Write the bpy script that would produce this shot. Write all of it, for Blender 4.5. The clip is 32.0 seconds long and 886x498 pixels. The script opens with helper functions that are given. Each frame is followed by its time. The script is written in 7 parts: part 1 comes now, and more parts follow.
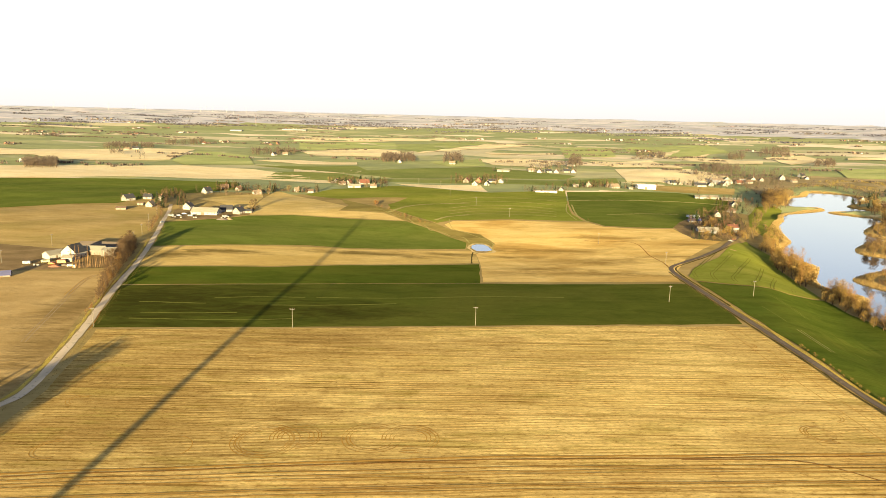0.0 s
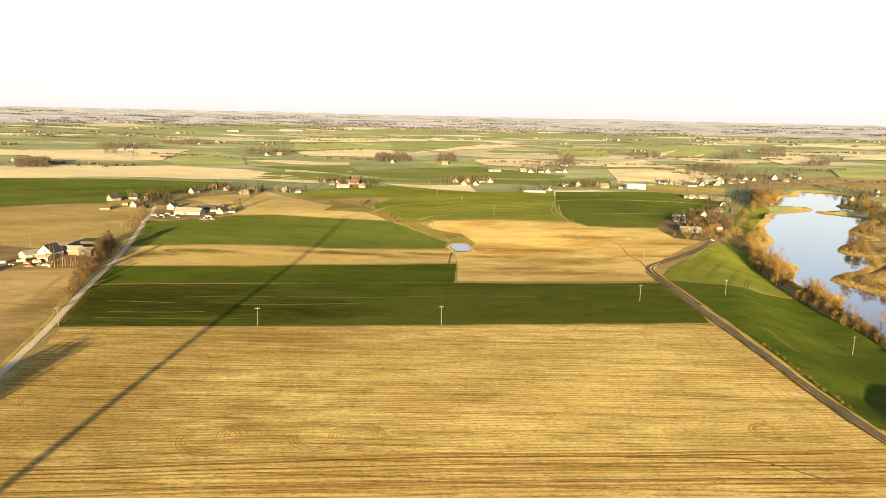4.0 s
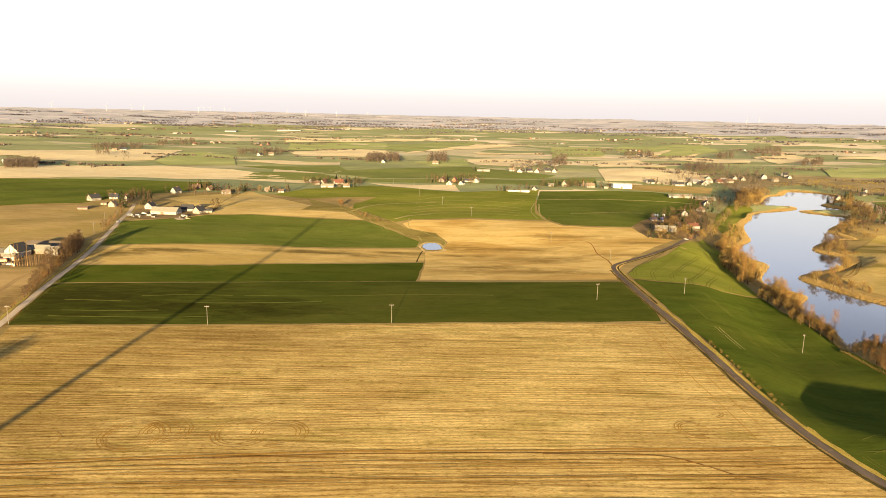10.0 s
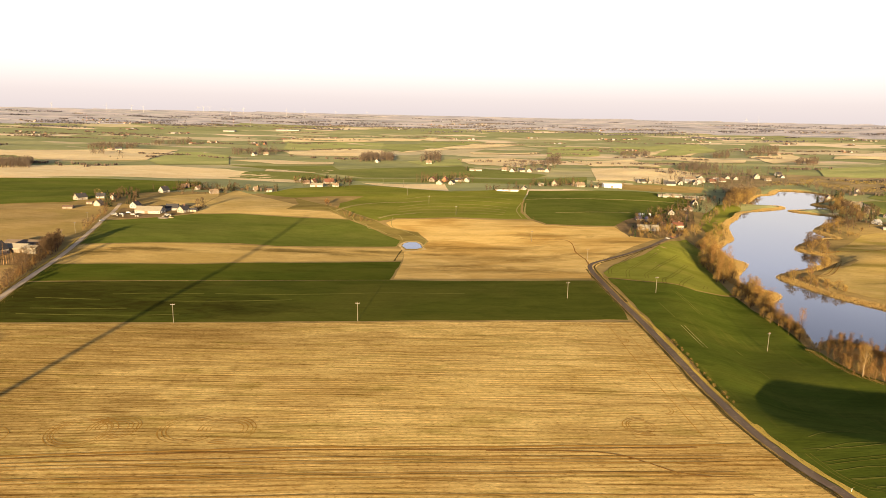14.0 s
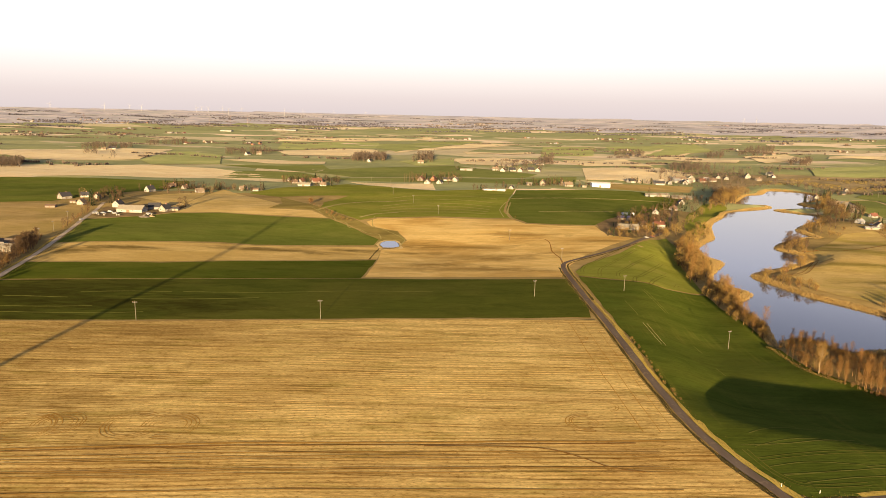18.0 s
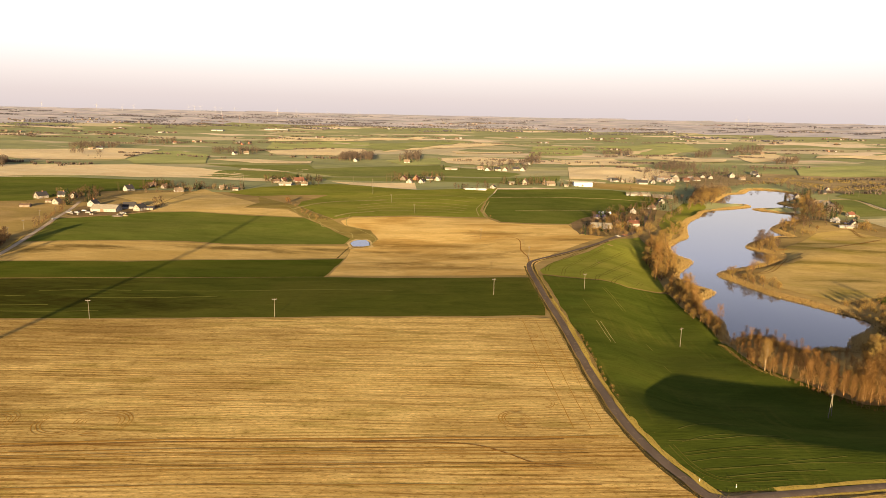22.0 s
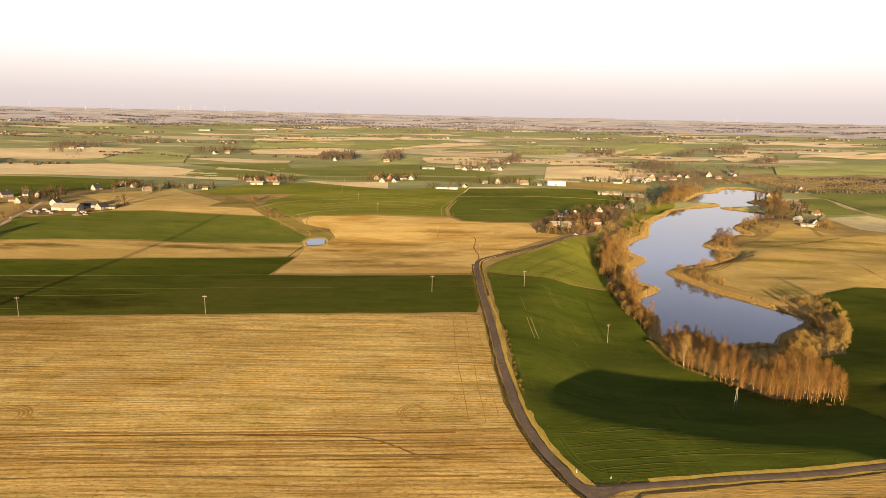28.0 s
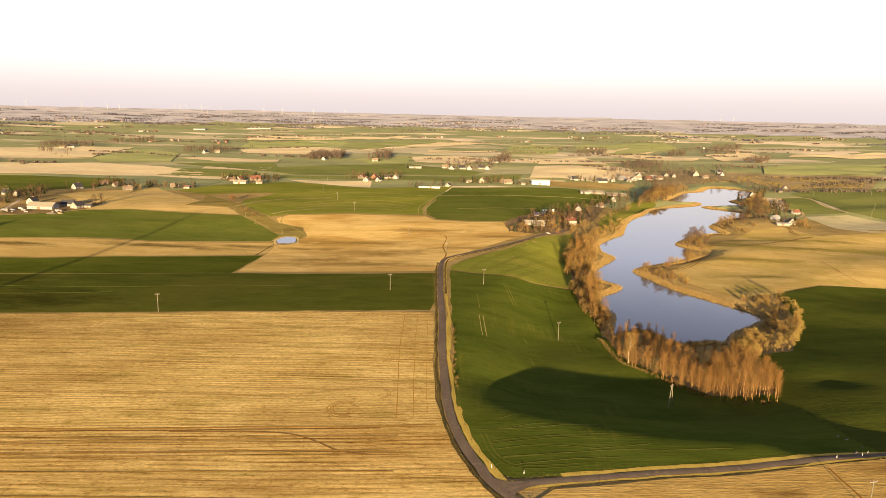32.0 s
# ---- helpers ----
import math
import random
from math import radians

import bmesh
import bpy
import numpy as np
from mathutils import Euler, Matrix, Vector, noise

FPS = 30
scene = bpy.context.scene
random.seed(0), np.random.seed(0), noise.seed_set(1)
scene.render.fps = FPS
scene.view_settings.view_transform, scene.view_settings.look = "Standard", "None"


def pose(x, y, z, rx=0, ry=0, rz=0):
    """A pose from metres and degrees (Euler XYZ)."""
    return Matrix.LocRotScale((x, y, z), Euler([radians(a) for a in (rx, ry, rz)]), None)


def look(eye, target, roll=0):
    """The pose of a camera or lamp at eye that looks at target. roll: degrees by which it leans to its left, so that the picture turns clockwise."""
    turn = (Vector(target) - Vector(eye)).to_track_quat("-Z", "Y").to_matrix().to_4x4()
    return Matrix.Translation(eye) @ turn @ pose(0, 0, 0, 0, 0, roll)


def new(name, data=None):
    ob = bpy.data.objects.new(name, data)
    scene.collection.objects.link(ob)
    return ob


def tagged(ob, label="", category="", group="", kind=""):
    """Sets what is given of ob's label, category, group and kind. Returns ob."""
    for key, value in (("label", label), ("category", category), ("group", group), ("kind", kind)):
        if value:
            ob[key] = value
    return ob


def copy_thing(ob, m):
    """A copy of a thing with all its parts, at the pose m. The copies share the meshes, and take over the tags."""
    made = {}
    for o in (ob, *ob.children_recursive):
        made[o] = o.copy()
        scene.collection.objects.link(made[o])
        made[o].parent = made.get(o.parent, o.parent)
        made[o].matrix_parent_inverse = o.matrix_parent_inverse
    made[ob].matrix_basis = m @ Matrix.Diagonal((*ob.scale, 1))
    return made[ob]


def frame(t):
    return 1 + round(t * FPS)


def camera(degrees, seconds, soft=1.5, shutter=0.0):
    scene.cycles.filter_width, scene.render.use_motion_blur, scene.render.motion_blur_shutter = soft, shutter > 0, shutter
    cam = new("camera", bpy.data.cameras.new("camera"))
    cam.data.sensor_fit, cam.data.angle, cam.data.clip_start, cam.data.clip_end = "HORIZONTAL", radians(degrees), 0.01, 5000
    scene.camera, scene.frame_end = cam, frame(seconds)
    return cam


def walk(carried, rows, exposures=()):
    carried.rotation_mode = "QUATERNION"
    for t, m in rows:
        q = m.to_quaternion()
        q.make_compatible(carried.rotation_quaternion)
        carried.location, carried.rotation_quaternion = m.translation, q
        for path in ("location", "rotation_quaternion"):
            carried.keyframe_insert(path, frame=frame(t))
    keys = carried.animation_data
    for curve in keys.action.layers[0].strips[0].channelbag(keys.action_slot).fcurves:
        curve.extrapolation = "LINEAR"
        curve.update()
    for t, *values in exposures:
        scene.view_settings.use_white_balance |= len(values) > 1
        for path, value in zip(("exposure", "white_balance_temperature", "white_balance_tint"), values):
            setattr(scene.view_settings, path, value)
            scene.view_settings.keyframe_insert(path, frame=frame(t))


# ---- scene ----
cam = camera(67.4, 32.0, 0.75)
METRES, EYE, TILT, LEAN, TURN = 158.0, 100.0, -11.4, -1.28, 0.0
ROWS = [
    (0.0, 0.0, 0.0, 0.0, 0.0, 0.0, -0.0),
    (0.5, 0.0137, -0.0007, -0.0005, 0.0, 0.0, -0.02),
    (1.0, 0.0269, -0.001, -0.001, 0.01, 0.01, 0.0),
    (1.5, 0.0409, -0.0013, -0.0012, 0.02, 0.01, 0.01),
    (2.0, 0.0538, -0.0018, -0.0014, 0.03, 0.01, 0.02),
    (2.5, 0.068, -0.0022, -0.002, 0.05, 0.02, 0.02),
    (3.0, 0.0814, -0.0028, -0.0024, 0.06, 0.02, 0.03),
    (3.5, 0.0953, -0.003, -0.0028, 0.08, 0.02, 0.04),
    (5.5, 0.1481, -0.0036, -0.0059, 0.16, 0.05, 0.06),
    (6.0, 0.1613, -0.0042, -0.0062, 0.18, 0.05, 0.07),
    (6.5, 0.1756, -0.0052, -0.0067, 0.21, 0.05, 0.08),
    (7.0, 0.1887, -0.0052, -0.0069, 0.23, 0.05, 0.07),
    (7.5, 0.2031, -0.0058, -0.0074, 0.25, 0.05, 0.09),
    (8.0, 0.2165, -0.0064, -0.0075, 0.27, 0.05, 0.06),
    (8.5, 0.2309, -0.0078, -0.0084, 0.29, 0.06, 0.09),
    (9.0, 0.2441, -0.0074, -0.0085, 0.31, 0.05, 0.09),
    (9.5, 0.2583, -0.008, -0.0089, 0.33, 0.04, 0.09),
    (10.0, 0.2717, -0.0085, -0.0092, 0.35, 0.04, 0.09),
    (10.5, 0.2863, -0.0094, -0.0097, 0.39, 0.04, 0.08),
    (11.0, 0.2996, -0.0099, -0.0101, 0.41, 0.04, 0.08),
    (11.5, 0.3138, -0.0105, -0.0111, 0.43, 0.04, 0.07),
    (12.0, 0.3272, -0.0115, -0.0115, 0.45, 0.04, 0.08),
    (12.5, 0.3416, -0.012, -0.0122, 0.47, 0.04, 0.08),
    (13.0, 0.3552, -0.0126, -0.0128, 0.48, 0.04, 0.07),
    (13.5, 0.3702, -0.013, -0.0135, 0.51, 0.03, 0.08),
    (14.0, 0.3839, -0.0139, -0.0139, 0.52, 0.03, 0.07),
    (14.5, 0.399, -0.0149, -0.0144, 0.53, 0.03, 0.07),
    (16.5, 0.4581, -0.0187, -0.0187, 0.57, 0.04, 0.05),
    (17.0, 0.4729, -0.0192, -0.0195, 0.58, 0.04, 0.05),
    (17.5, 0.4888, -0.0205, -0.0198, 0.6, 0.04, 0.05),
    (18.0, 0.5043, -0.0208, -0.0204, 0.6, 0.03, 0.04),
    (18.5, 0.5214, -0.0213, -0.0208, 0.59, 0.02, 0.04),
    (19.0, 0.5375, -0.0223, -0.0212, 0.58, 0.01, 0.04),
    (19.5, 0.5548, -0.0233, -0.022, 0.57, 0.01, 0.05),
    (20.0, 0.5709, -0.0241, -0.0221, 0.54, 0.01, 0.05),
    (20.5, 0.5882, -0.0255, -0.0224, 0.49, 0.01, 0.06),
    (21.0, 0.6046, -0.0261, -0.0234, 0.43, 0.01, 0.07),
    (21.5, 0.6218, -0.0273, -0.0238, 0.37, 0.0, 0.09),
    (22.0, 0.638, -0.0288, -0.0246, 0.3, 0.0, 0.1),
    (22.5, 0.6555, -0.0298, -0.0251, 0.24, 0.0, 0.12),
    (23.0, 0.6717, -0.031, -0.0256, 0.19, -0.0, 0.13),
    (23.5, 0.6891, -0.0327, -0.026, 0.15, -0.01, 0.14),
    (24.0, 0.7052, -0.0339, -0.0267, 0.1, -0.01, 0.14),
    (24.5, 0.7227, -0.0355, -0.0271, 0.06, -0.02, 0.15),
    (25.0, 0.7395, -0.0369, -0.0279, 0.03, -0.02, 0.16),
    (25.5, 0.7576, -0.0388, -0.0285, -0.01, -0.02, 0.17),
    (27.5, 0.8272, -0.0433, -0.0328, -0.1, -0.01, 0.16),
    (28.0, 0.8444, -0.0443, -0.0334, -0.11, -0.01, 0.16),
    (28.5, 0.8633, -0.0454, -0.0342, -0.11, -0.01, 0.15),
    (29.0, 0.8811, -0.0467, -0.0348, -0.1, -0.02, 0.15),
    (29.5, 0.9002, -0.0481, -0.0353, -0.1, -0.02, 0.15),
    (30.0, 0.9179, -0.0495, -0.0359, -0.08, -0.03, 0.14),
    (30.5, 0.9372, -0.051, -0.0364, -0.07, -0.03, 0.14),
    (31.0, 0.9565, -0.0522, -0.0371, -0.06, -0.04, 0.13),
    (31.5, 0.9774, -0.0536, -0.0378, -0.07, -0.05, 0.13),
    (32.0, 0.9973, -0.0554, -0.0383, -0.11, -0.06, 0.14),
]
walk(cam, [(t, pose(0, 0, EYE, TILT, LEAN, TURN) @ pose(METRES * x, METRES * y, METRES * z, 90 + pitch, roll, yaw)) for t, x, y, z, yaw, pitch, roll in ROWS],
     exposures=[(0.0, 2.41, 6170, -2), (3.0, 2.39, 6170, -2), (6.0, 2.34, 6230, 1), (9.0, 2.26, 6340, 5), (13.0, 2.11, 6530, 10), (17.0, 1.96, 6580, 13), (20.0, 1.91, 6620, 13), (28.0, 1.88, 6620, 13), (30.0, 1.91, 6620, 13), (32.0, 2.06, 6600, 13)])

# ---- sun and sky ----
SUN_UP, SUN_WAY = 6.7, 3.0      # degrees above the horizon; the light runs this far to the right of straight ahead
world = bpy.data.worlds.new("evening_sky")
scene.world = world
world.use_nodes = True
wn, wl = world.node_tree.nodes, world.node_tree.links
wn.clear()
sky = wn.new("ShaderNodeTexSky")
sky.sky_type, sky.sun_disc = "NISHITA", False
sky.sun_elevation, sky.sun_rotation = radians(SUN_UP), radians(180 + SUN_WAY)
sky.dust_density, sky.air_density, sky.ozone_density = 3.0, 1.0, 1.0
ramp = wn.new("ShaderNodeValToRGB")
coord, split = wn.new("ShaderNodeTexCoord"), wn.new("ShaderNodeSeparateXYZ")
wl.new(coord.outputs["Generated"], split.inputs[0])
wl.new(split.outputs["Z"], ramp.inputs[0])
HAZE = [(0.0, (0.200, 0.176, 0.172)), (0.022, (0.218, 0.192, 0.184)), (0.05, (0.255, 0.233, 0.221)), (0.085, (0.302, 0.280, 0.273)), (0.13, (0.326, 0.314, 0.323)), (0.20, (0.326, 0.335, 0.404)), (0.34, (0.135, 0.156, 0.232)), (0.6, (0.018, 0.021, 0.034)), (1.0, (0.012, 0.015, 0.025))]
while len(ramp.color_ramp.elements) < len(HAZE):
    ramp.color_ramp.elements.new(0.5)
for el, (at, rgb) in zip(ramp.color_ramp.elements, HAZE):
    el.position, el.color = at, (*rgb, 1)
low, high, both, back = wn.new("ShaderNodeBackground"), wn.new("ShaderNodeBackground"), wn.new("ShaderNodeAddShader"), wn.new("ShaderNodeOutputWorld")
low.inputs["Strength"].default_value, high.inputs["Strength"].default_value = 1.0, 0.006
wl.new(ramp.outputs[0], low.inputs["Color"])
wl.new(sky.outputs[0], high.inputs["Color"])
wl.new(low.outputs[0], both.inputs[0])
wl.new(high.outputs[0], both.inputs[1])
wl.new(both.outputs[0], back.inputs["Surface"])

sun = new("sun", bpy.data.lights.new("sun", "SUN"))
sun.data.energy, sun.data.angle, sun.data.color = 5.0, radians(0.55), (1.0, 0.75, 0.40)
sun.matrix_world = look((0, 0, 0), (math.sin(radians(SUN_WAY)) * math.cos(radians(SUN_UP)), math.cos(radians(SUN_WAY)) * math.cos(radians(SUN_UP)), -math.sin(radians(SUN_UP))))

# ---- materials ----
class Nodes:
    """A small shader builder: one Principled surface with noise-driven colour and bump."""

    def __init__(self, name, rough=0.9, metal=0.0, spec=0.2):
        self.mat = bpy.data.materials.new(name)
        self.mat.use_nodes = True
        self.n, self.l = self.mat.node_tree.nodes, self.mat.node_tree.links
        self.out = self.n["Principled BSDF"]
        self.out.inputs["Roughness"].default_value = rough
        self.out.inputs["Metallic"].default_value = metal
        self.out.inputs["Specular IOR Level"].default_value = spec
        self.co = self.n.new("ShaderNodeTexCoord").outputs["Object"]

    def noise(self, scale=(1, 1, 1), detail=3.0, warp=0.0, turn=0.0, rough=0.55):
        m = self.n.new("ShaderNodeMapping")
        m.inputs["Scale"].default_value = scale
        m.inputs["Rotation"].default_value = (0, 0, radians(turn))
        self.l.new(self.co, m.inputs["Vector"])
        t = self.n.new("ShaderNodeTexNoise")
        t.inputs["Scale"].default_value, t.inputs["Detail"].default_value = 1.0, detail
        t.inputs["Roughness"].default_value, t.inputs["Distortion"].default_value = rough, warp
        self.l.new(m.outputs[0], t.inputs["Vector"])
        return t.outputs["Fac"]

    def ramp(self, fac, *stops):
        r = self.n.new("ShaderNodeValToRGB")
        while len(r.color_ramp.elements) < len(stops):
            r.color_ramp.elements.new(0.5)
        for el, (at, rgb) in zip(r.color_ramp.elements, stops):
            el.position, el.color = at, (*rgb, 1) if len(rgb) == 3 else rgb
        self.l.new(fac, r.inputs[0])
        return r.outputs[0]

    def mix(self, a, b, fac, how="MIX"):
        m = self.n.new("ShaderNodeMix")
        m.data_type, m.blend_type = "RGBA", how
        for value, socket in ((fac, m.inputs[0]), (a, m.inputs[6]), (b, m.inputs[7])):
            if isinstance(value, (int, float)):
                socket.default_value = value
            elif isinstance(value, tuple):
                socket.default_value = (*value, 1)
            else:
                self.l.new(value, socket)
        return m.outputs[2]

    def spot(self, x, y, wide, deep, soft=0.6):
        """A ragged-edged patch round a place in plan, for stains and for painted shade: 1 inside, 0 outside."""
        wide, deep = wide * 1.8, deep * 1.8
        m = self.n.new("ShaderNodeMapping")
        m.inputs["Location"].default_value = (-x / wide, -y / deep, 0)
        m.inputs["Scale"].default_value = (1 / wide, 1 / deep, 0)
        self.l.new(self.co, m.inputs["Vector"])
        d, a = self.n.new("ShaderNodeVectorMath"), self.n.new("ShaderNodeMath")
        d.operation, a.operation = "LENGTH", "MULTIPLY_ADD"
        self.l.new(m.outputs[0], d.inputs[0])
        self.l.new(self.noise((0.035, 0.11, 0.02), 6, 0.9, 0.0, 0.7), a.inputs[0])
        a.inputs[1].default_value = 1.5
        self.l.new(d.outputs["Value"], a.inputs[2])
        b = self.n.new("ShaderNodeMath")
        b.operation = "MULTIPLY"
        b.inputs[1].default_value = 0.5
        self.l.new(a.outputs[0], b.inputs[0])
        return self.ramp(b.outputs[0], (1.0 - soft, grey(0.85)), (1.26 - soft, grey(0)))

    def rows(self, gap, turn, sway):
        """Even drilled rows, a gap apart, that sway a little: 0 to 1 across each."""
        m, split = self.n.new("ShaderNodeMapping"), self.n.new("ShaderNodeSeparateXYZ")
        m.inputs["Rotation"].default_value = (0, 0, radians(turn))
        self.l.new(self.co, m.inputs["Vector"])
        self.l.new(m.outputs[0], split.inputs[0])
        shift, wave, half = (self.n.new("ShaderNodeMath") for _ in range(3))
        shift.operation, wave.operation, half.operation = "MULTIPLY_ADD", "SINE", "MULTIPLY_ADD"
        self.l.new(self.noise((0.012, 0.012, 0.01), 2), shift.inputs[0])
        shift.inputs[1].default_value = sway * 12
        self.l.new(split.outputs["Y"], shift.inputs[2])
        turns = self.n.new("ShaderNodeMath")
        turns.operation = "MULTIPLY"
        turns.inputs[1].default_value = 2 * math.pi / gap
        self.l.new(shift.outputs[0], turns.inputs[0])
        self.l.new(turns.outputs[0], wave.inputs[0])
        self.l.new(wave.outputs[0], half.inputs[0])
        half.inputs[1].default_value = half.inputs[2].default_value = 0.5
        return half.outputs[0]

    def random(self):
        return self.n.new("ShaderNodeObjectInfo").outputs["Random"]

    def island(self):
        return self.n.new("ShaderNodeNewGeometry").outputs["Random Per Island"]

    def colour(self, socket):
        self.l.new(socket, self.out.inputs["Base Color"])
        return self

    def bump(self, fac, depth, strength=1.0):
        b = self.n.new("ShaderNodeBump")
        b.inputs["Distance"].default_value, b.inputs["Strength"].default_value = depth, strength
        self.l.new(fac, b.inputs["Height"])
        self.l.new(b.outputs[0], self.out.inputs["Normal"])
        return self


def grey(v):
    return (v, v, v)


def field_stuff(name, dark, light, patch, rows, turn=0.0, patchy=0.6, row_depth=0.5, stains=(), stain=0.42, thin=None, thin_turn=0.0):
    """Farmland: ragged patches, drilled rows, fine grain, and where the crop is thin, bare streaks."""
    s = Nodes(name, 1.0, 0.0, 0.0)
    broad = s.noise((0.012, 0.022, 0.02), 5, 0.7)
    mid = s.noise((0.035, 0.09, 0.05), 4, 0.6, turn)
    row = s.noise((0.010, 0.8, 0.1), 3.0, 0.0, turn, 0.7)
    fine = s.noise((0.35, 1.5, 0.5), 3.0, 0.2, turn, 0.7)
    clod = s.noise((0.07, 0.16, 0.1), 5, 0.8, turn, 0.7)
    base = s.mix(dark, light, s.ramp(mid, (0.32, grey(0)), (0.68, grey(1))))
    base = s.mix(base, patch, s.ramp(broad, (0.46, grey(0)), (0.62, grey(patchy))))
    # real stains, and on some fields shade painted as dark patches
    for x, y, wide, deep in stains:
        base = s.mix(base, tuple(v * stain for v in patch), s.spot(x, y, wide, deep))
    if thin:
        streak = s.mix(s.noise((0.45, 0.030, 0.1), 3, 0.0, thin_turn, 0.6), s.noise((0.022, 0.018, 0.02), 3, 0.5), 0.5)
        base = s.mix(base, thin, s.ramp(streak, (0.55, grey(0)), (0.66, grey(0.24))))
    base = s.mix(base, s.ramp(clod, (0.32, grey(0.82)), (0.46, grey(1.0)), (0.62, grey(1.02)), (0.72, grey(1.14))), 0.8, "MULTIPLY")
    base = s.mix(base, s.ramp(row, (0.34, grey(0.55)), (0.44, grey(0.97)), (0.6, grey(1.06)), (0.72, grey(0.86))), rows, "MULTIPLY")
    base = s.mix(base, s.ramp(fine, (0.3, grey(0.68)), (0.5, grey(1.0)), (0.68, grey(1.16))), 0.15 + rows, "MULTIPLY")
    s.colour(base)
    s.bump(s.mix(row, fine, 0.5), row_depth, 0.6)
    return s.mat


def stubble_stuff(name, tone, pale, brown, coarse, turn, stains=(), gap=1.9, rut=0.25):
    """Cut straw: ragged blotches, thin broken drill rows, and a bristly grain that the low sun rakes."""
    s = Nodes(name, 1.0, 0.0, 0.0)
    broad = s.noise((0.011, 0.026, 0.02), 6, 0.9, turn, 0.62)
    other = s.noise((0.020, 0.055, 0.02), 5, 0.8, turn + 4, 0.65)
    lines = s.noise((0.0045, 0.40 * coarse, 0.1), 5, 0.18, turn, 0.8)
    near = s.noise((0.012, 0.85 * coarse, 0.1), 4, 0.22, turn - 0.6, 0.75)
    bristle = s.noise((0.55, 1.15, 0.6), 4, 0.3, turn, 0.75)
    tuft = s.noise((0.16, 0.50, 0.2), 5, 0.5, turn, 0.75)
    rows = s.rows(gap, turn, 0.45)
    where = s.noise((0.012, 0.05, 0.05), 4, 0.5, turn)
    base = s.mix(tone, pale, s.ramp(other, (0.36, grey(0)), (0.62, grey(1))))
    base = s.mix(base, brown, s.ramp(broad, (0.44, grey(0)), (0.62, grey(0.65))))
    for x, y, wide, deep in stains:
        base = s.mix(base, tuple(v * 0.78 for v in brown), s.spot(x, y, wide, deep))
    base = s.mix(base, (0.34, 0.25, 0.062), s.ramp(s.noise((0.028, 0.14, 0.05), 5, 0.6, turn, 0.65), (0.53, grey(0)), (0.64, grey(0.6))))
    base = s.mix(base, s.ramp(lines, (0.34, (0.50, 0.41, 0.31)), (0.41, (0.88, 0.83, 0.76)), (0.47, grey(1.0)), (0.58, grey(1.12)), (0.68, grey(0.92))), 0.5 + rut, "MULTIPLY")
    base = s.mix(base, s.ramp(near, (0.36, (0.48, 0.40, 0.30)), (0.44, grey(0.97)), (0.60, grey(1.20))), 0.85, "MULTIPLY")
    base = s.mix(base, s.mix(grey(1.0), s.ramp(rows, (0.04, (0.58, 0.50, 0.40)), (0.34, grey(0.98)), (0.75, grey(1.10))), s.ramp(where, (0.40, grey(0.25)), (0.58, grey(1)))), 0.72, "MULTIPLY")
    base = s.mix(base, s.ramp(tuft, (0.33, (0.60, 0.52, 0.42)), (0.42, (0.93, 0.90, 0.85)), (0.5, grey(1.0)), (0.66, grey(1.10))), 0.8, "MULTIPLY")
    base = s.mix(base, s.ramp(bristle, (0.33, (0.44, 0.37, 0.28)), (0.45, grey(0.98)), (0.56, grey(1.05)), (0.66, grey(1.40))), 0.8, "MULTIPLY")
    s.colour(base)
    return s.bump(s.mix(s.mix(lines, near, 0.5), bristle, 0.45), 0.2, 0.4).mat


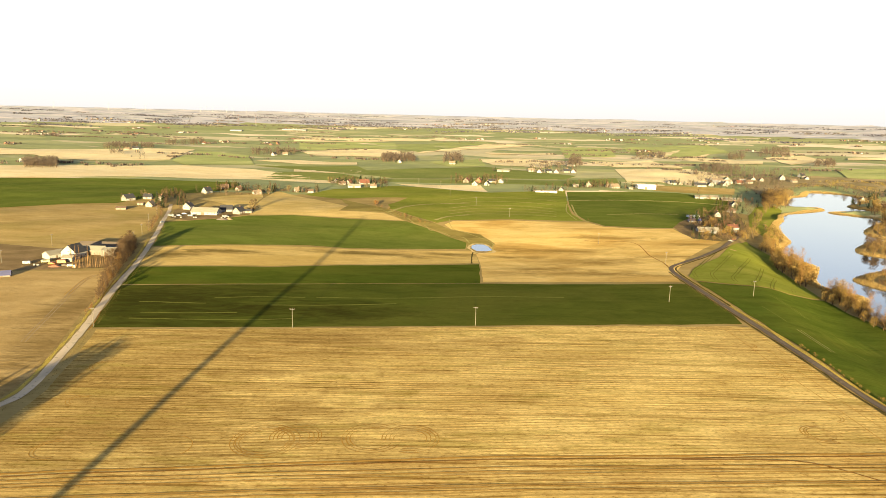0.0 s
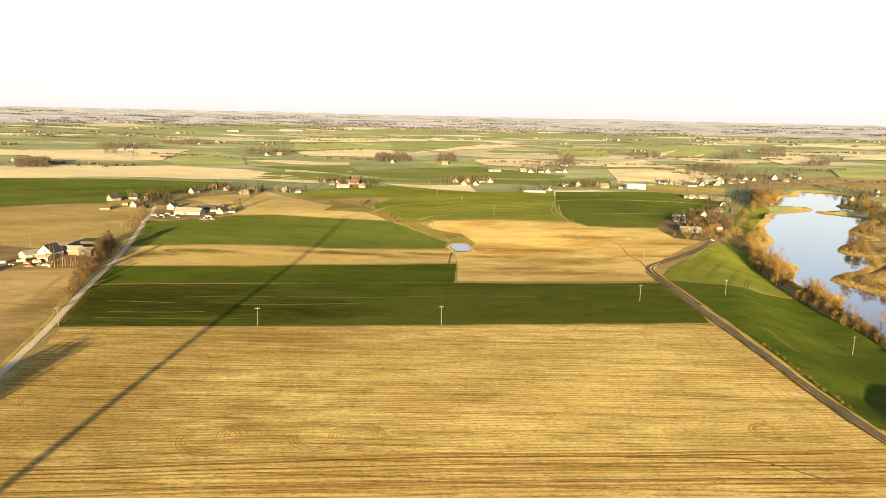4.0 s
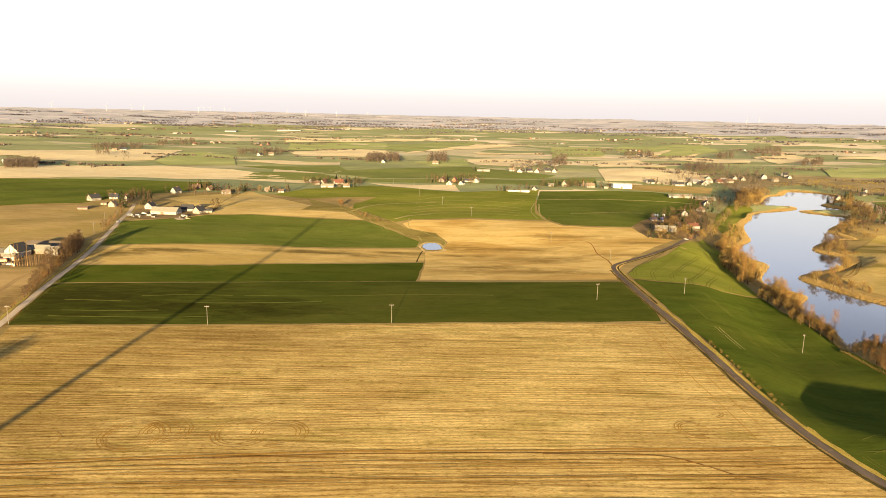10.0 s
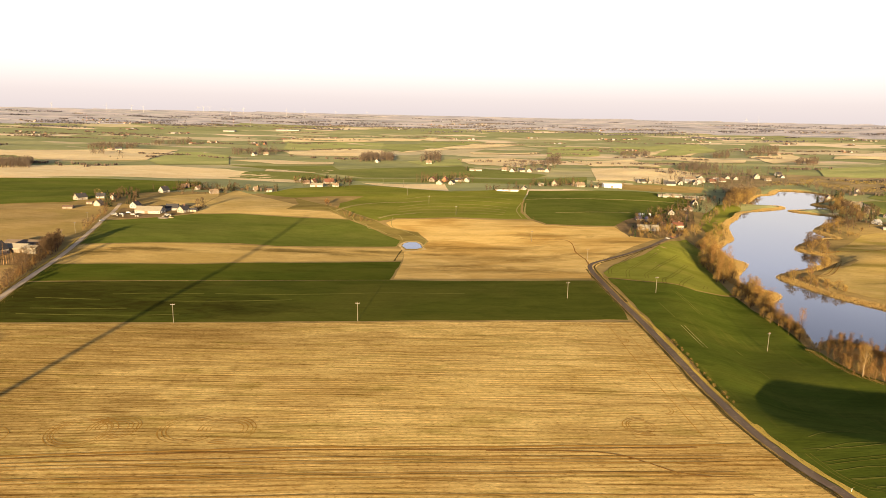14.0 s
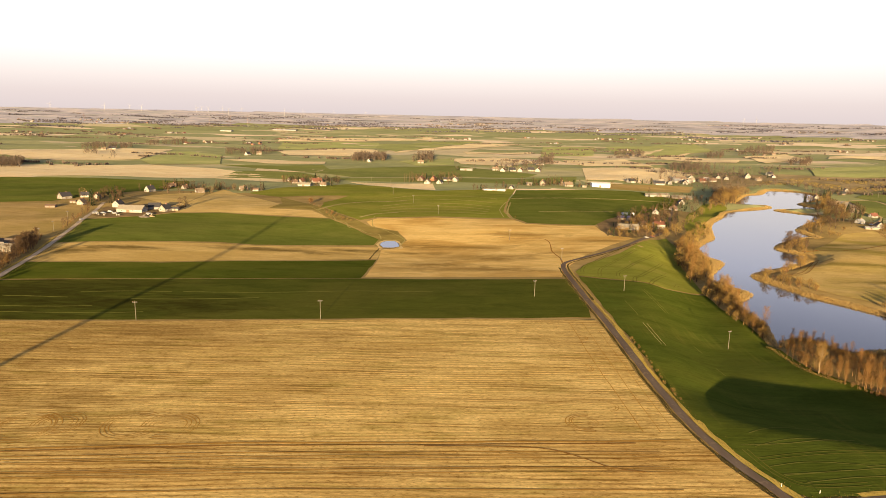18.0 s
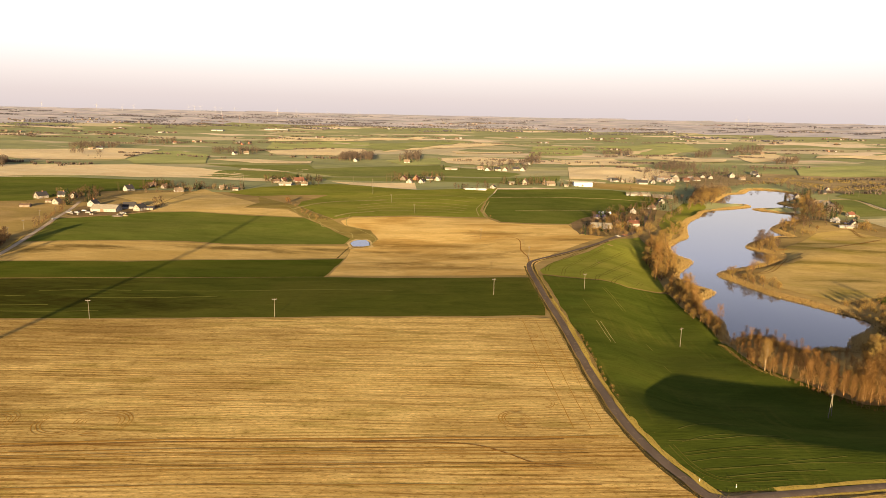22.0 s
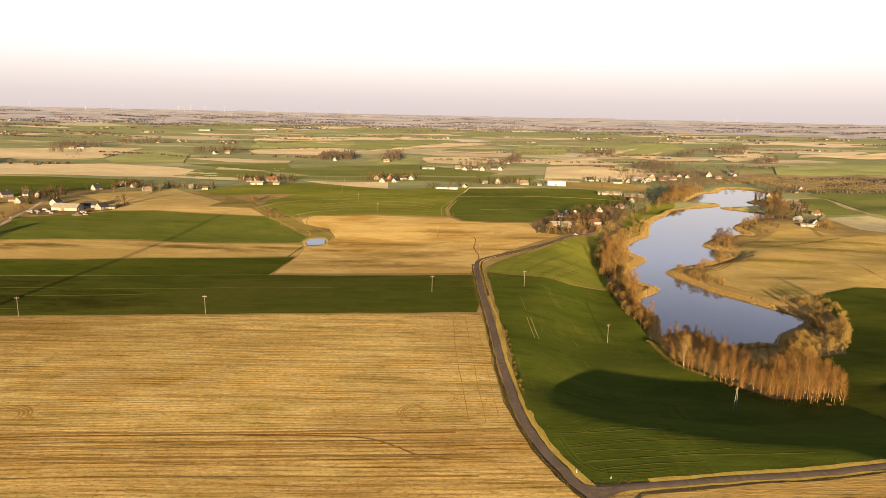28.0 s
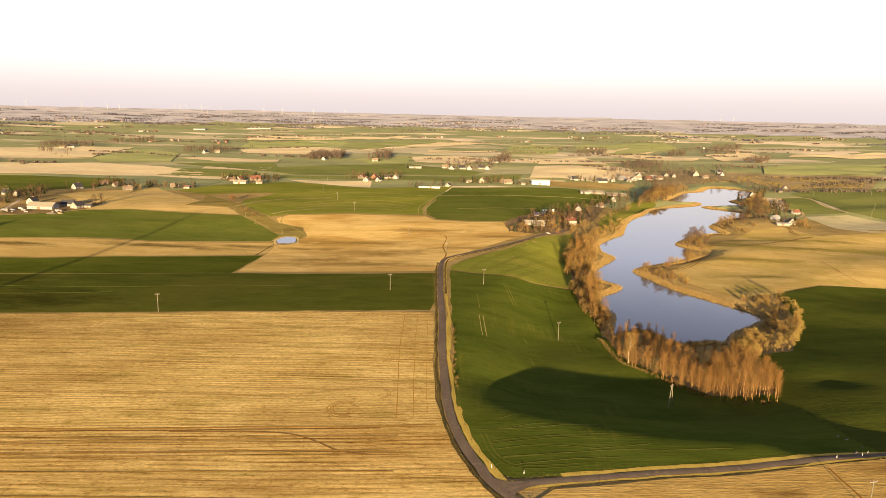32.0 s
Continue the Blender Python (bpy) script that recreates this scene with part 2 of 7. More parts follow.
SURFACE = {
    "stubble": stubble_stuff("stubble", (0.5515, 0.3842, 0.1231), (0.6809, 0.4911, 0.1754), (0.4219, 0.2722, 0.0839), 1.0, -5, ((-150, 240, 160, 90), (-60, 285, 120, 24), (-110, 195, 100, 50))),
    "stubble_south": stubble_stuff("rutted_stubble", (0.5224, 0.3467, 0.1070), (0.6364, 0.4479, 0.1561), (0.3990, 0.2407, 0.0708), 0.6, -4, ((253, 154, 7, 2.2), (-60, 150, 60, 8), (40, 135, 70, 8)), 2.4, 0.5),
    "stubble_east": field_stuff("raked_stubble", (0.43, 0.275, 0.082), (0.54, 0.36, 0.118), (0.35, 0.20, 0.055), 0.45, -12, 0.7, 0.5, ((253, 154, 8, 2.6), (300, 168, 26, 5), (225, 140, 40, 8)), 0.6),
    "fallow": field_stuff("olive_fallow", (0.36, 0.245, 0.09), (0.46, 0.325, 0.13), (0.30, 0.225, 0.066), 0.3),
    "tilled_west": field_stuff("dry_tilled_soil", (0.43, 0.285, 0.110), (0.54, 0.37, 0.155), (0.36, 0.235, 0.085), 0.2, 50, 0.6, 0.5, ((-168, 268, 24, 50), (-186, 330, 18, 50), (-160, 212, 18, 44)), 0.62),
    "tilled": field_stuff("tilled_soil", (0.5460, 0.3773, 0.1323), (0.6930, 0.5014, 0.1935), (0.4930, 0.3418, 0.1044), 0.3),
    # the patch at (52, 497) carries on the painted shadow streak of the strip
    "soil": field_stuff("sandy_soil", (0.6074, 0.4000, 0.1241), (0.7740, 0.5449, 0.1983), (0.4899, 0.2949, 0.0793), 0.12, 0, 0.85, 0.5, ((145, 566, 44, 15), (39, 525, 46, 18), (52, 497, 34, 7), (98, 437, 66, 13), (72, 454, 40, 10), (187, 494, 46, 9), (118, 480, 56, 16), (209, 541, 30, 8), (100, 520, 50, 12)), 0.55),
    # the dark streaks are shadow bands painted into the strip's colour
    "tilled_strip": field_stuff("shaded_tilled_soil", (0.5023, 0.3395, 0.1112), (0.6376, 0.4512, 0.1627), (0.4536, 0.3076, 0.0878), 0.2, 0, 0.6, 0.5, ((-50, 486, 70, 9), (8, 500, 46, 7), (-185, 455, 26, 16), (-150, 470, 40, 9)), 0.3),
    # these dark patches paint the relief shade of the slopes into the soil
    "soil_olive": field_stuff("fallow_soil", (0.46, 0.318, 0.104), (0.59, 0.425, 0.155), (0.38, 0.29, 0.068), 0.25, 8, 0.9, 0.5, ((400, 505, 60, 9), (430, 600, 70, 10), (480, 560, 60, 9), (390, 450, 40, 8), (520, 600, 50, 8)), 0.55),
    "wheat": field_stuff("young_wheat", (0.0687, 0.0857, 0.0106), (0.0984, 0.1181, 0.0158), (0.1289, 0.1277, 0.0204), 0.22, 0, 0.5, 0.2),
    "wheat_dark": field_stuff("thick_wheat", (0.0693, 0.0797, 0.0127), (0.0989, 0.1077, 0.0172), (0.1299, 0.1219, 0.0237), 0.3, 0, 0.5, 0.2, ((-150, 340, 95, 75), (-60, 330, 60, 22)), 0.32),
    "wheat_deep": field_stuff("dense_wheat", (0.052, 0.066, 0.011), (0.074, 0.090, 0.015), (0.10, 0.10, 0.018), 0.3, 30, 0.5, 0.3),
    "wheat_south": field_stuff("short_wheat", (0.0665, 0.0870, 0.0118), (0.0970, 0.1215, 0.0174), (0.1290, 0.1345, 0.0226), 0.3, -8, 0.5, 0.2, (), 0.42, (0.2300, 0.1906, 0.0378), 0.0),
    "scrub": field_stuff("scrubby_ground", (0.30, 0.225, 0.115), (0.42, 0.32, 0.17), (0.22, 0.17, 0.085), 0.2, 15, 0.7),
    "wheat_mid": field_stuff("sunlit_wheat", (0.1067, 0.1266, 0.0222), (0.1443, 0.1656, 0.0307), (0.1811, 0.1828, 0.0393), 0.3, 0, 0.5, 0.2),
    "wheat_light": field_stuff("meadow_grass", (0.1894, 0.2010, 0.0300), (0.2435, 0.2479, 0.0407), (0.2919, 0.2636, 0.0535), 0.3, 20, 0.6, 0.2),
    # copies of the surfaces above for far fields, with haze mixed into the colours
    "wheat_hazy": field_stuff("half_hazed_wheat", (0.18, 0.20, 0.055), (0.228, 0.245, 0.07), (0.27, 0.26, 0.085), 0.25, 5, 0.5, 0.2),
    "tilled_far": field_stuff("hazed_soil", (0.7833, 0.5972, 0.3236), (0.8363, 0.6872, 0.4023), (0.7034, 0.5369, 0.2847), 0.1),
    "soil_olive_far": field_stuff("hazed_fallow", (0.5537, 0.4716, 0.2532), (0.6647, 0.5601, 0.3169), (0.4876, 0.4279, 0.2153), 0.1),
    "wheat_light_far": field_stuff("hazed_meadow", (0.4134, 0.3954, 0.1344), (0.5046, 0.4703, 0.1718), (0.5812, 0.4997, 0.2159), 0.15),
    "wheat_far": field_stuff("hazed_wheat", (0.3284, 0.3453, 0.1240), (0.4158, 0.4263, 0.1594), (0.4957, 0.4599, 0.1971), 0.2, 0, 0.5, 0.1),
    "wheat_dark_far": field_stuff("hazed_thick_wheat", (0.2734, 0.2917, 0.1007), (0.3472, 0.3602, 0.1328), (0.4134, 0.3939, 0.1594), 0.2, 0, 0.5, 0.1),
    "rough_grass": field_stuff("rough_pasture", (0.25, 0.195, 0.055), (0.34, 0.26, 0.08), (0.19, 0.145, 0.042), 0.2, 35, 0.8, 0.6),
    "yard": field_stuff("trodden_yard", (0.20, 0.135, 0.066), (0.30, 0.205, 0.10), (0.155, 0.115, 0.046), 0.25, 15, 0.7),
    "verge": field_stuff("dry_grass", (0.33, 0.23, 0.085), (0.43, 0.305, 0.118), (0.26, 0.19, 0.062), 0.2, 0, 0.6, 0.4),
}


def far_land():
    """Land past the nearer fields: a mosaic of parcels, woods and dry grass, paled in the colours to stand for haze."""
    s = Nodes("hazed_parcels", 1.0, 0.0, 0.05)
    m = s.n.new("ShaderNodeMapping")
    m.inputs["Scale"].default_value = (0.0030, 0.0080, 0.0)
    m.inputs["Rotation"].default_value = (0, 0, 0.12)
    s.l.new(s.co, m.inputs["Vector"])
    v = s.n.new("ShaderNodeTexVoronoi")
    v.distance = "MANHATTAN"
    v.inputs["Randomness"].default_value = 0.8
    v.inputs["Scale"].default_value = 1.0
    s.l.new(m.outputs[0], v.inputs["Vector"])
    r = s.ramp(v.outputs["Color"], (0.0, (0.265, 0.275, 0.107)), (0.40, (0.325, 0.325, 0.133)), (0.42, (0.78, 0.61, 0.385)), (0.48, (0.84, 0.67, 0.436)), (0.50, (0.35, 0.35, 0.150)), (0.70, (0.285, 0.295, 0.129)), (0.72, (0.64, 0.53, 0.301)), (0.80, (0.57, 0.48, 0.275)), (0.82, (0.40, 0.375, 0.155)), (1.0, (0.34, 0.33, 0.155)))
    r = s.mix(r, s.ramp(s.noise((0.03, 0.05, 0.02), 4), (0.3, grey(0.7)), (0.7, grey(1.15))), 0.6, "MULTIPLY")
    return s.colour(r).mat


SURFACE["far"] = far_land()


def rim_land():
    """The last ground before the horizon: strips of field between bare woods, its grey-blue painted in for haze."""
    s = Nodes("hazed_rim", 1.0, 0.0, 0.0)
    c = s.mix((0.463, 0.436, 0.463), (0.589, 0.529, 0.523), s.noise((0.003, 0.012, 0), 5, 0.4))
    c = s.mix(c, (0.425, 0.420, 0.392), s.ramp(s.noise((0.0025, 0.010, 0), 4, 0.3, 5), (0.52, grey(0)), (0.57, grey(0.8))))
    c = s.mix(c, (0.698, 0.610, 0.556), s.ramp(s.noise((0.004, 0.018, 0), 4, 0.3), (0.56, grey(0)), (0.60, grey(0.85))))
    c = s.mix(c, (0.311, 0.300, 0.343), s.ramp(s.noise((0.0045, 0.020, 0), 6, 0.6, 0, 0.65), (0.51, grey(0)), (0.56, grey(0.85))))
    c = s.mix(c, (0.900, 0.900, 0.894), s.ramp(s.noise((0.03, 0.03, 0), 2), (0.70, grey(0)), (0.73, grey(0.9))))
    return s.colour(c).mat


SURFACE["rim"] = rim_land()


def water_stuff():
    s = Nodes("lake_water", 0.03, 0.0, 0.5)
    s.out.inputs["IOR"].default_value = 1.36
    s.colour(s.mix((0.012, 0.020, 0.024), (0.020, 0.026, 0.024), s.noise((0.03, 0.03, 1), 2)))
    return s.bump(s.noise((0.7, 0.35, 1), 2), 0.004, 0.3).mat


WATER_MAT = water_stuff()


def road_stuff(name, dark, light, spots):
    s = Nodes(name, 1.0, 0.0, 0.0)
    c = s.mix(dark, light, s.ramp(s.noise((0.25, 0.05, 0.2), 4, 0.5), (0.3, grey(0)), (0.7, grey(1))))
    c = s.mix(c, spots, s.ramp(s.noise((0.5, 0.5, 0.5), 4), (0.58, grey(0)), (0.66, grey(0.7))))
    return s.colour(c).bump(s.noise((8, 8, 8), 3), 0.01).mat


ASPHALT = road_stuff("worn_asphalt", (0.135, 0.100, 0.074), (0.185, 0.142, 0.105), (0.25, 0.185, 0.12))
# the dark tone stands for shade lying in a ditch
DITCH = road_stuff("shaded_ditch_grass", (0.075, 0.057, 0.022), (0.115, 0.088, 0.033), (0.13, 0.10, 0.035))
PALE_ROAD = road_stuff("pale_concrete_lane", (0.55, 0.425, 0.28), (0.66, 0.52, 0.355), (0.38, 0.30, 0.205))
VERGE_STRAW = road_stuff("straw_verge", (0.46, 0.325, 0.065), (0.60, 0.43, 0.10), (0.34, 0.26, 0.06))
RUT_STRAW = road_stuff("pressed_straw", (0.38, 0.20, 0.042), (0.48, 0.27, 0.062), (0.30, 0.16, 0.035))
RUT_SOIL = road_stuff("damp_rut_soil", (0.25, 0.12, 0.03), (0.33, 0.17, 0.045), (0.20, 0.10, 0.028))
RUT_GREEN = road_stuff("pressed_wheat", (0.135, 0.13, 0.022), (0.17, 0.16, 0.03), (0.13, 0.12, 0.03))
PALE_RUT = road_stuff("bare_streak", (0.33, 0.28, 0.09), (0.43, 0.36, 0.13), (0.22, 0.20, 0.055))
MOWN = road_stuff("mown_grass", (0.29, 0.262, 0.07), (0.36, 0.31, 0.09), (0.25, 0.24, 0.055))
STREAK = road_stuff("thin_wheat", (0.155, 0.155, 0.03), (0.20, 0.19, 0.04), (0.13, 0.14, 0.022))
SAND = road_stuff("sandy_bank", (0.52, 0.38, 0.17), (0.66, 0.50, 0.25), (0.36, 0.27, 0.10))
REED_BED = road_stuff("matted_reeds", (0.36, 0.25, 0.09), (0.46, 0.33, 0.13), (0.27, 0.185, 0.065))
DIRT = road_stuff("dirt_track", (0.30, 0.21, 0.12), (0.42, 0.31, 0.19), (0.22, 0.17, 0.08))

# ---- the lie of the land ----
EAST_SHORE = [(246, 317), (256, 325), (269, 329), (275, 314), (284, 308), (296, 313), (306, 312), (318, 328), (336, 343), (347, 358), (340, 374), (328, 396), (317, 415), (309, 443), (304, 470), (326, 490), (357, 511), (386, 548), (373, 576), (391, 605), (429, 639), (444, 640), (446, 685), (487, 736), (518, 762), (530, 806), (499, 846), (573, 868), (564, 913), (619, 967), (655, 1060), (612, 1097)]
WEST_SHORE = [(568, 1035), (541, 1019), (516, 985), (490, 940), (470, 908), (479, 892), (507, 888), (501, 866), (466, 843), (435, 826), (416, 804), (396, 763), (386, 749), (365, 713), (347, 666), (334, 626), (319, 606), (302, 579), (296, 560), (294, 536), (299, 518), (292, 503), (280, 484), (271, 468), (266, 447), (272, 435), (279, 423), (273, 411), (262, 399), (256, 386), (257, 369), (257, 353)]


def rounded(points):
    """A closed line through plan points with its corners rounded."""
    P, out = np.array(points, float), []
    for k in range(len(P)):
        a, b, c, d = (P[(k + i) % len(P)] for i in (-1, 0, 1, 2))
        for t in (0.0, 1 / 3, 2 / 3):
            q = 0.5 * (2 * b + (c - a) * t + (2 * a - 5 * b + 4 * c - d) * t * t + (3 * b - a - 3 * c + d) * t ** 3)
            out.append((float(q[0]), float(q[1])))
    return out


LAKE = rounded(EAST_SHORE + WEST_SHORE)
BASIN = [(198, 240), (240, 226), (300, 222), (345, 224), (600, 190), (1000, 240), (1000, 700), (800, 950), (690, 1090), (600, 1120), (552, 1035), (485, 955), (442, 890), (385, 785), (342, 700), (312, 630), (288, 580), (278, 520), (260, 478), (252, 440), (246, 400), (232, 360), (212, 302)]
WATER = -12.0


def smooth(t):
    t = np.clip(t, 0.0, 1.0)
    return t * t * (3 - 2 * t)


def from_edge(X, Y, outline):
    """Distance from an outline in plan: minus inside it."""
    d, inside = np.full(X.shape, 1e9), np.zeros(X.shape, bool)
    for (ax, ay), (bx, by) in zip(outline, outline[1:] + outline[:1]):
        ux, uy = bx - ax, by - ay
        s = np.clip(((X - ax) * ux + (Y - ay) * uy) / (ux * ux + uy * uy + 1e-9), 0, 1)
        d = np.minimum(d, np.hypot(X - ax - s * ux, Y - ay - s * uy))
        inside ^= ((ay > Y) != (by > Y)) & (X < ax + (Y - ay) * ux / (uy if abs(uy) > 1e-9 else 1e-9))
    return np.where(inside, -d, d)


def heights(X, Y):
    """The ground's height over the plan: a lake basin, a low hill with farms, a damp hollow, and land that rises to the rim."""
    X, Y = np.asarray(X, float), np.asarray(Y, float)
    far = np.hypot(X, Y)
    z = (94 - 7 * X / np.maximum(far, 1)) * np.maximum(0, (far - 2200) / 2700) ** 2
    wide = 46 + 260 * smooth((Y - 560) / 400) + 200 * smooth((X - 420) / 300)
    deep = 10 * (1 - 0.62 * smooth((X - 268) / 60) * (1 - smooth((Y - 235) / 115))) * (1 - 0.75 * (1 - smooth((X - 152) / 56)) * (1 - smooth((Y - 300) / 80)))
    z = z - deep * (1 - smooth(from_edge(X, Y, BASIN) / wide))
    z = z + 1.5 * np.exp(-((X - 232) / 62) ** 2 - ((Y - 264) / 24) ** 2)
    # the bank below the south lane and a small hollow beyond the alders
    z = z - 2.4 * smooth((X - 258) / 22) * (1 - smooth((X - 325) / 30)) * smooth((Y - 173) / 13) * (1 - smooth((Y - 186) / 30))
    z = z + 2.3 * np.exp(-((X - 300) / 32) ** 2 - ((Y - 216) / 25) ** 2)
    z = z - 1.15 * np.exp(-((X - 321) / 12) ** 2 - ((Y - 246) / 8) ** 2)
    z = z - 5.5 * np.exp(-((X - 35) / 95) ** 2 / 2 - ((Y - 490) / 75) ** 2 / 2)
    z = z + 4.0 * np.exp(-((X + 235) / 150) ** 2 / 2 - ((Y - 660) / 110) ** 2 / 2)
    roll = np.sin(X / 61 + Y / 87 + 1.3) * np.sin(Y / 49 - X / 143) + 0.6 * np.sin(X / 29 - Y / 37) * np.sin(Y / 31 + 0.7)
    z = z + roll * (0.12 + 0.75 * smooth((Y - 330) / 300) + 1.4 * smooth((far - 1000) / 1500) * (1 - 0.85 * smooth((far - 3000) / 1200))) * (1 - smooth((X - 130) / 60) * (1 - smooth((Y - 700) / 300)))
    z = z + 2.2 * roll * smooth((X - 330) / 80) * smooth((Y - 330) / 80) * (1 - smooth((Y - 800) / 200))
    shore = np.full(X.shape, 1e9)
    by = (X > 225) & (X < 700) & (Y > 285) & (Y < 1130)
    if by.any():
        shore[by] = from_edge(X[by], Y[by], LAKE)
    z = np.where(shore < 14, np.minimum(z, WATER + 0.25 + 0.12 * shore + 1.0 * smooth((shore - 6) / 8)), z)
    return np.where(shore < 0, WATER - 0.4 - 1.2 * smooth(-shore / 8), z)


def height(x, y):
    return float(heights(np.array([x]), np.array([y]))[0])

# ---- fields: kind, surface, label, corners in plan ----
FIELDS = []


def field(name, surface, label, outline):
    FIELDS.append((name, surface, label, outline))


field("stubble_field", "stubble_south", "stubble field with deep wheel ruts along its rows", [(-152, 164), (-120, 168), (0, 181), (80, 186), (140, 190), (161, 191), (168, 163), (176, 146), (190, 120), (205, 95), (215, 20), (150, -40), (-190, -30), (-185, 40), (-160, 120), (-148, 155)])
field("stubble_field", "stubble_east", "golden stubble field beside the lane", [(183, 147), (190, 154), (224, 160.5), (245, 163.5), (273, 169.5), (297, 174.5), (325, 181.5), (369, 189.5), (520, 225), (560, 40), (260, 0), (232, 40), (208, 108)])
field("stubble_field", "stubble", "pale golden stubble field with fine drilled rows", [(-157, 292), (-68, 300), (18, 308), (91, 315), (156, 318), (156.4, 250), (157, 225), (158.5, 200), (161, 190), (140, 190), (80, 186), (0, 181), (-120, 168), (-150, 164), (-146, 170), (-139, 200), (-140, 225), (-148, 258)])
field("crop_field", "wheat_dark", "dark green field of winter wheat beside a stubble field", [(-182.5, 370), (-80, 386), (26, 403), (157, 407), (156, 383), (157, 352), (154, 322), (91, 317), (18, 310), (-69, 302), (-160.6, 294), (-171.5, 330)])
field("crop_field", "wheat", "bright green strip of young wheat", [(-194.2, 416), (-111, 428), (-69, 443), (28, 468), (26, 404), (-81, 387), (-183, 372)])
field("bare_field", "tilled_strip", "pale tilled soil strip between green fields", [(-209.5, 475), (-148, 490), (-99, 498), (-68, 497), (28, 517), (28, 473), (-69, 446), (-112, 431), (-194.8, 419)])
field("crop_field", "wheat_mid", "green winter wheat field below the farmyard", [(-241.5, 577), (-226, 584), (-197, 603), (-181, 619), (-141, 630), (-85, 621), (-32, 618), (0, 578), (22, 545), (20, 522), (-69, 501), (-100, 503), (-149, 493), (-210.5, 479)])
field("bare_field", "tilled", "sandy tilled field on a low rise", [(-182, 625), (-190, 669), (-204, 763), (-209, 841), (-161, 782), (-100, 703), (-103, 664), (-57, 660), (-34, 621), (-86, 627), (-141, 633)])
field("bare_field", "tilled", "pale tilled ground behind the farm", [(-268, 729), (-249, 765), (-216, 804), (-205, 762), (-192, 669), (-187, 642), (-223, 685)])
field("meadow", "wheat_light", "yellow-green meadow with curved mowing lines", [(-66, 950), (63, 882), (175, 936), (149, 778), (138, 695), (143, 650), (68, 655), (11, 635), (-4, 617), (-53, 687), (-58, 729), (-40, 798), (-88, 792), (-120, 776), (-167, 813), (-144, 881)])
field("crop_field", "wheat_mid", "deep green wheat field beside the hamlet", [(175, 924), (354, 989), (416, 955), (366, 837), (264, 705), (220, 621), (193, 621), (156, 623), (145, 654), (142, 703), (151, 778)])
field("bare_field", "soil", "bare sandy field with darker damp patches", [(4, 612), (11, 629), (67, 648), (144, 642), (154, 616), (191, 615), (218, 615), (220, 570), (239, 556), (212, 524), (183, 484), (162, 442), (154, 413), (80, 412), (28, 408), (29, 468), (28, 506), (39, 515), (46, 544), (35, 580), (10, 595)])
field("crop_field", "wheat_light", "light green field with paired tractor tracks", [(166, 430), (180, 457), (211, 492), (263, 576), (282, 602), (277, 543), (258, 493), (249, 432), (246, 412), (217, 399), (195, 405), (166, 417)])
field("meadow", "wheat_light", "small green lakeside meadow above the reeds", [(317, 642), (330, 700), (372, 796), (420, 880), (446, 882), (440, 850), (416, 808), (372, 718), (345, 667), (328, 634)])
field("crop_field", "wheat_south", "green field sloping down to the lakeside trees", [(165, 414.5), (195, 402.5), (216, 397.3), (246, 408.5), (243.5, 377), (246, 343), (243.5, 301), (244, 276), (260, 251), (269, 240), (284, 238), (293, 236), (296, 216), (298, 179), (274, 175), (228, 166), (195, 161), (179, 159), (171, 167), (167, 179), (165, 192), (164, 215), (165, 278), (165, 355)])
field("crop_field", "wheat_deep", "green field on the far bank of the lake", [(291, 229), (297, 248), (302, 268), (306, 281.5), (325, 286), (346, 322), (362, 356), (373, 399), (417, 428), (471, 439), (559, 436), (494, 324), (366, 190), (298, 180)])
field("bare_field", "soil_olive", "rolling brown field with faint green shoots", [(331, 469), (368, 511), (403, 573), (474, 652), (515, 672), (529, 628), (615, 658), (742, 650), (601, 438), (420, 432), (376, 403), (351, 392), (334, 415), (323, 440)])
field("bare_field", "soil_olive", "pale brown field edge by the cottages", [(592, 776), (653, 788), (670, 742), (733, 713), (697, 666), (597, 657), (577, 682)])
field("meadow", "wheat_light", "small green paddock crossed by a track", [(656, 950), (706, 974), (662, 827), (658, 799), (606, 796), (601, 827)])
field("crop_field", "wheat", "broad green field beyond the cottages", [(694, 1000), (780, 1094), (1019, 1085), (781, 732), (681, 758), (667, 810), (707, 961)])
field("farmyard", "yard", "trodden bare earth farmyard", [(-422, 474), (-322, 477), (-274, 465), (-240, 491), (-237, 500), (-226, 460), (-212, 411), (-252, 402), (-349, 389)])
field("farmyard", "yard", "gardens and yards of trodden earth in the hamlet", [(216, 566), (240, 557), (268, 592), (300, 646), (330, 712), (364, 812), (330, 800), (262, 704), (222, 625)])
field("farmyard", "yard", "trodden earth yard round the barns", [(-246, 597), (-260, 645), (-251, 666), (-203, 675), (-186, 662), (-182, 625), (-200, 603), (-227, 587)])
field("bare_field", "tilled_west", "pale stubble field beside the lane", [(-372, 384), (-260, 398), (-230, 401), (-207, 403), (-187, 351), (-173, 305), (-154, 242), (-151, 203), (-158, 175), (-238, 189)])
field("bare_field", "fallow", "olive fallow field beyond the lane", [(-662, 603), (-427, 639), (-375, 673), (-312, 675), (-277, 649), (-240, 545), (-242, 509), (-278, 473), (-327, 484), (-522, 472)])
field("crop_field", "wheat_mid", "long green wheat field behind the farms", [(-990, 844), (-624, 940), (-431, 955), (-288, 937), (-260, 857), (-313, 762), (-337, 683), (-377, 677), (-433, 648), (-714, 604)])
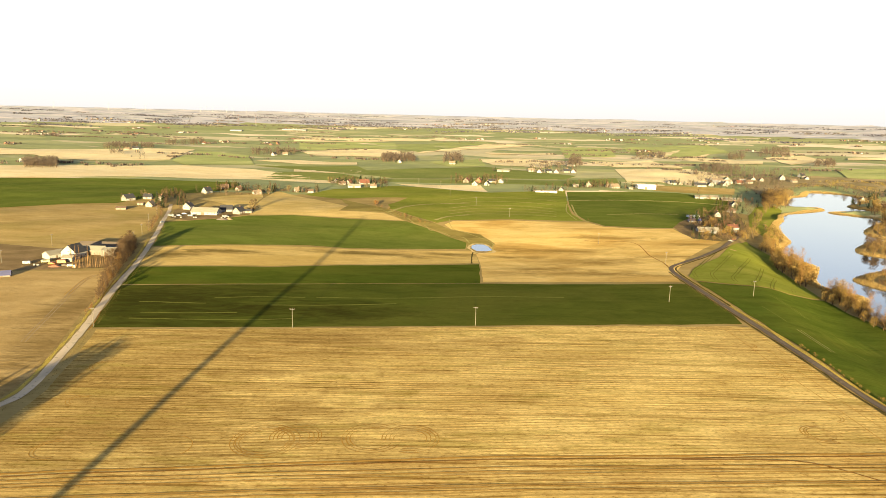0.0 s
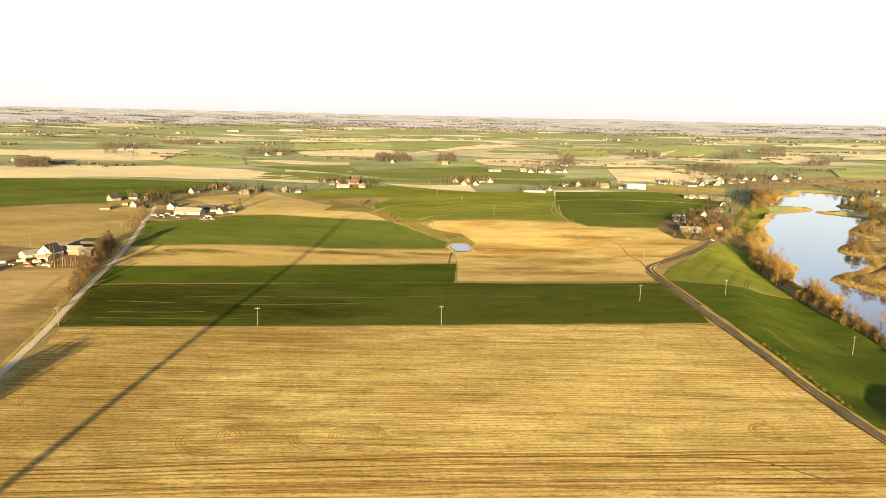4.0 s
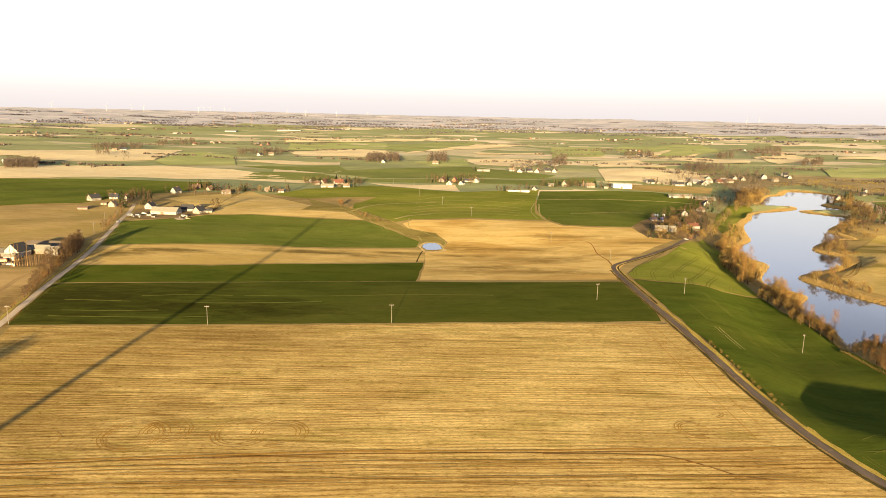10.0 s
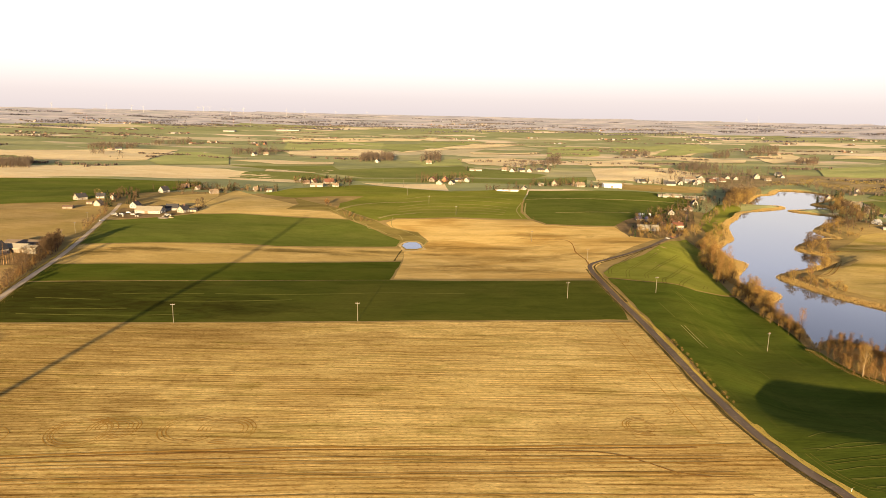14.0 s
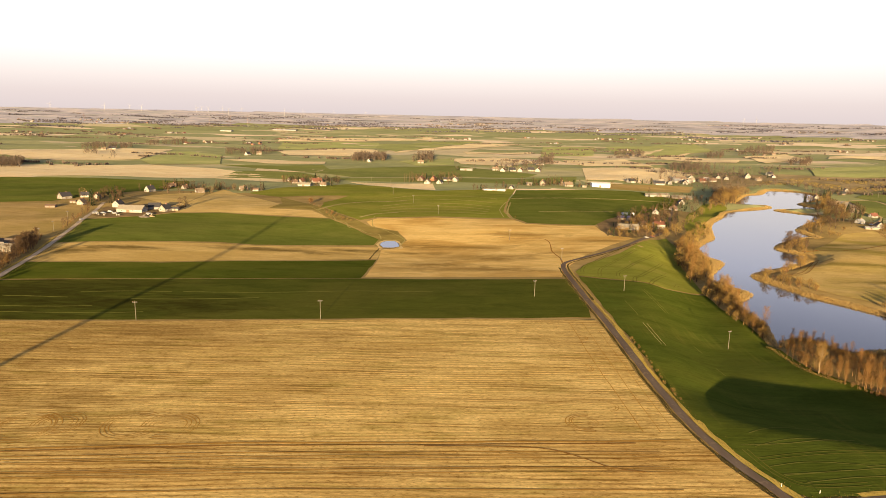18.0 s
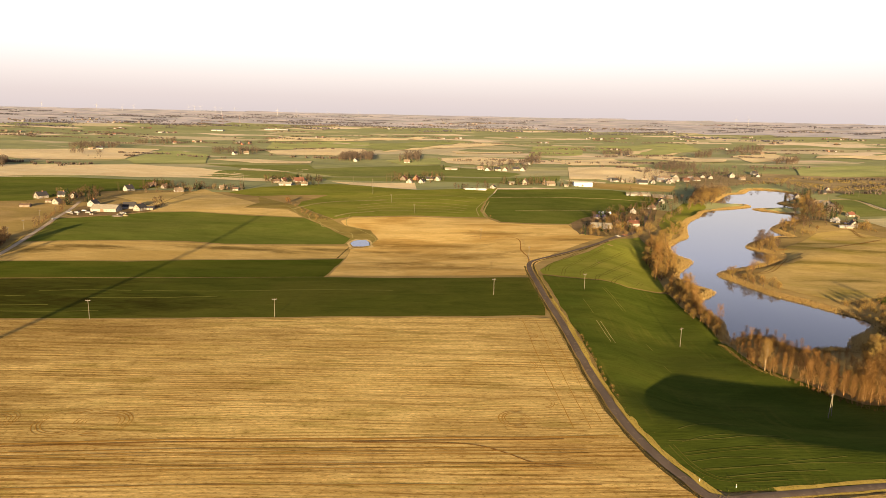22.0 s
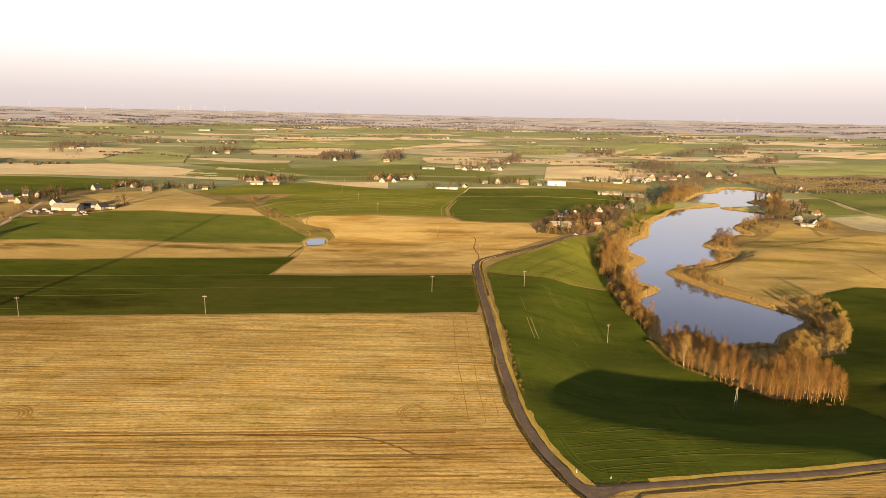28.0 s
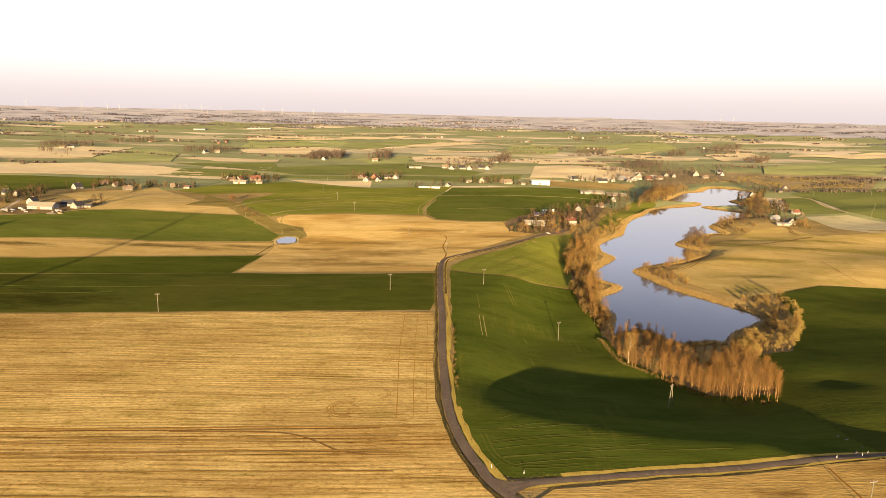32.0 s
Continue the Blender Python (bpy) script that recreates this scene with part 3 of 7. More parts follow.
field("meadow", "rough_grass", "rough dry grassy hollow with a winding sandy stream", [(-120, 776), (-53, 683), (-4, 614), (10, 593), (35, 578), (45, 544), (38, 517), (21, 520), (22, 545), (1, 580), (-34, 624), (-57, 664), (-102, 668), (-99, 709)])
field("rough_ground", "scrub", "brown scrubby ground beyond the lake", [(490, 1017), (609, 1155), (716, 1203), (713, 1061), (836, 1042), (1013, 1270), (879, 1315), (753, 1347), (570, 1295), (528, 1221), (530, 1156)])
field("bare_field", "tilled", "long pale tilled field", [(-1155, 987), (-747, 1129), (-620, 1179), (-459, 1199), (-326, 1158), (-263, 1102), (-174, 1016), (-148, 960), (-180, 958), (-269, 984), (-405, 991), (-1007, 858)])
field("bare_field", "tilled", "pale tilled field", [(-1530, 1314), (-1038, 1576), (-801, 1633), (-639, 1735), (-547, 1344), (-673, 1261), (-847, 1390), (-1380, 1184)])
field("crop_field", "wheat", "green wheat field", [(-539, 1336), (-595, 1633), (-440, 1523), (-354, 1259), (-466, 1218)])
field("crop_field", "wheat_dark", "dark green wheat field", [(-273, 1004), (-276, 1124), (-172, 1118), (-126, 1049), (-152, 988), (-203, 990)])
field("bare_field", "tilled", "narrow pale tilled strip", [(-392, 1364), (-298, 1397), (-177, 1393), (-167, 1319), (-276, 1294)])
field("bare_field", "tilled", "narrow pale tilled strip", [(-263, 1187), (-141, 1172), (-143, 1114), (-251, 1129)])
field("meadow", "wheat_light", "yellow-green meadow", [(-351, 1249), (-162, 1276), (-132, 1185), (-24, 1277), (89, 1345), (236, 1166), (206, 1112), (-73, 1054), (-122, 1092), (-263, 1187)])
field("crop_field", "wheat", "green wheat field", [(-108, 1045), (-72, 1035), (203, 1092), (300, 1145), (286, 1072), (213, 1007), (100, 994), (7, 995), (-78, 1000)])
field("bare_field", "tilled", "pale triangular tilled field", [(-68, 981), (7, 969), (57, 972), (63, 890), (15, 911), (-33, 936)])
field("bare_field", "tilled", "pale tilled field", [(-368, 1731), (-287, 1862), (-131, 1878), (-65, 1630), (-163, 1580), (-294, 1564)])
field("bare_field", "tilled", "narrow pale tilled field", [(-71, 1783), (30, 2090), (182, 2483), (360, 2415), (153, 2081), (29, 1975), (-35, 1822)])
field("bare_field", "tilled", "pale tilled field", [(90, 1571), (192, 1655), (275, 1491), (201, 1332), (104, 1402)])
field("bare_field", "tilled", "narrow pale tilled strip", [(118, 1849), (320, 1923), (308, 1851), (129, 1754)])
field("bare_field", "tilled", "pale tilled field beside a white barn", [(350, 1350), (525, 1415), (569, 1319), (415, 1086), (361, 1120), (307, 1099)])
field("bare_field", "tilled", "pale tilled field", [(342, 1570), (515, 1657), (518, 1429), (371, 1421)])
field("bare_field", "tilled", "pale tilled strip", [(604, 1798), (749, 1781), (832, 1734), (765, 1592), (646, 1633)])
field("bare_field", "tilled", "pale tilled field", [(904, 1886), (1134, 2109), (1086, 1870), (845, 1616)])
field("bare_field", "tilled", "pale tilled field", [(1213, 2002), (1724, 2226), (1499, 1932), (1145, 1888)])
field("crop_field", "wheat", "green wheat field", [(886, 1497), (1275, 1640), (1011, 1296), (806, 1320)])
field("crop_field", "wheat", "green wheat field", [(628, 2353), (1065, 2712), (960, 2245), (636, 1804), (574, 2019)])
field("bare_field", "tilled", "pale tilled field", [(656, 2062), (798, 2244), (613, 1825), (550, 1874)])
field("bare_field", "tilled", "pale tilled patch", [(680, 1840), (857, 2129), (701, 1815)])
field("crop_field", "wheat", "green wheat field", [(-27, 1430), (91, 1586), (91, 1373), (20, 1330)])
field("crop_field", "wheat", "green wheat field", [(400, 2292), (583, 2331), (474, 1827), (311, 1691)])
field("crop_field", "wheat_dark", "green wheat field", [(-158, 2269), (144, 2552), (183, 2499), (31, 2111), (-65, 1817), (-138, 1986)])
field("crop_field", "wheat", "green wheat field", [(-473, 2224), (-167, 2398), (-138, 1986), (-293, 1903), (-375, 1763)])
field("bare_field", "tilled", "pale tilled field", [(-557, 2523), (40, 2838), (-50, 2588), (-282, 2348), (-507, 2297)])
field("bare_field", "fallow", "olive pasture strip beside the barn", [(297, 1062), (480, 1085), (448, 1012), (321, 994)])
LANE_WEST = [(-277, 677), (-262, 634), (-244, 576), (-218, 493), (-198, 422), (-185, 370), (-174, 330), (-163.5, 294), (-154.5, 258), (-148, 229), (-148.5, 211), (-166, 175), (-190, 120), (-240, 20)]
LANE_EAST = [(412, 945), (354, 803), (322, 717), (294, 644), (266, 592), (235, 538), (203, 499), (180, 476), (165, 460), (160, 442), (159, 414), (159, 355), (160, 311), (160, 262), (161, 226), (162, 205), (164, 190), (167, 176), (171, 165), (174, 156), (185, 140), (200, 110), (225, 40), (230, -60)]
LANE_SOUTH = [(177, 154), (184, 157), (194, 159), (224, 164), (245, 167), (273, 173), (297, 178), (325, 185), (369, 193)]
TRACK_EAST = [(522, 674), (552, 726), (608, 805), (600, 863), (651, 949), (698, 959), (668, 862), (662, 802)]
STREAM = [(-74, 686), (-63, 680), (-51, 659), (-44, 644), (-33, 636), (-24, 610), (-14, 602), (-9, 586), (0, 582), (10, 567), (20, 564), (24, 545)]

# ---- ground, fields, lanes and lake ----
def mesh_from(name, verts, faces, materials, smooth_shade=False):
    me = bpy.data.meshes.new(name)
    me.from_pydata(verts, [], faces)
    for m in materials:
        me.materials.append(m)
    if smooth_shade:
        me.shade_smooth()
    return me


def spread(lo, hi, near_lo, near_hi, fine, grow):
    """Grid lines: even between near_lo and near_hi, then ever wider."""
    up = [near_hi]
    step = fine
    while up[-1] < hi:
        step *= grow
        up.append(up[-1] + step)
    down = [near_lo]
    step = fine
    while down[-1] > lo:
        step *= grow
        down.append(down[-1] - step)
    return np.array(sorted(set(down)) + list(np.arange(near_lo + fine, near_hi, fine)) + up)


gx, gy = spread(-4900, 4900, -416, 704, 5.6, 1.07), spread(-1800, 4880, 56, 1096, 5.2, 1.06)
GX, GY = np.meshgrid(gx, gy)
GZ = heights(GX, GY) - 0.045 - 0.065 * smooth((GX - 130) / 30) - 0.22 * smooth((GX - 245) / 15) * smooth((GY - 170) / 8) * (1 - smooth((GY - 270) / 30)) - 0.16 * smooth((GX - 130) / 30) * (1 - smooth((GY - 420) / 40)) - 0.3 * smooth((np.hypot(GX, GY) - 1000) / 200) - 0.4 * smooth((GX - 690) / 60) - 0.3 * smooth((-405 - GX) / 60)
cols = len(gx)
quads = [(j * cols + i, j * cols + i + 1, (j + 1) * cols + i + 1, (j + 1) * cols + i) for j in range(len(gy) - 1) for i in range(cols - 1) if math.hypot(gx[i], gy[j]) < 4800]
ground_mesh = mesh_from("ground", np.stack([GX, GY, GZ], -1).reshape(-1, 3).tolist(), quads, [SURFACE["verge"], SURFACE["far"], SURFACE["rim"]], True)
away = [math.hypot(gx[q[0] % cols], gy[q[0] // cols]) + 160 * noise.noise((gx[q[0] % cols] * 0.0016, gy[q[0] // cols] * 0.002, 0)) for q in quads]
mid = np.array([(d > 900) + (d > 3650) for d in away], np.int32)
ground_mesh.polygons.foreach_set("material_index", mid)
ground = tagged(new("ground", ground_mesh), "rolling farmland with dry grass verges and distant parcels", "ground", kind="structure")

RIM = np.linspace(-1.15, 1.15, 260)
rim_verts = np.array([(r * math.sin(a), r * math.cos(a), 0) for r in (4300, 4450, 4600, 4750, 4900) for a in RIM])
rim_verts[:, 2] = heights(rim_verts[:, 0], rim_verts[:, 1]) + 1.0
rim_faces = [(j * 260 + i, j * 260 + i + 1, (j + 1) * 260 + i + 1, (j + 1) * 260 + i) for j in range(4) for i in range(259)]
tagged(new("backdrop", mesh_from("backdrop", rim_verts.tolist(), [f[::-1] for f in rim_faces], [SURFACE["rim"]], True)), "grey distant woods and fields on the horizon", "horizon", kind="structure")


def sheet(name, outline, material, lift, step, wobble=0.0):
    """A sheet over an outline in plan, cut on a grid and laid on the land."""
    pts = []
    for (ax, ay), (bx, by) in zip(outline, outline[1:] + outline[:1]):
        n = max(1, int(math.hypot(bx - ax, by - ay) / (step * 1.3)))
        for k in range(n):
            x, y = ax + (bx - ax) * k / n, ay + (by - ay) * k / n
            d = wobble * noise.noise((x * 0.06, y * 0.06, 3.1))
            pts.append((x + d, y + d))
    bm = bmesh.new()
    bm.faces.new([bm.verts.new((x, y, 0)) for x, y in pts])
    xs, ys = [p[0] for p in pts], [p[1] for p in pts]
    for lo, hi, axis in ((min(xs), max(xs), (1, 0, 0)), (min(ys), max(ys), (0, 1, 0))):
        for k in range(int(lo // step) + 1, int(hi // step) + 1):
            bmesh.ops.bisect_plane(bm, geom=bm.verts[:] + bm.edges[:] + bm.faces[:], dist=0.001, plane_co=tuple(a * k * step for a in axis), plane_no=axis)
    bmesh.ops.triangulate(bm, faces=[f for f in bm.faces if len(f.verts) > 4])
    co = np.array([v.co[:] for v in bm.verts])
    for v, z in zip(bm.verts, heights(co[:, 0], co[:, 1]) + lift):
        v.co.z = z
    for f in bm.faces:
        f.smooth = True
        if f.normal.z < 0:
            f.normal_flip()
    me = bpy.data.meshes.new(name)
    bm.to_mesh(me)
    bm.free()
    me.materials.append(material)
    return new(name, me)


for nth, (name, surface, label, outline) in enumerate(FIELDS):
    reach = max(math.hypot(x, y) for x, y in outline)
    near = min(math.hypot(x, y) for x, y in outline)
    size = max(max(p[0] for p in outline) - min(p[0] for p in outline), max(p[1] for p in outline) - min(p[1] for p in outline))
    # by distance, fields take the copies with haze in their colour
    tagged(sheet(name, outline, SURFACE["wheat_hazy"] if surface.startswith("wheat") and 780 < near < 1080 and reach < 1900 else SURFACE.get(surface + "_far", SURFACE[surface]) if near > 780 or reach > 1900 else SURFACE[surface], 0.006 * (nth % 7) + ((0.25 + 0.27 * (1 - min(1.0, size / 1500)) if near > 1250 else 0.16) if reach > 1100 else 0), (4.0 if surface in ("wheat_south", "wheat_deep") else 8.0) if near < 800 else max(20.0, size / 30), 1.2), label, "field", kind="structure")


def glide(points, step):
    """A smooth line through plan points."""
    out = []
    for i in range(len(points) - 1):
        p0, p1, p2, p3 = (Vector(points[max(0, min(len(points) - 1, i + k))]) for k in (-1, 0, 1, 2))
        n = max(2, int((p2 - p1).length / step))
        for k in range(n):
            t = k / n
            out.append(0.5 * ((2 * p1) + (p2 - p0) * t + (2 * p0 - 5 * p1 + 4 * p2 - p3) * t * t + (3 * p1 - p0 - 3 * p2 + p3) * t ** 3))
    out.append(Vector(points[-1]))
    return out


def ribbon(name, points, width, material, lift, step=4.0, ragged=0.0, across=4, crown=0.0):
    """A strip along a line in plan, laid on the land."""
    line = glide(points, step)
    verts, faces = [], []
    for i, p in enumerate(line):
        d = (line[min(i + 1, len(line) - 1)] - line[max(i - 1, 0)]).normalized()
        side = Vector((d.y, -d.x))
        l = width / 2 + ragged * noise.noise((p.x * 0.15, p.y * 0.15, 0))
        r = width / 2 + ragged * noise.noise((p.x * 0.15, p.y * 0.15, 9))
        for k in range(across + 1):
            u = k / across
            q = p + side * (-l + (l + r) * u)
            verts.append((q.x, q.y, lift + crown * (1 - (2 * u - 1) ** 2)))
    z = heights([v[0] for v in verts], [v[1] for v in verts])
    verts = [(v[0], v[1], v[2] + a) for v, a in zip(verts, z)]
    w = across + 1
    for i in range(len(line) - 1):
        for k in range(across):
            faces.append((i * w + k, i * w + k + 1, (i + 1) * w + k + 1, (i + 1) * w + k))
    return new(name, mesh_from(name, verts, faces, [material], True))


tagged(ribbon("road", LANE_WEST, 3.5, PALE_ROAD, 0.07, ragged=0.5, crown=0.05), "pale worn country lane between fields", "road", kind="structure")
tagged(ribbon("road", LANE_EAST, 3.3, ASPHALT, 0.07, ragged=0.4, crown=0.05), "narrow worn asphalt lane curving between fields", "road", kind="structure")
tagged(ribbon("road", LANE_SOUTH, 2.9, ASPHALT, 0.06, ragged=0.3, crown=0.05), "narrow asphalt lane joining the bend", "road", kind="structure")
tagged(sheet("road", [(172.6, 160), (178.2, 157.6), (184, 158.2), (192, 159), (188, 156.6), (183.5, 155), (180, 152.2), (178, 149)], ASPHALT, 0.085, 8.0), "worn asphalt apron where two lanes meet", "road", kind="structure")
tagged(ribbon("track", TRACK_EAST, 3.6, SAND, 0.3, ragged=0.8), "sandy farm track to the lakeside cottages", "track", kind="structure")

lake = sheet("water", LAKE, WATER_MAT, 0, 60.0)
for v in lake.data.vertices:
    v.co.z = WATER
tagged(lake, "calm narrow lake reflecting the evening sky", "lake", kind="structure")

# ---- how things are made ----
def part(name, bm, material, parent, label=""):
    """Links a bmesh, or a mesh, as one object under a thing or a part."""
    if isinstance(bm, bmesh.types.BMesh):
        me = bpy.data.meshes.new(name)
        bm.to_mesh(me)
        bm.free()
    else:
        me = bm
    if material and not me.materials:
        me.materials.append(material)
    ob = new(name, me)
    ob.parent = parent
    if label:
        ob["label"] = label
    return ob


def box(bm, lo, hi):
    v = [bm.verts.new((x, y, z)) for z in (lo[2], hi[2]) for x, y in ((lo[0], lo[1]), (hi[0], lo[1]), (hi[0], hi[1]), (lo[0], hi[1]))]
    for f in ((3, 2, 1, 0), (4, 5, 6, 7), (0, 1, 5, 4), (1, 2, 6, 5), (2, 3, 7, 6), (3, 0, 4, 7)):
        bm.faces.new([v[i] for i in f])


def tube(bm, a, b, ra, rb, sides=6):
    a, b = Vector(a), Vector(b)
    axis = (b - a).normalized()
    s = axis.orthogonal().normalized()
    t = axis.cross(s)
    rings = [[bm.verts.new(p + (s * math.cos(2 * math.pi * k / sides) + t * math.sin(2 * math.pi * k / sides)) * r) for k in range(sides)] for p, r in ((a, ra), (b, rb))]
    for k in range(sides):
        bm.faces.new((rings[0][k], rings[0][(k + 1) % sides], rings[1][(k + 1) % sides], rings[1][k]))
    bm.faces.new(rings[0][::-1])
    bm.faces.new(rings[1])


def paint(name, rgb, rough=0.85, wear=0.25, metal=0.0, spread_by=0.12):
    """Painted or plastered stuff with stains, and a little difference from one thing to the next."""
    s = Nodes(name, rough, metal, 0.3)
    c = s.mix(rgb, tuple(v * 0.62 for v in rgb), s.ramp(s.noise((0.35, 0.35, 0.9), 4, 0.3), (0.42, grey(0)), (0.75, grey(wear * 2))))
    c = s.mix(c, s.ramp(s.random(), (0.0, grey(1 - spread_by)), (1.0, grey(1 + spread_by))), 1.0, "MULTIPLY")
    return s.colour(c).bump(s.noise((5, 5, 5), 3), 0.02, 0.4).mat


def bark(name, dark, light):
    s = Nodes(name, 0.95, 0.0, 0.1)
    c = s.mix(dark, light, s.ramp(s.noise((2, 2, 0.7), 4), (0.35, grey(0)), (0.65, grey(1))))
    return s.colour(c).bump(s.noise((6, 6, 2), 3), 0.05).mat


def twig_stuff(name, dark, light, other, thin=0.27):
    """Fine twigs: light soaks through from both sides."""
    s = Nodes(name, 1.0, 0.0, 0.0)
    c = s.mix(dark, light, s.island())
    c = s.mix(c, other, s.ramp(s.random(), (0.35, grey(0)), (1.0, grey(0.75))))
    front, through_it, both = s.n.new("ShaderNodeBsdfDiffuse"), s.n.new("ShaderNodeBsdfTranslucent"), s.n.new("ShaderNodeMixShader")
    both.inputs[0].default_value = thin
    for b, slot in ((front, 1), (through_it, 2)):
        s.l.new(c, b.inputs["Color"])
        s.l.new(b.outputs[0], both.inputs[slot])
    s.l.new(both.outputs[0], s.n["Material Output"].inputs["Surface"])
    return s.mat


BARK = {"brown": bark("brown_bark", (0.06, 0.04, 0.024), (0.11, 0.075, 0.045)), "pale": bark("pale_bark", (0.20, 0.112, 0.045), (0.31, 0.18, 0.074)),
        "white": bark("birch_bark", (0.18, 0.13, 0.075), (0.33, 0.25, 0.15))}
TWIG = {"willow": twig_stuff("willow_twigs", (0.1596, 0.0966, 0.0302), (0.2604, 0.1638, 0.0521), (0.2436, 0.1638, 0.0521)),
        "alder": twig_stuff("alder_twigs", (0.13, 0.066, 0.020), (0.225, 0.118, 0.037), (0.19, 0.108, 0.034)),
        "sallow": twig_stuff("budding_sallow_twigs", (0.2050, 0.1435, 0.0410), (0.3772, 0.2665, 0.0820), (0.2952, 0.2009, 0.0615)),
        "brown": twig_stuff("bare_brown_twigs", (0.058, 0.037, 0.022), (0.128, 0.08, 0.042), (0.105, 0.07, 0.042)),
        "russet": twig_stuff("russet_hedge_twigs", (0.115, 0.058, 0.024), (0.25, 0.135, 0.05), (0.19, 0.11, 0.04)),
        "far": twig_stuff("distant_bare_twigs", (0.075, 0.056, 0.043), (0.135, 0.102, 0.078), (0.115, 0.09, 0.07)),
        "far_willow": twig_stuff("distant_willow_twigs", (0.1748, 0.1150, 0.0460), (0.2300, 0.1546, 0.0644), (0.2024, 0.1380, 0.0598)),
        # the mauve tint stands for haze, put into the twig colour
        "dim": twig_stuff("hazed_horizon_twigs", (0.062, 0.056, 0.064), (0.10, 0.09, 0.10), (0.085, 0.077, 0.088)),
        "needle": twig_stuff("spruce_needles", (0.018, 0.030, 0.014), (0.045, 0.06, 0.026), (0.03, 0.045, 0.02)),
        "reed": twig_stuff("dry_reeds", (0.42, 0.292, 0.112), (0.53, 0.385, 0.16), (0.47, 0.335, 0.135), 0.55),
        "grass": twig_stuff("dry_grass_tufts", (0.15, 0.11, 0.036), (0.24, 0.175, 0.055), (0.20, 0.15, 0.045))}


def prism(V, F, a, b, ra, rb, sides=4):
    """A tapered limb, added to plain lists."""
    axis = (b - a).normalized()
    s = axis.orthogonal().normalized()
    t = axis.cross(s)
    n = len(V)
    for p, r in ((a, ra), (b, rb)):
        for k in range(sides):
            V.append(p + (s * math.cos(2 * math.pi * k / sides) + t * math.sin(2 * math.pi * k / sides)) * r)
    for k in range(sides):
        F.append((n + k, n + (k + 1) % sides, n + sides + (k + 1) % sides, n + sides + k))
    F.append(tuple(n + sides + k for k in range(sides)))


def blade(V, F, a, b, w, rng):
    """A thin leaf-shaped twig from a to b."""
    axis = b - a
    side = axis.cross(Vector((rng.uniform(-1, 1), rng.uniform(-1, 1), rng.uniform(-1, 1)))).normalized() * w
    m, n = a + axis * 0.4, len(V)
    V.extend((a, m + side, b, m - side))
    F.append((n, n + 1, n + 2, n + 3))


# height, crown radius, start of the crown, limbs, branchlets a limb, twigs a branchlet, rise of the limbs, twig width, trunk radius, stems
TREES = {
    "willow": (11.0, 5.2, 0.10, 16, 10, 14, 0.75, 0.038, 0.30, 2, "brown", "willow", "rounded bare willow with orange-brown twigs"),
    "alder": (16.0, 3.7, 0.26, 27, 8, 6, 1.35, 0.029, 0.10, 1, "pale", "alder", "slender bare alder with a pale trunk and brown twigs"),
    "birch": (15.0, 3.4, 0.14, 26, 6, 7, 1.1, 0.05, 0.17, 1, "white", "willow", "bare birch with a white trunk and fine twigs"),
    "poplar": (16.0, 1.3, 0.12, 26, 4, 5, 2.2, 0.05, 0.14, 1, "pale", "brown", "tall narrow bare poplar in a row"),
    "lime": (12.5, 4.6, 0.20, 18, 9, 11, 0.8, 0.04, 0.30, 1, "brown", "brown", "broad bare brown village tree"),
    "sallow": (6.5, 3.6, 0.06, 12, 8, 14, 0.8, 0.038, 0.14, 3, "brown", "sallow", "yellowish budding sallow bush by the lake"),
    "thorn": (5.0, 2.6, 0.05, 8, 7, 10, 0.9, 0.046, 0.10, 3, "brown", "russet", "dense bare reddish-brown hedge bush"),
    "shrub": (3.6, 2.2, 0.05, 8, 7, 9, 0.9, 0.034, 0.08, 3, "brown", "willow", "low bare brown shrub"),
}


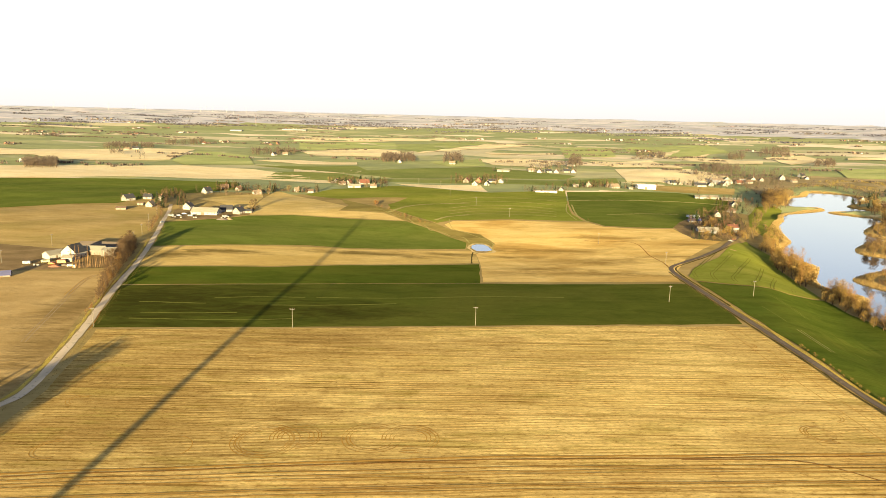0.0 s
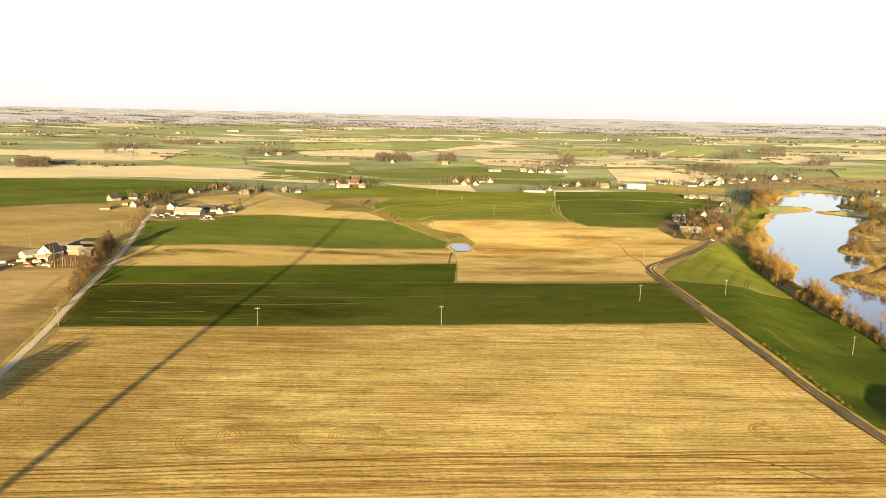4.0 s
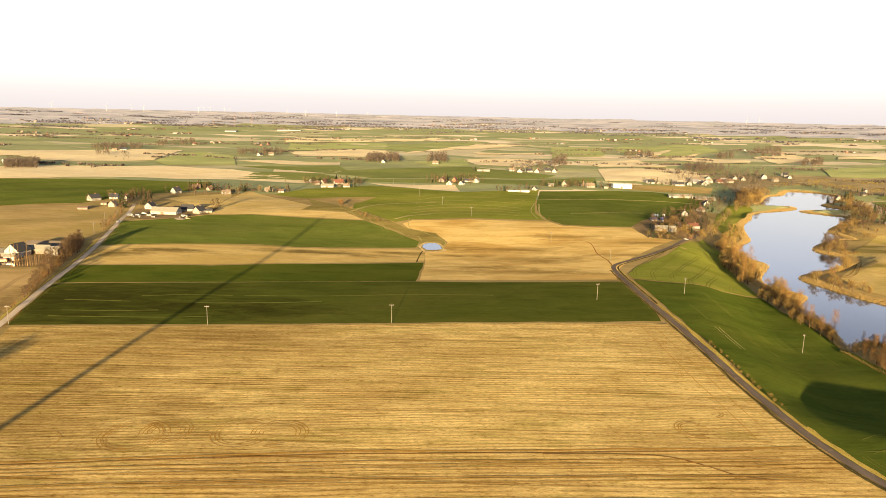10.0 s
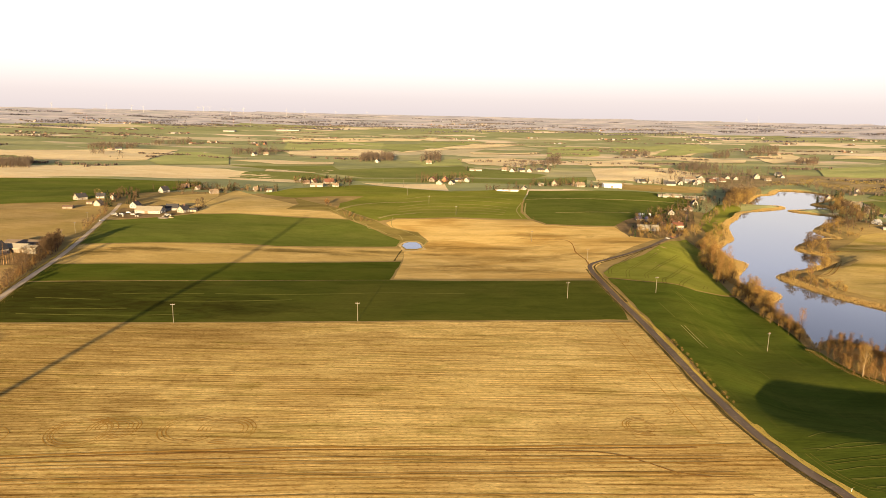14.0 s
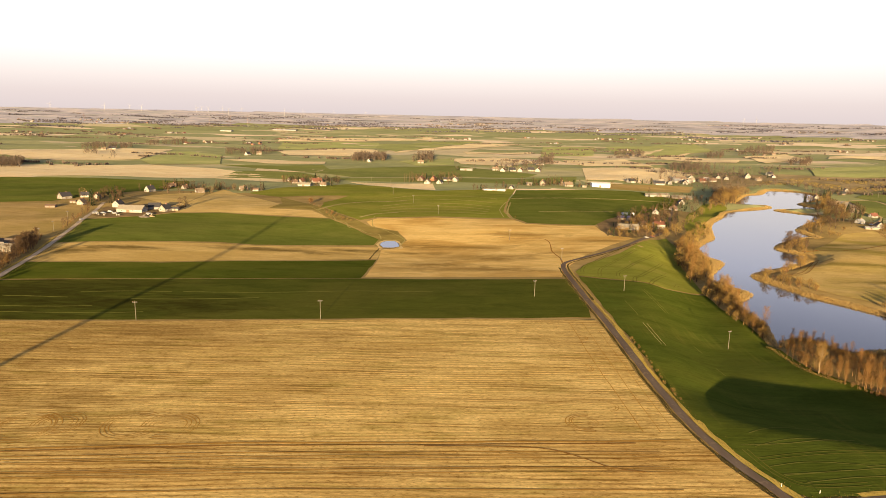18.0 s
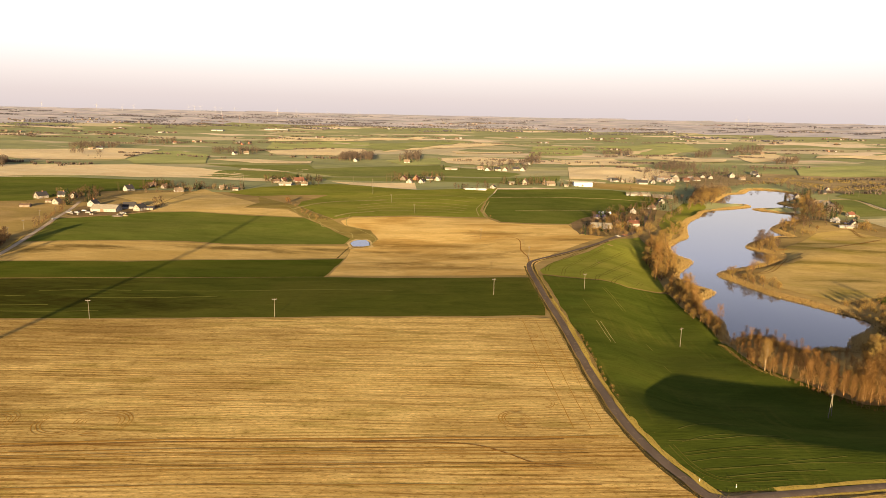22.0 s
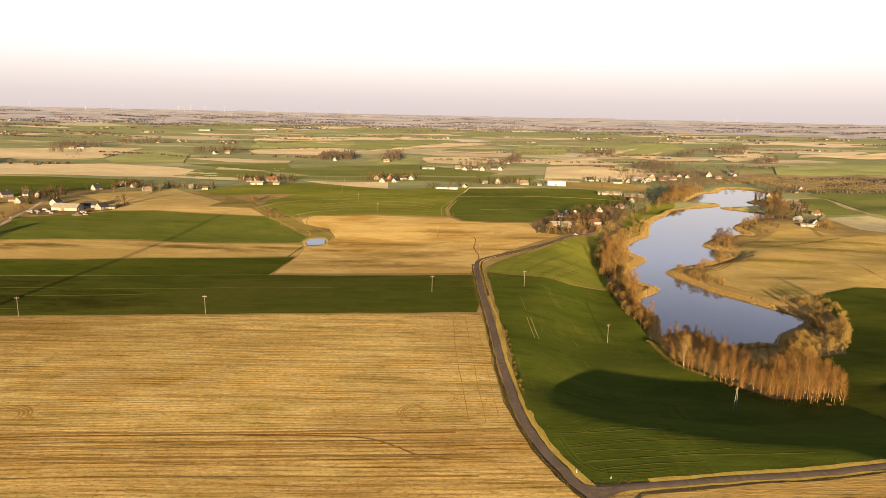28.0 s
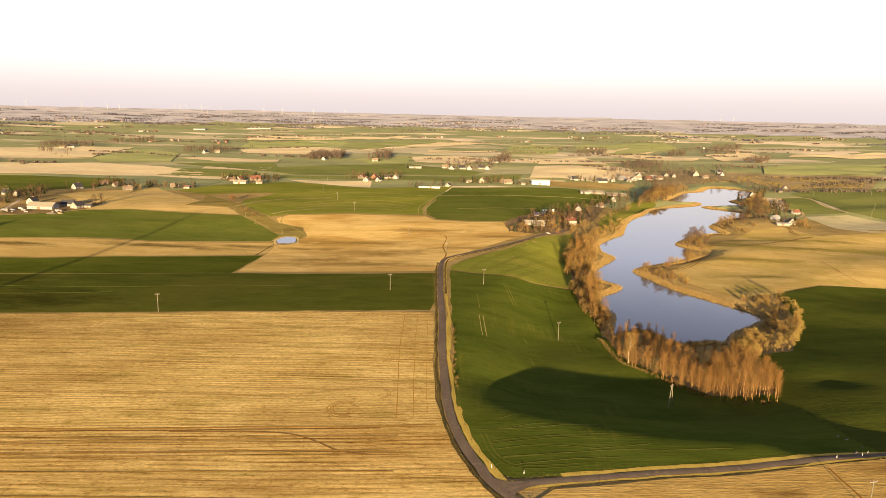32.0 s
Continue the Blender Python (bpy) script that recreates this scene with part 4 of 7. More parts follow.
def grow(kind, seed, coarse=0):
    """The meshes of one bare tree: trunk with limbs, and crown of twigs."""
    tall, wide, low, limbs, lets, twigs, rise, w, r, stems, _, _, _ = TREES[kind]
    if coarse == 2:
        limbs, lets, twigs, w = 9, 3, 4, w * 7.0
    elif coarse == 3:
        limbs, lets, twigs, w = 10, 6, 8, w * 2.6
    elif coarse:
        limbs, lets, twigs, w = max(8, limbs * 2 // 3), max(3, lets * 4 // 5), max(4, twigs * 2 // 3), w * 2.0
    rng = random.Random(seed)
    TV, TF, CV, CF = [], [], [], []
    tips = []
    for s in range(stems):
        lean = Vector((rng.uniform(-1, 1), rng.uniform(-1, 1), 0)) * (0.22 * tall if stems > 1 else 0.04 * tall)
        pts = [Vector((0, 0, -0.3)) + lean * (k / 5) ** 1.2 + Vector((rng.uniform(-1, 1), rng.uniform(-1, 1), 0)) * 0.012 * tall * (k > 0) + Vector((0, 0, 0.93 * tall * k / 5 * (1 - 0.12 * s))) for k in range(6)]
        if coarse == 2:
            prism(TV, TF, pts[0], pts[4], r * 1.3, r * 0.5, 3)
        for k in range(5 if coarse != 2 else 0):
            prism(TV, TF, pts[k], pts[k + 1], r * (1.25 - k * 0.22), r * (1.03 - k * 0.22), 6)
        for i in range(limbs // stems):
            u = low + (0.97 - low) * (i + rng.random()) / (limbs / stems)
            at = u * 5
            a = pts[min(4, int(at))].lerp(pts[min(5, int(at) + 1)], at - int(at))
            shape = (math.sin(math.pi * min(1, (u - low) / (1 - low) * (0.5 if kind == "alder" else 0.72) + 0.22)) ** 0.7) if kind != "poplar" else 1 - 0.55 * u
            reach = wide * shape * rng.uniform(0.75, 1.1)
            az = i * 2.4 + rng.uniform(-0.5, 0.5)
            way = Vector((math.cos(az), math.sin(az), rise * rng.uniform(0.6, 1.3) * (0.4 + u))).normalized()
            mid = a + way * reach * 0.5
            end = mid + (way + Vector((0, 0, 0.35))).normalized() * reach * 0.5
            if coarse != 2:
                prism(TV, TF, a, mid, r * 0.34, r * 0.2, 3)
                prism(TV, TF, mid, end, r * 0.2, r * 0.06, 3)
            for j in range(lets):
                q = (0.15 + 0.85 * (j + rng.random()) / lets)
                b = a.lerp(mid, q * 2) if q < 0.5 else mid.lerp(end, q * 2 - 1)
                d = (way * 0.6 + Vector((rng.gauss(0, 1), rng.gauss(0, 1), rng.gauss(0.35, 0.7))) * 0.6).normalized()
                e = b + d * wide * rng.uniform(0.22, 0.42)
                blade(CV, CF, b, e, w * 0.7, rng)
                for _ in range(twigs if kind not in ("willow", "sallow", "shrub", "thorn") else twigs // 2):
                    f = b.lerp(e, rng.uniform(0.2, 1.0))
                    g = (d * 0.7 + Vector((rng.gauss(0, 1), rng.gauss(0, 1), rng.gauss(0.3, 0.9))) * 0.7).normalized()
                    blade(CV, CF, f, f + g * wide * rng.uniform(0.12, 0.30), w, rng)
    if kind in ("willow", "sallow", "shrub", "thorn"):
        # a haze of single twigs all over a rounded, slightly lumpy dome
        for _ in range(limbs * lets * twigs // 2):
            q = Vector((rng.gauss(0, 1), rng.gauss(0, 1), rng.gauss(0.25, 0.9))).normalized()
            out = Vector((q.x * 0.7 + rng.gauss(0, 0.4), q.y * 0.7 + rng.gauss(0, 0.4), q.z * 0.5 + 0.5 + rng.gauss(0, 0.3))).normalized()
            tip = q * (rng.uniform(0.12, 1.0) ** 0.4) * (0.98 + 0.30 * noise.noise(q * 1.9 + Vector((seed, 0, 0))))
            tip = Vector((tip.x * wide, tip.y * wide, max(0.04, tip.z * 0.5 + 0.52) * tall))
            blade(CV, CF, tip - out * wide * rng.uniform(0.14, 0.32), tip, w, rng)
    if kind in ("willow", "sallow", "shrub", "thorn", "lime"):
        for i, p in enumerate(CV):
            q = Vector((p.x / wide, p.y / wide, (p.z - 0.52 * tall) / (0.5 * tall)))
            edge = 0.98 + 0.30 * noise.noise(q.normalized() * 1.9 + Vector((seed, 0, 0)))
            if q.length > edge:
                q *= edge * (q.length / edge) ** 0.3 / q.length
                CV[i] = Vector((q.x * wide, q.y * wide, q.z * 0.5 * tall + 0.52 * tall))
    return mesh_from("trunk", TV, TF, [BARK[TREES[kind][10]]]), mesh_from("crown", CV, CF, [TWIG[TREES[kind][11]]])


def grow_spruce(seed, coarse=0):
    rng = random.Random(seed)
    TV, TF, CV, CF = [], [], [], []
    tall = 13.0
    prism(TV, TF, Vector((0, 0, -0.3)), Vector((0, 0, tall * 0.97)), 0.24, 0.03, 6)
    for i in range(130 if coarse else 520):
        u = 0.06 + 0.92 * rng.random()
        az = rng.uniform(0, 6.283)
        reach = 3.0 * (1 - u) ** 0.85 * rng.uniform(0.5, 1.1) + 0.25
        a = Vector((0, 0, u * tall))
        b = a + Vector((math.cos(az) * reach, math.sin(az) * reach, -0.22 * reach + rng.uniform(-0.3, 0.3)))
        blade(CV, CF, a.lerp(b, 0.15), b, 0.6 if coarse else 0.28, rng)
    return mesh_from("trunk", TV, TF, [BARK["brown"]]), mesh_from("crown", CV, CF, [TWIG["needle"]])


made = {}
planted = random.Random(5)
far_trees = {}
homes = []


def plant(kind, x, y, size=1.0, group="", variants=4):
    """A tree of that kind at a place, on the land."""
    lakeside = group.startswith("lakeside")
    if math.hypot(x, y) > (1080 if lakeside else 760):
        far_trees.setdefault(group or "field trees", []).append((kind, x, y, size))
        return None
    coarse = 3 if math.hypot(x, y) > 760 else int(math.hypot(x, y) > 520)
    k = (planted.randrange(variants), coarse)
    m = pose(x, y, height(x, y), 0, 0, planted.uniform(0, 360)) @ Matrix.Diagonal((size * planted.uniform(0.85, 1.15), size * planted.uniform(0.85, 1.15), size, 1))
    name = {"shrub": "shrub", "sallow": "sallow_bush", "thorn": "hedge_bush"}.get(kind, kind + "_tree")
    if (kind, k) not in made:
        tree = new(name)
        for n, me in zip(("trunk", "crown"), grow_spruce(k[0], coarse) if kind == "spruce" else grow(kind, 17 * k[0] + len(kind), coarse)):
            part(n, me, None, tree)
        made[kind, k] = tree
        tree.matrix_basis = pose(x, y, height(x, y))
        tagged(tree, "dark green spruce beside the houses" if kind == "spruce" else TREES[kind][12], "tree" if name.endswith("tree") else "bush")
    else:
        tree = copy_thing(made[kind, k], m)
    return tagged(tree, group=group)


def grove(outline, kinds, gap, lo, hi, group, seed=1):
    """Trees scattered in an outline in plan, no two nearer than the gap."""
    rng = random.Random(seed)
    xs, ys = [p[0] for p in outline], [p[1] for p in outline]
    area = (max(xs) - min(xs)) * (max(ys) - min(ys))
    tries = int(area / gap / gap * 3) + 8
    X = np.array([rng.uniform(min(xs), max(xs)) for _ in range(tries)])
    Y = np.array([rng.uniform(min(ys), max(ys)) for _ in range(tries)])
    ok = (from_edge(X, Y, outline) < 0) & (from_edge(X, Y, LAKE) > 1.0)
    put = []
    for x, y in zip(X[ok], Y[ok]):
        if all((x - a) ** 2 + (y - b) ** 2 > gap * gap for a, b in put):
            put.append((x, y))
            inside = -float(from_edge(np.array([x]), np.array([y]), outline)[0])
            plant(rng.choice(kinds), x, y, rng.uniform(lo, hi) * (0.62 + 0.38 * min(1.0, inside / 10) ** 0.8), group)
    return len(put)


def scatter(trees, label, name="small_wood"):
    """Far trees, each given as kind, place and size, joined into one object of stuff."""
    rng = random.Random(len(trees))
    V, F, M, base = [], [], [], 0
    for kind, x, y, size in trees:
        key = ("far", kind, rng.randrange(3))
        if key not in made:
            made[key] = []
            for me in grow_spruce(key[2], 1) if kind == "spruce" else grow(kind, 3 + key[2], 2):
                co = np.empty(len(me.vertices) * 3)
                me.vertices.foreach_get("co", co)
                made[key].append((co.reshape(-1, 3), [tuple(p.vertices) for p in me.polygons]))
        turn = rng.uniform(0, 6.28)
        for slot, (co, faces) in enumerate(made[key]):
            c, s = math.cos(turn) * size, math.sin(turn) * size
            V.append(np.stack([co[:, 0] * c - co[:, 1] * s + x, co[:, 0] * s + co[:, 1] * c + y, co[:, 2] * size + height(x, y)], -1))
            F.extend(tuple(i + base for i in f) for f in faces)
            near = math.hypot(x, y) < 1200
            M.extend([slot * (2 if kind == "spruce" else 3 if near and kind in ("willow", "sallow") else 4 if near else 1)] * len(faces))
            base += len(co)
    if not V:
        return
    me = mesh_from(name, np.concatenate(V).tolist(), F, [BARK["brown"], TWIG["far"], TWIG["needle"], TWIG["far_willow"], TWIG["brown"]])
    me.polygons.foreach_set("material_index", M)
    tagged(new(name, me), label, "wood", kind="stuff")


def thicket(outline, kinds, gap, lo, hi, label, seed=1):
    """A far wood in an outline in plan."""
    rng = random.Random(seed)
    xs, ys = [p[0] for p in outline], [p[1] for p in outline]
    tries = int((max(xs) - min(xs)) * (max(ys) - min(ys)) / gap / gap * 2) + 6
    X = np.array([rng.uniform(min(xs), max(xs)) for _ in range(tries)])
    Y = np.array([rng.uniform(min(ys), max(ys)) for _ in range(tries)])
    keep = from_edge(X, Y, outline) < 0
    scatter([(rng.choice(kinds), x, y, rng.uniform(lo, hi)) for x, y in list(zip(X[keep], Y[keep]))[:170]], label)


def row(points, kinds, gap, lo, hi, group, jitter=1.0, seed=1):
    """Trees along a line in plan."""
    rng = random.Random(seed)
    line = glide(points, 1.0)
    run = 0.0
    for a, b in zip(line, line[1:]):
        run += (b - a).length
        if run > gap:
            run -= gap * rng.uniform(0.7, 1.3)
            x, y = b.x + rng.uniform(-jitter, jitter), b.y + rng.uniform(-jitter, jitter)
            plant(rng.choice(kinds), x, y, rng.uniform(lo, hi), group)


WALL = {"white": paint("white_render", (0.28, 0.26, 0.225)), "cream": paint("cream_render", (0.215, 0.188, 0.15)), "tan": paint("tan_brick", (0.15, 0.122, 0.095)),
        "grey": paint("grey_render", (0.22, 0.21, 0.20)), "brick": paint("red_brick", (0.24, 0.10, 0.06)), "pale_blue": paint("pale_sheet_wall", (0.50, 0.54, 0.58), 0.6)}
ROOF = {"dark": paint("dark_tiles", (0.035, 0.033, 0.037)), "red": paint("red_tiles", (0.13, 0.052, 0.034)), "brown": paint("brown_tiles", (0.11, 0.07, 0.048)), "pale": paint("pale_fibre_cement", (0.21, 0.185, 0.145)),
        "grey": paint("grey_sheet_roof", (0.20, 0.20, 0.21)), "white": paint("white_sheet_roof", (0.6, 0.61, 0.62)), "blue": paint("blue_tarpaulin", (0.075, 0.075, 0.15)), "tan": paint("weathered_tan_tiles", (0.165, 0.122, 0.085))}
TRIM = paint("white_trim", (0.6, 0.58, 0.55))
CHIMNEY = paint("chimney_brick", (0.34, 0.17, 0.11))
DOOR = paint("dark_wood_door", (0.12, 0.075, 0.045), 0.6)


def pane_stuff():
    s = Nodes("window_pane", 0.08, 0.0, 0.6)
    return s.colour(s.mix((0.03, 0.035, 0.045), (0.06, 0.065, 0.075), s.random())).mat


PANE = pane_stuff()


def window_mesh(w, h):
    """A window: a frame with a step, and the pane set back in it."""
    bm = bmesh.new()
    rings = []
    for inset, out in ((0.0, 0.04), (0.0, -0.08), (0.11, -0.08), (0.11, -0.02)):
        a, b = w / 2 - inset, h / 2 - inset
        rings.append([bm.verts.new((px, out, pz)) for px, pz in ((-a, -b), (a, -b), (a, b), (-a, b))])
    for r0, r1 in zip(rings, rings[1:]):
        for k in range(4):
            bm.faces.new((r0[k], r0[(k + 1) % 4], r1[(k + 1) % 4], r1[k]))
    me = bpy.data.meshes.new("window")
    bm.to_mesh(me)
    bm.free()
    me.materials.append(TRIM)
    bm = bmesh.new()
    box(bm, (-w / 2 + 0.1, -0.02, -h / 2 + 0.1), (w / 2 - 0.1, 0.02, h / 2 - 0.1))
    pane = bpy.data.meshes.new("pane")
    bm.to_mesh(pane)
    bm.free()
    pane.materials.append(PANE)
    return me, pane


WINDOW, WINDOW_PANE = window_mesh(1.2, 1.35)


def put_window(parent, x, y, z, turn, scale=1.0):
    ob = part("window", WINDOW, None, parent)
    ob.matrix_basis = pose(x, y, z, 0, 0, turn) @ Matrix.Diagonal((scale, 1, scale, 1))
    part("pane", WINDOW_PANE, None, ob)


def house(x, y, long, wide, eave, rise, turn, wall, roof, name="house", label="", group="", windows=True, chimney=True):
    """A gabled building: ridge along its own x, turned by degrees."""
    if math.hypot(x, y) > 640:
        long, wide, eave, rise = long * 0.86, wide * 0.86, eave * 0.8, rise * 0.86
    home = new(name)
    l, w = long / 2, wide / 2
    bm = bmesh.new()
    outline = [(-w, 0), (w, 0), (w, eave), (0, eave + rise), (-w, eave)]
    ends = [[bm.verts.new((sx * l, py, pz - (0.6 if pz == 0 else 0))) for py, pz in outline] for sx in (-1, 1)]
    bm.faces.new(ends[0][::-1])
    bm.faces.new(ends[1])
    for k in range(5):
        bm.faces.new((ends[0][k], ends[0][(k + 1) % 5], ends[1][(k + 1) % 5], ends[1][k]))
    bmesh.ops.recalc_face_normals(bm, faces=bm.faces[:])
    part("wall", bm, WALL[wall], home)
    over, thick, slope = 0.45, 0.22, math.hypot(w, rise)
    bm = bmesh.new()
    for s in (-1, 1):
        ey, ez = s * (w + over), eave - over * rise / w
        v = [bm.verts.new((sx * (l + 0.35), yy, zz + up + 0.03)) for up in (0, thick) for sx, yy, zz in ((-1, ey, ez), (1, ey, ez), (1, 0, eave + rise), (-1, 0, eave + rise))]
        for f in ((0, 1, 2, 3), (7, 6, 5, 4), (0, 4, 5, 1), (1, 5, 6, 2), (2, 6, 7, 3), (3, 7, 4, 0)):
            bm.faces.new([v[i] for i in f])
    bmesh.ops.recalc_face_normals(bm, faces=bm.faces[:])
    cover = part("roof", bm, ROOF[roof], home)
    if chimney:
        bm = bmesh.new()
        box(bm, (l * 0.3 - 0.35, -0.35, eave + rise - 0.8), (l * 0.3 + 0.35, 0.35, eave + rise + 0.9))
        box(bm, (l * 0.3 - 0.42, -0.42, eave + rise + 0.9), (l * 0.3 + 0.42, 0.42, eave + rise + 1.02))
        part("chimney", bm, CHIMNEY, cover)
    bm = bmesh.new()
    wide_door = 3.2 if not chimney and long > 14 else 1.0
    box(bm, (-l * 0.1 - wide_door / 2, -w - 0.06, -0.1), (-l * 0.1 + wide_door / 2, -w + 0.02, min(eave - 0.3, 2.1 if wide_door < 2 else 3.0)))
    part("door", bm, DOOR, home)
    if windows and math.hypot(x, y) < 1000:
        n = max(2, int(long / 3.2))
        for s in (-1, 1):
            for i in range(n):
                px = -l + long * (i + 0.5) / n
                if s == -1 and abs(px + l * 0.1) < wide_door / 2 + 0.8:
                    continue
                for pz in ([1.6] if eave < 4.6 else [1.6, 4.2]):
                    put_window(home, px, s * (w + 0.01), pz, 0 if s < 0 else 180)
            for py in (-w * 0.45, w * 0.45):
                put_window(home, s * (l + 0.01), py, 1.6, 90 * s)
            if rise > 2.6:
                put_window(home, s * (l + 0.01), 0, eave + 0.5, 90 * s)
    home.matrix_basis = pose(x, y, height(x, y), 0, 0, turn)
    homes.append((x, y, long, wide))
    return tagged(home, label or "%s-walled house with a %s gabled roof" % (wall, roof), "house" if chimney else "barn", group)


CONCRETE = paint("pole_concrete", (0.125, 0.108, 0.078))
PORCELAIN = paint("brown_porcelain", (0.22, 0.12, 0.08), 0.3)
STEEL = paint("galvanised_steel", (0.16, 0.155, 0.145), 0.7, 0.2, 0.0)


def pole_thing(tall, a_frame=False):
    pole = new("power_pole")
    for s in ((-1, 1) if a_frame else (0,)):
        bm = bmesh.new()
        tube(bm, (s * 1.5, 0, -0.4), (s * 0.12, 0, tall), 0.17, 0.12, 8)
        part("post", bm, CONCRETE, pole)
    bm = bmesh.new()
    box(bm, (-1.1, -0.1, tall - 0.45), (1.1, 0.1, tall - 0.25))
    part("crossarm", bm, STEEL, pole)
    for px in (-1.0, 0.0, 1.0):
        bm = bmesh.new()
        tube(bm, (px, 0, tall - 0.25 + 0.26 * (px == 0)), (px, 0, tall + 0.1 + 0.26 * (px == 0)), 0.07, 0.05, 6)
        part("insulator", bm, PORCELAIN, pole)
    return tagged(pole, "pale concrete A-frame power pole in a green field" if a_frame else "pale concrete power pole with a short crossarm", "power pole", "power poles")


def poles(points, tall=9.4, turn=0.0, a_frame=False):
    for x, y in points:
        m = pose(x, y, height(x, y), 0, 0, turn)
        key = ("pole", tall, a_frame)
        if key not in made:
            made[key] = pole_thing(tall, a_frame)
            made[key].matrix_basis = m
        else:
            copy_thing(made[key], m)


RUBBER = paint("tyre_rubber", (0.03, 0.03, 0.03))
CAR_GLASS = PANE


def vehicle(x, y, long, wide, tall, turn, rgb, label, name="car", van=False):
    """A parked vehicle: body with a cabin, glass band and four wheels."""
    car = new(name)
    l, w = long / 2, wide / 2
    bm = bmesh.new()
    side = [(-l, 0.35), (l, 0.35), (l, tall * 0.55), (l * 0.55, tall * 0.6), (l * 0.3, tall), (-l * 0.75, tall), (-l, tall * 0.62)] if not van else [(-l, 0.4), (l, 0.4), (l, tall * 0.5), (l * 0.8, tall * 0.95), (l * 0.7, tall), (-l, tall)]
    ring = [[bm.verts.new((px, s * w * (1 if pz < tall * 0.7 else 0.88), pz)) for px, pz in side] for s in (-1, 1)]
    bm.faces.new(ring[0])
    bm.faces.new(ring[1][::-1])
    n = len(side)
    for k in range(n):
        bm.faces.new((ring[0][k], ring[1][k], ring[1][(k + 1) % n], ring[0][(k + 1) % n]))
    bmesh.ops.recalc_face_normals(bm, faces=bm.faces[:])
    part("body", bm, paint("vehicle_paint", rgb, 0.35), car)
    bm = bmesh.new()
    box(bm, (-l * 0.6, -w * 0.97, tall * 0.64), (l * 0.28, w * 0.97, tall * 0.9))
    part("side_window", bm, CAR_GLASS, car)
    for px in (-l * 0.62, l * 0.62):
        for s in (-1, 1):
            bm = bmesh.new()
            tube(bm, (px, s * (w - 0.2), 0.33), (px, s * (w + 0.02), 0.33), 0.33, 0.33, 10)
            part("wheel", bm, RUBBER, car)
    car.matrix_basis = pose(x, y, height(x, y) + 0.05, 0, 0, turn)
    return tagged(car, label, "vehicle")


def blades(name, spots, tall, wide, material, label, seed):
    """Upright dry stalks in tufts: one object of stuff. Spots: places in plan."""
    rng = np.random.default_rng(seed)
    P = np.array(spots)
    n = len(P)
    z = heights(P[:, 0], P[:, 1])
    z = np.maximum(z, WATER - 0.1)
    V, F = [], []
    for k in range(2):
        a = rng.uniform(0, np.pi, n)
        h, w = tall * rng.uniform(0.65, 1.25, n), wide * rng.uniform(0.6, 1.3, n)
        dx, dy = np.cos(a) * w / 2, np.sin(a) * w / 2
        lx, ly = rng.normal(0, 0.18, n) * h, rng.normal(0, 0.18, n) * h
        base = k * 4 * n
        quad = np.stack([np.stack([P[:, 0] - dx, P[:, 1] - dy, z - 0.1], -1), np.stack([P[:, 0] + dx, P[:, 1] + dy, z - 0.1], -1), np.stack([P[:, 0] + dx * 0.7 + lx, P[:, 1] + dy * 0.7 + ly, z + h], -1), np.stack([P[:, 0] - dx * 0.9 + lx, P[:, 1] - dy * 0.9 + ly, z + h * 0.85], -1)], 1)
        V.append(quad.reshape(-1, 3))
        F.append(np.arange(4 * n).reshape(-1, 4) + base)
    me = mesh_from(name, np.concatenate(V).tolist(), np.concatenate(F).tolist(), [material])
    return tagged(new(name, me), label, name.split("_")[0], kind="stuff")


def bale(x, y, turn):
    """A wrapped round bale lying on its side."""
    thing = new("round_bale")
    bm = bmesh.new()
    tube(bm, (-0.6, 0, 0.62), (0.6, 0, 0.62), 0.62, 0.62, 16)
    bmesh.ops.bevel(bm, geom=[e for e in bm.edges if len(e.link_faces) == 2 and any(len(f.verts) > 4 for f in e.link_faces)], offset=0.07, segments=2, affect="EDGES")
    part("wrap", bm, WALL["white"], thing)
    thing.matrix_basis = pose(x, y, height(x, y), 0, 0, turn)
    tagged(thing, "white wrapped round bale lying in the yard", "bale", "bales in the yard")


def heap(x, y, wide, tall, material, label):
    """A loose heap of earth or rubble."""
    V, F = [(0, 0, tall)], []
    for r in range(1, 5):
        for a in range(14):
            u = r / 4
            d = wide * u * (1 + 0.25 * noise.noise((a * 0.9, r * 0.7, x)))
            V.append((d * math.cos(a * 0.4488), d * 0.6 * math.sin(a * 0.4488), tall * (1 - u) ** 0.8 * (1 + 0.35 * noise.noise((a, r, y))) - 0.1 * (r == 4)))
    for a in range(14):
        F.append((0, 1 + a, 1 + (a + 1) % 14))
        for r in range(3):
            F.append((1 + r * 14 + a, 15 + r * 14 + a, 15 + r * 14 + (a + 1) % 14, 1 + r * 14 + (a + 1) % 14))
    ob = new("mound", mesh_from("mound", V, F, [material]))
    ob.matrix_basis = pose(x, y, height(x, y))
    tagged(ob, label, "mound")


def road_post(x, y):
    thing = new("marker_post")
    bm = bmesh.new()
    tube(bm, (0, 0, -0.2), (0, 0, 1.0), 0.09, 0.08, 6)
    part("post", bm, TRIM, thing)
    bm = bmesh.new()
    tube(bm, (0, 0, 0.72), (0, 0, 0.86), 0.095, 0.095, 6)
    part("band", bm, RUBBER, thing, "black painted band")
    thing.matrix_basis = pose(x, y, height(x, y))
    tagged(thing, "white roadside marker post with a dark band", "post", "marker posts")


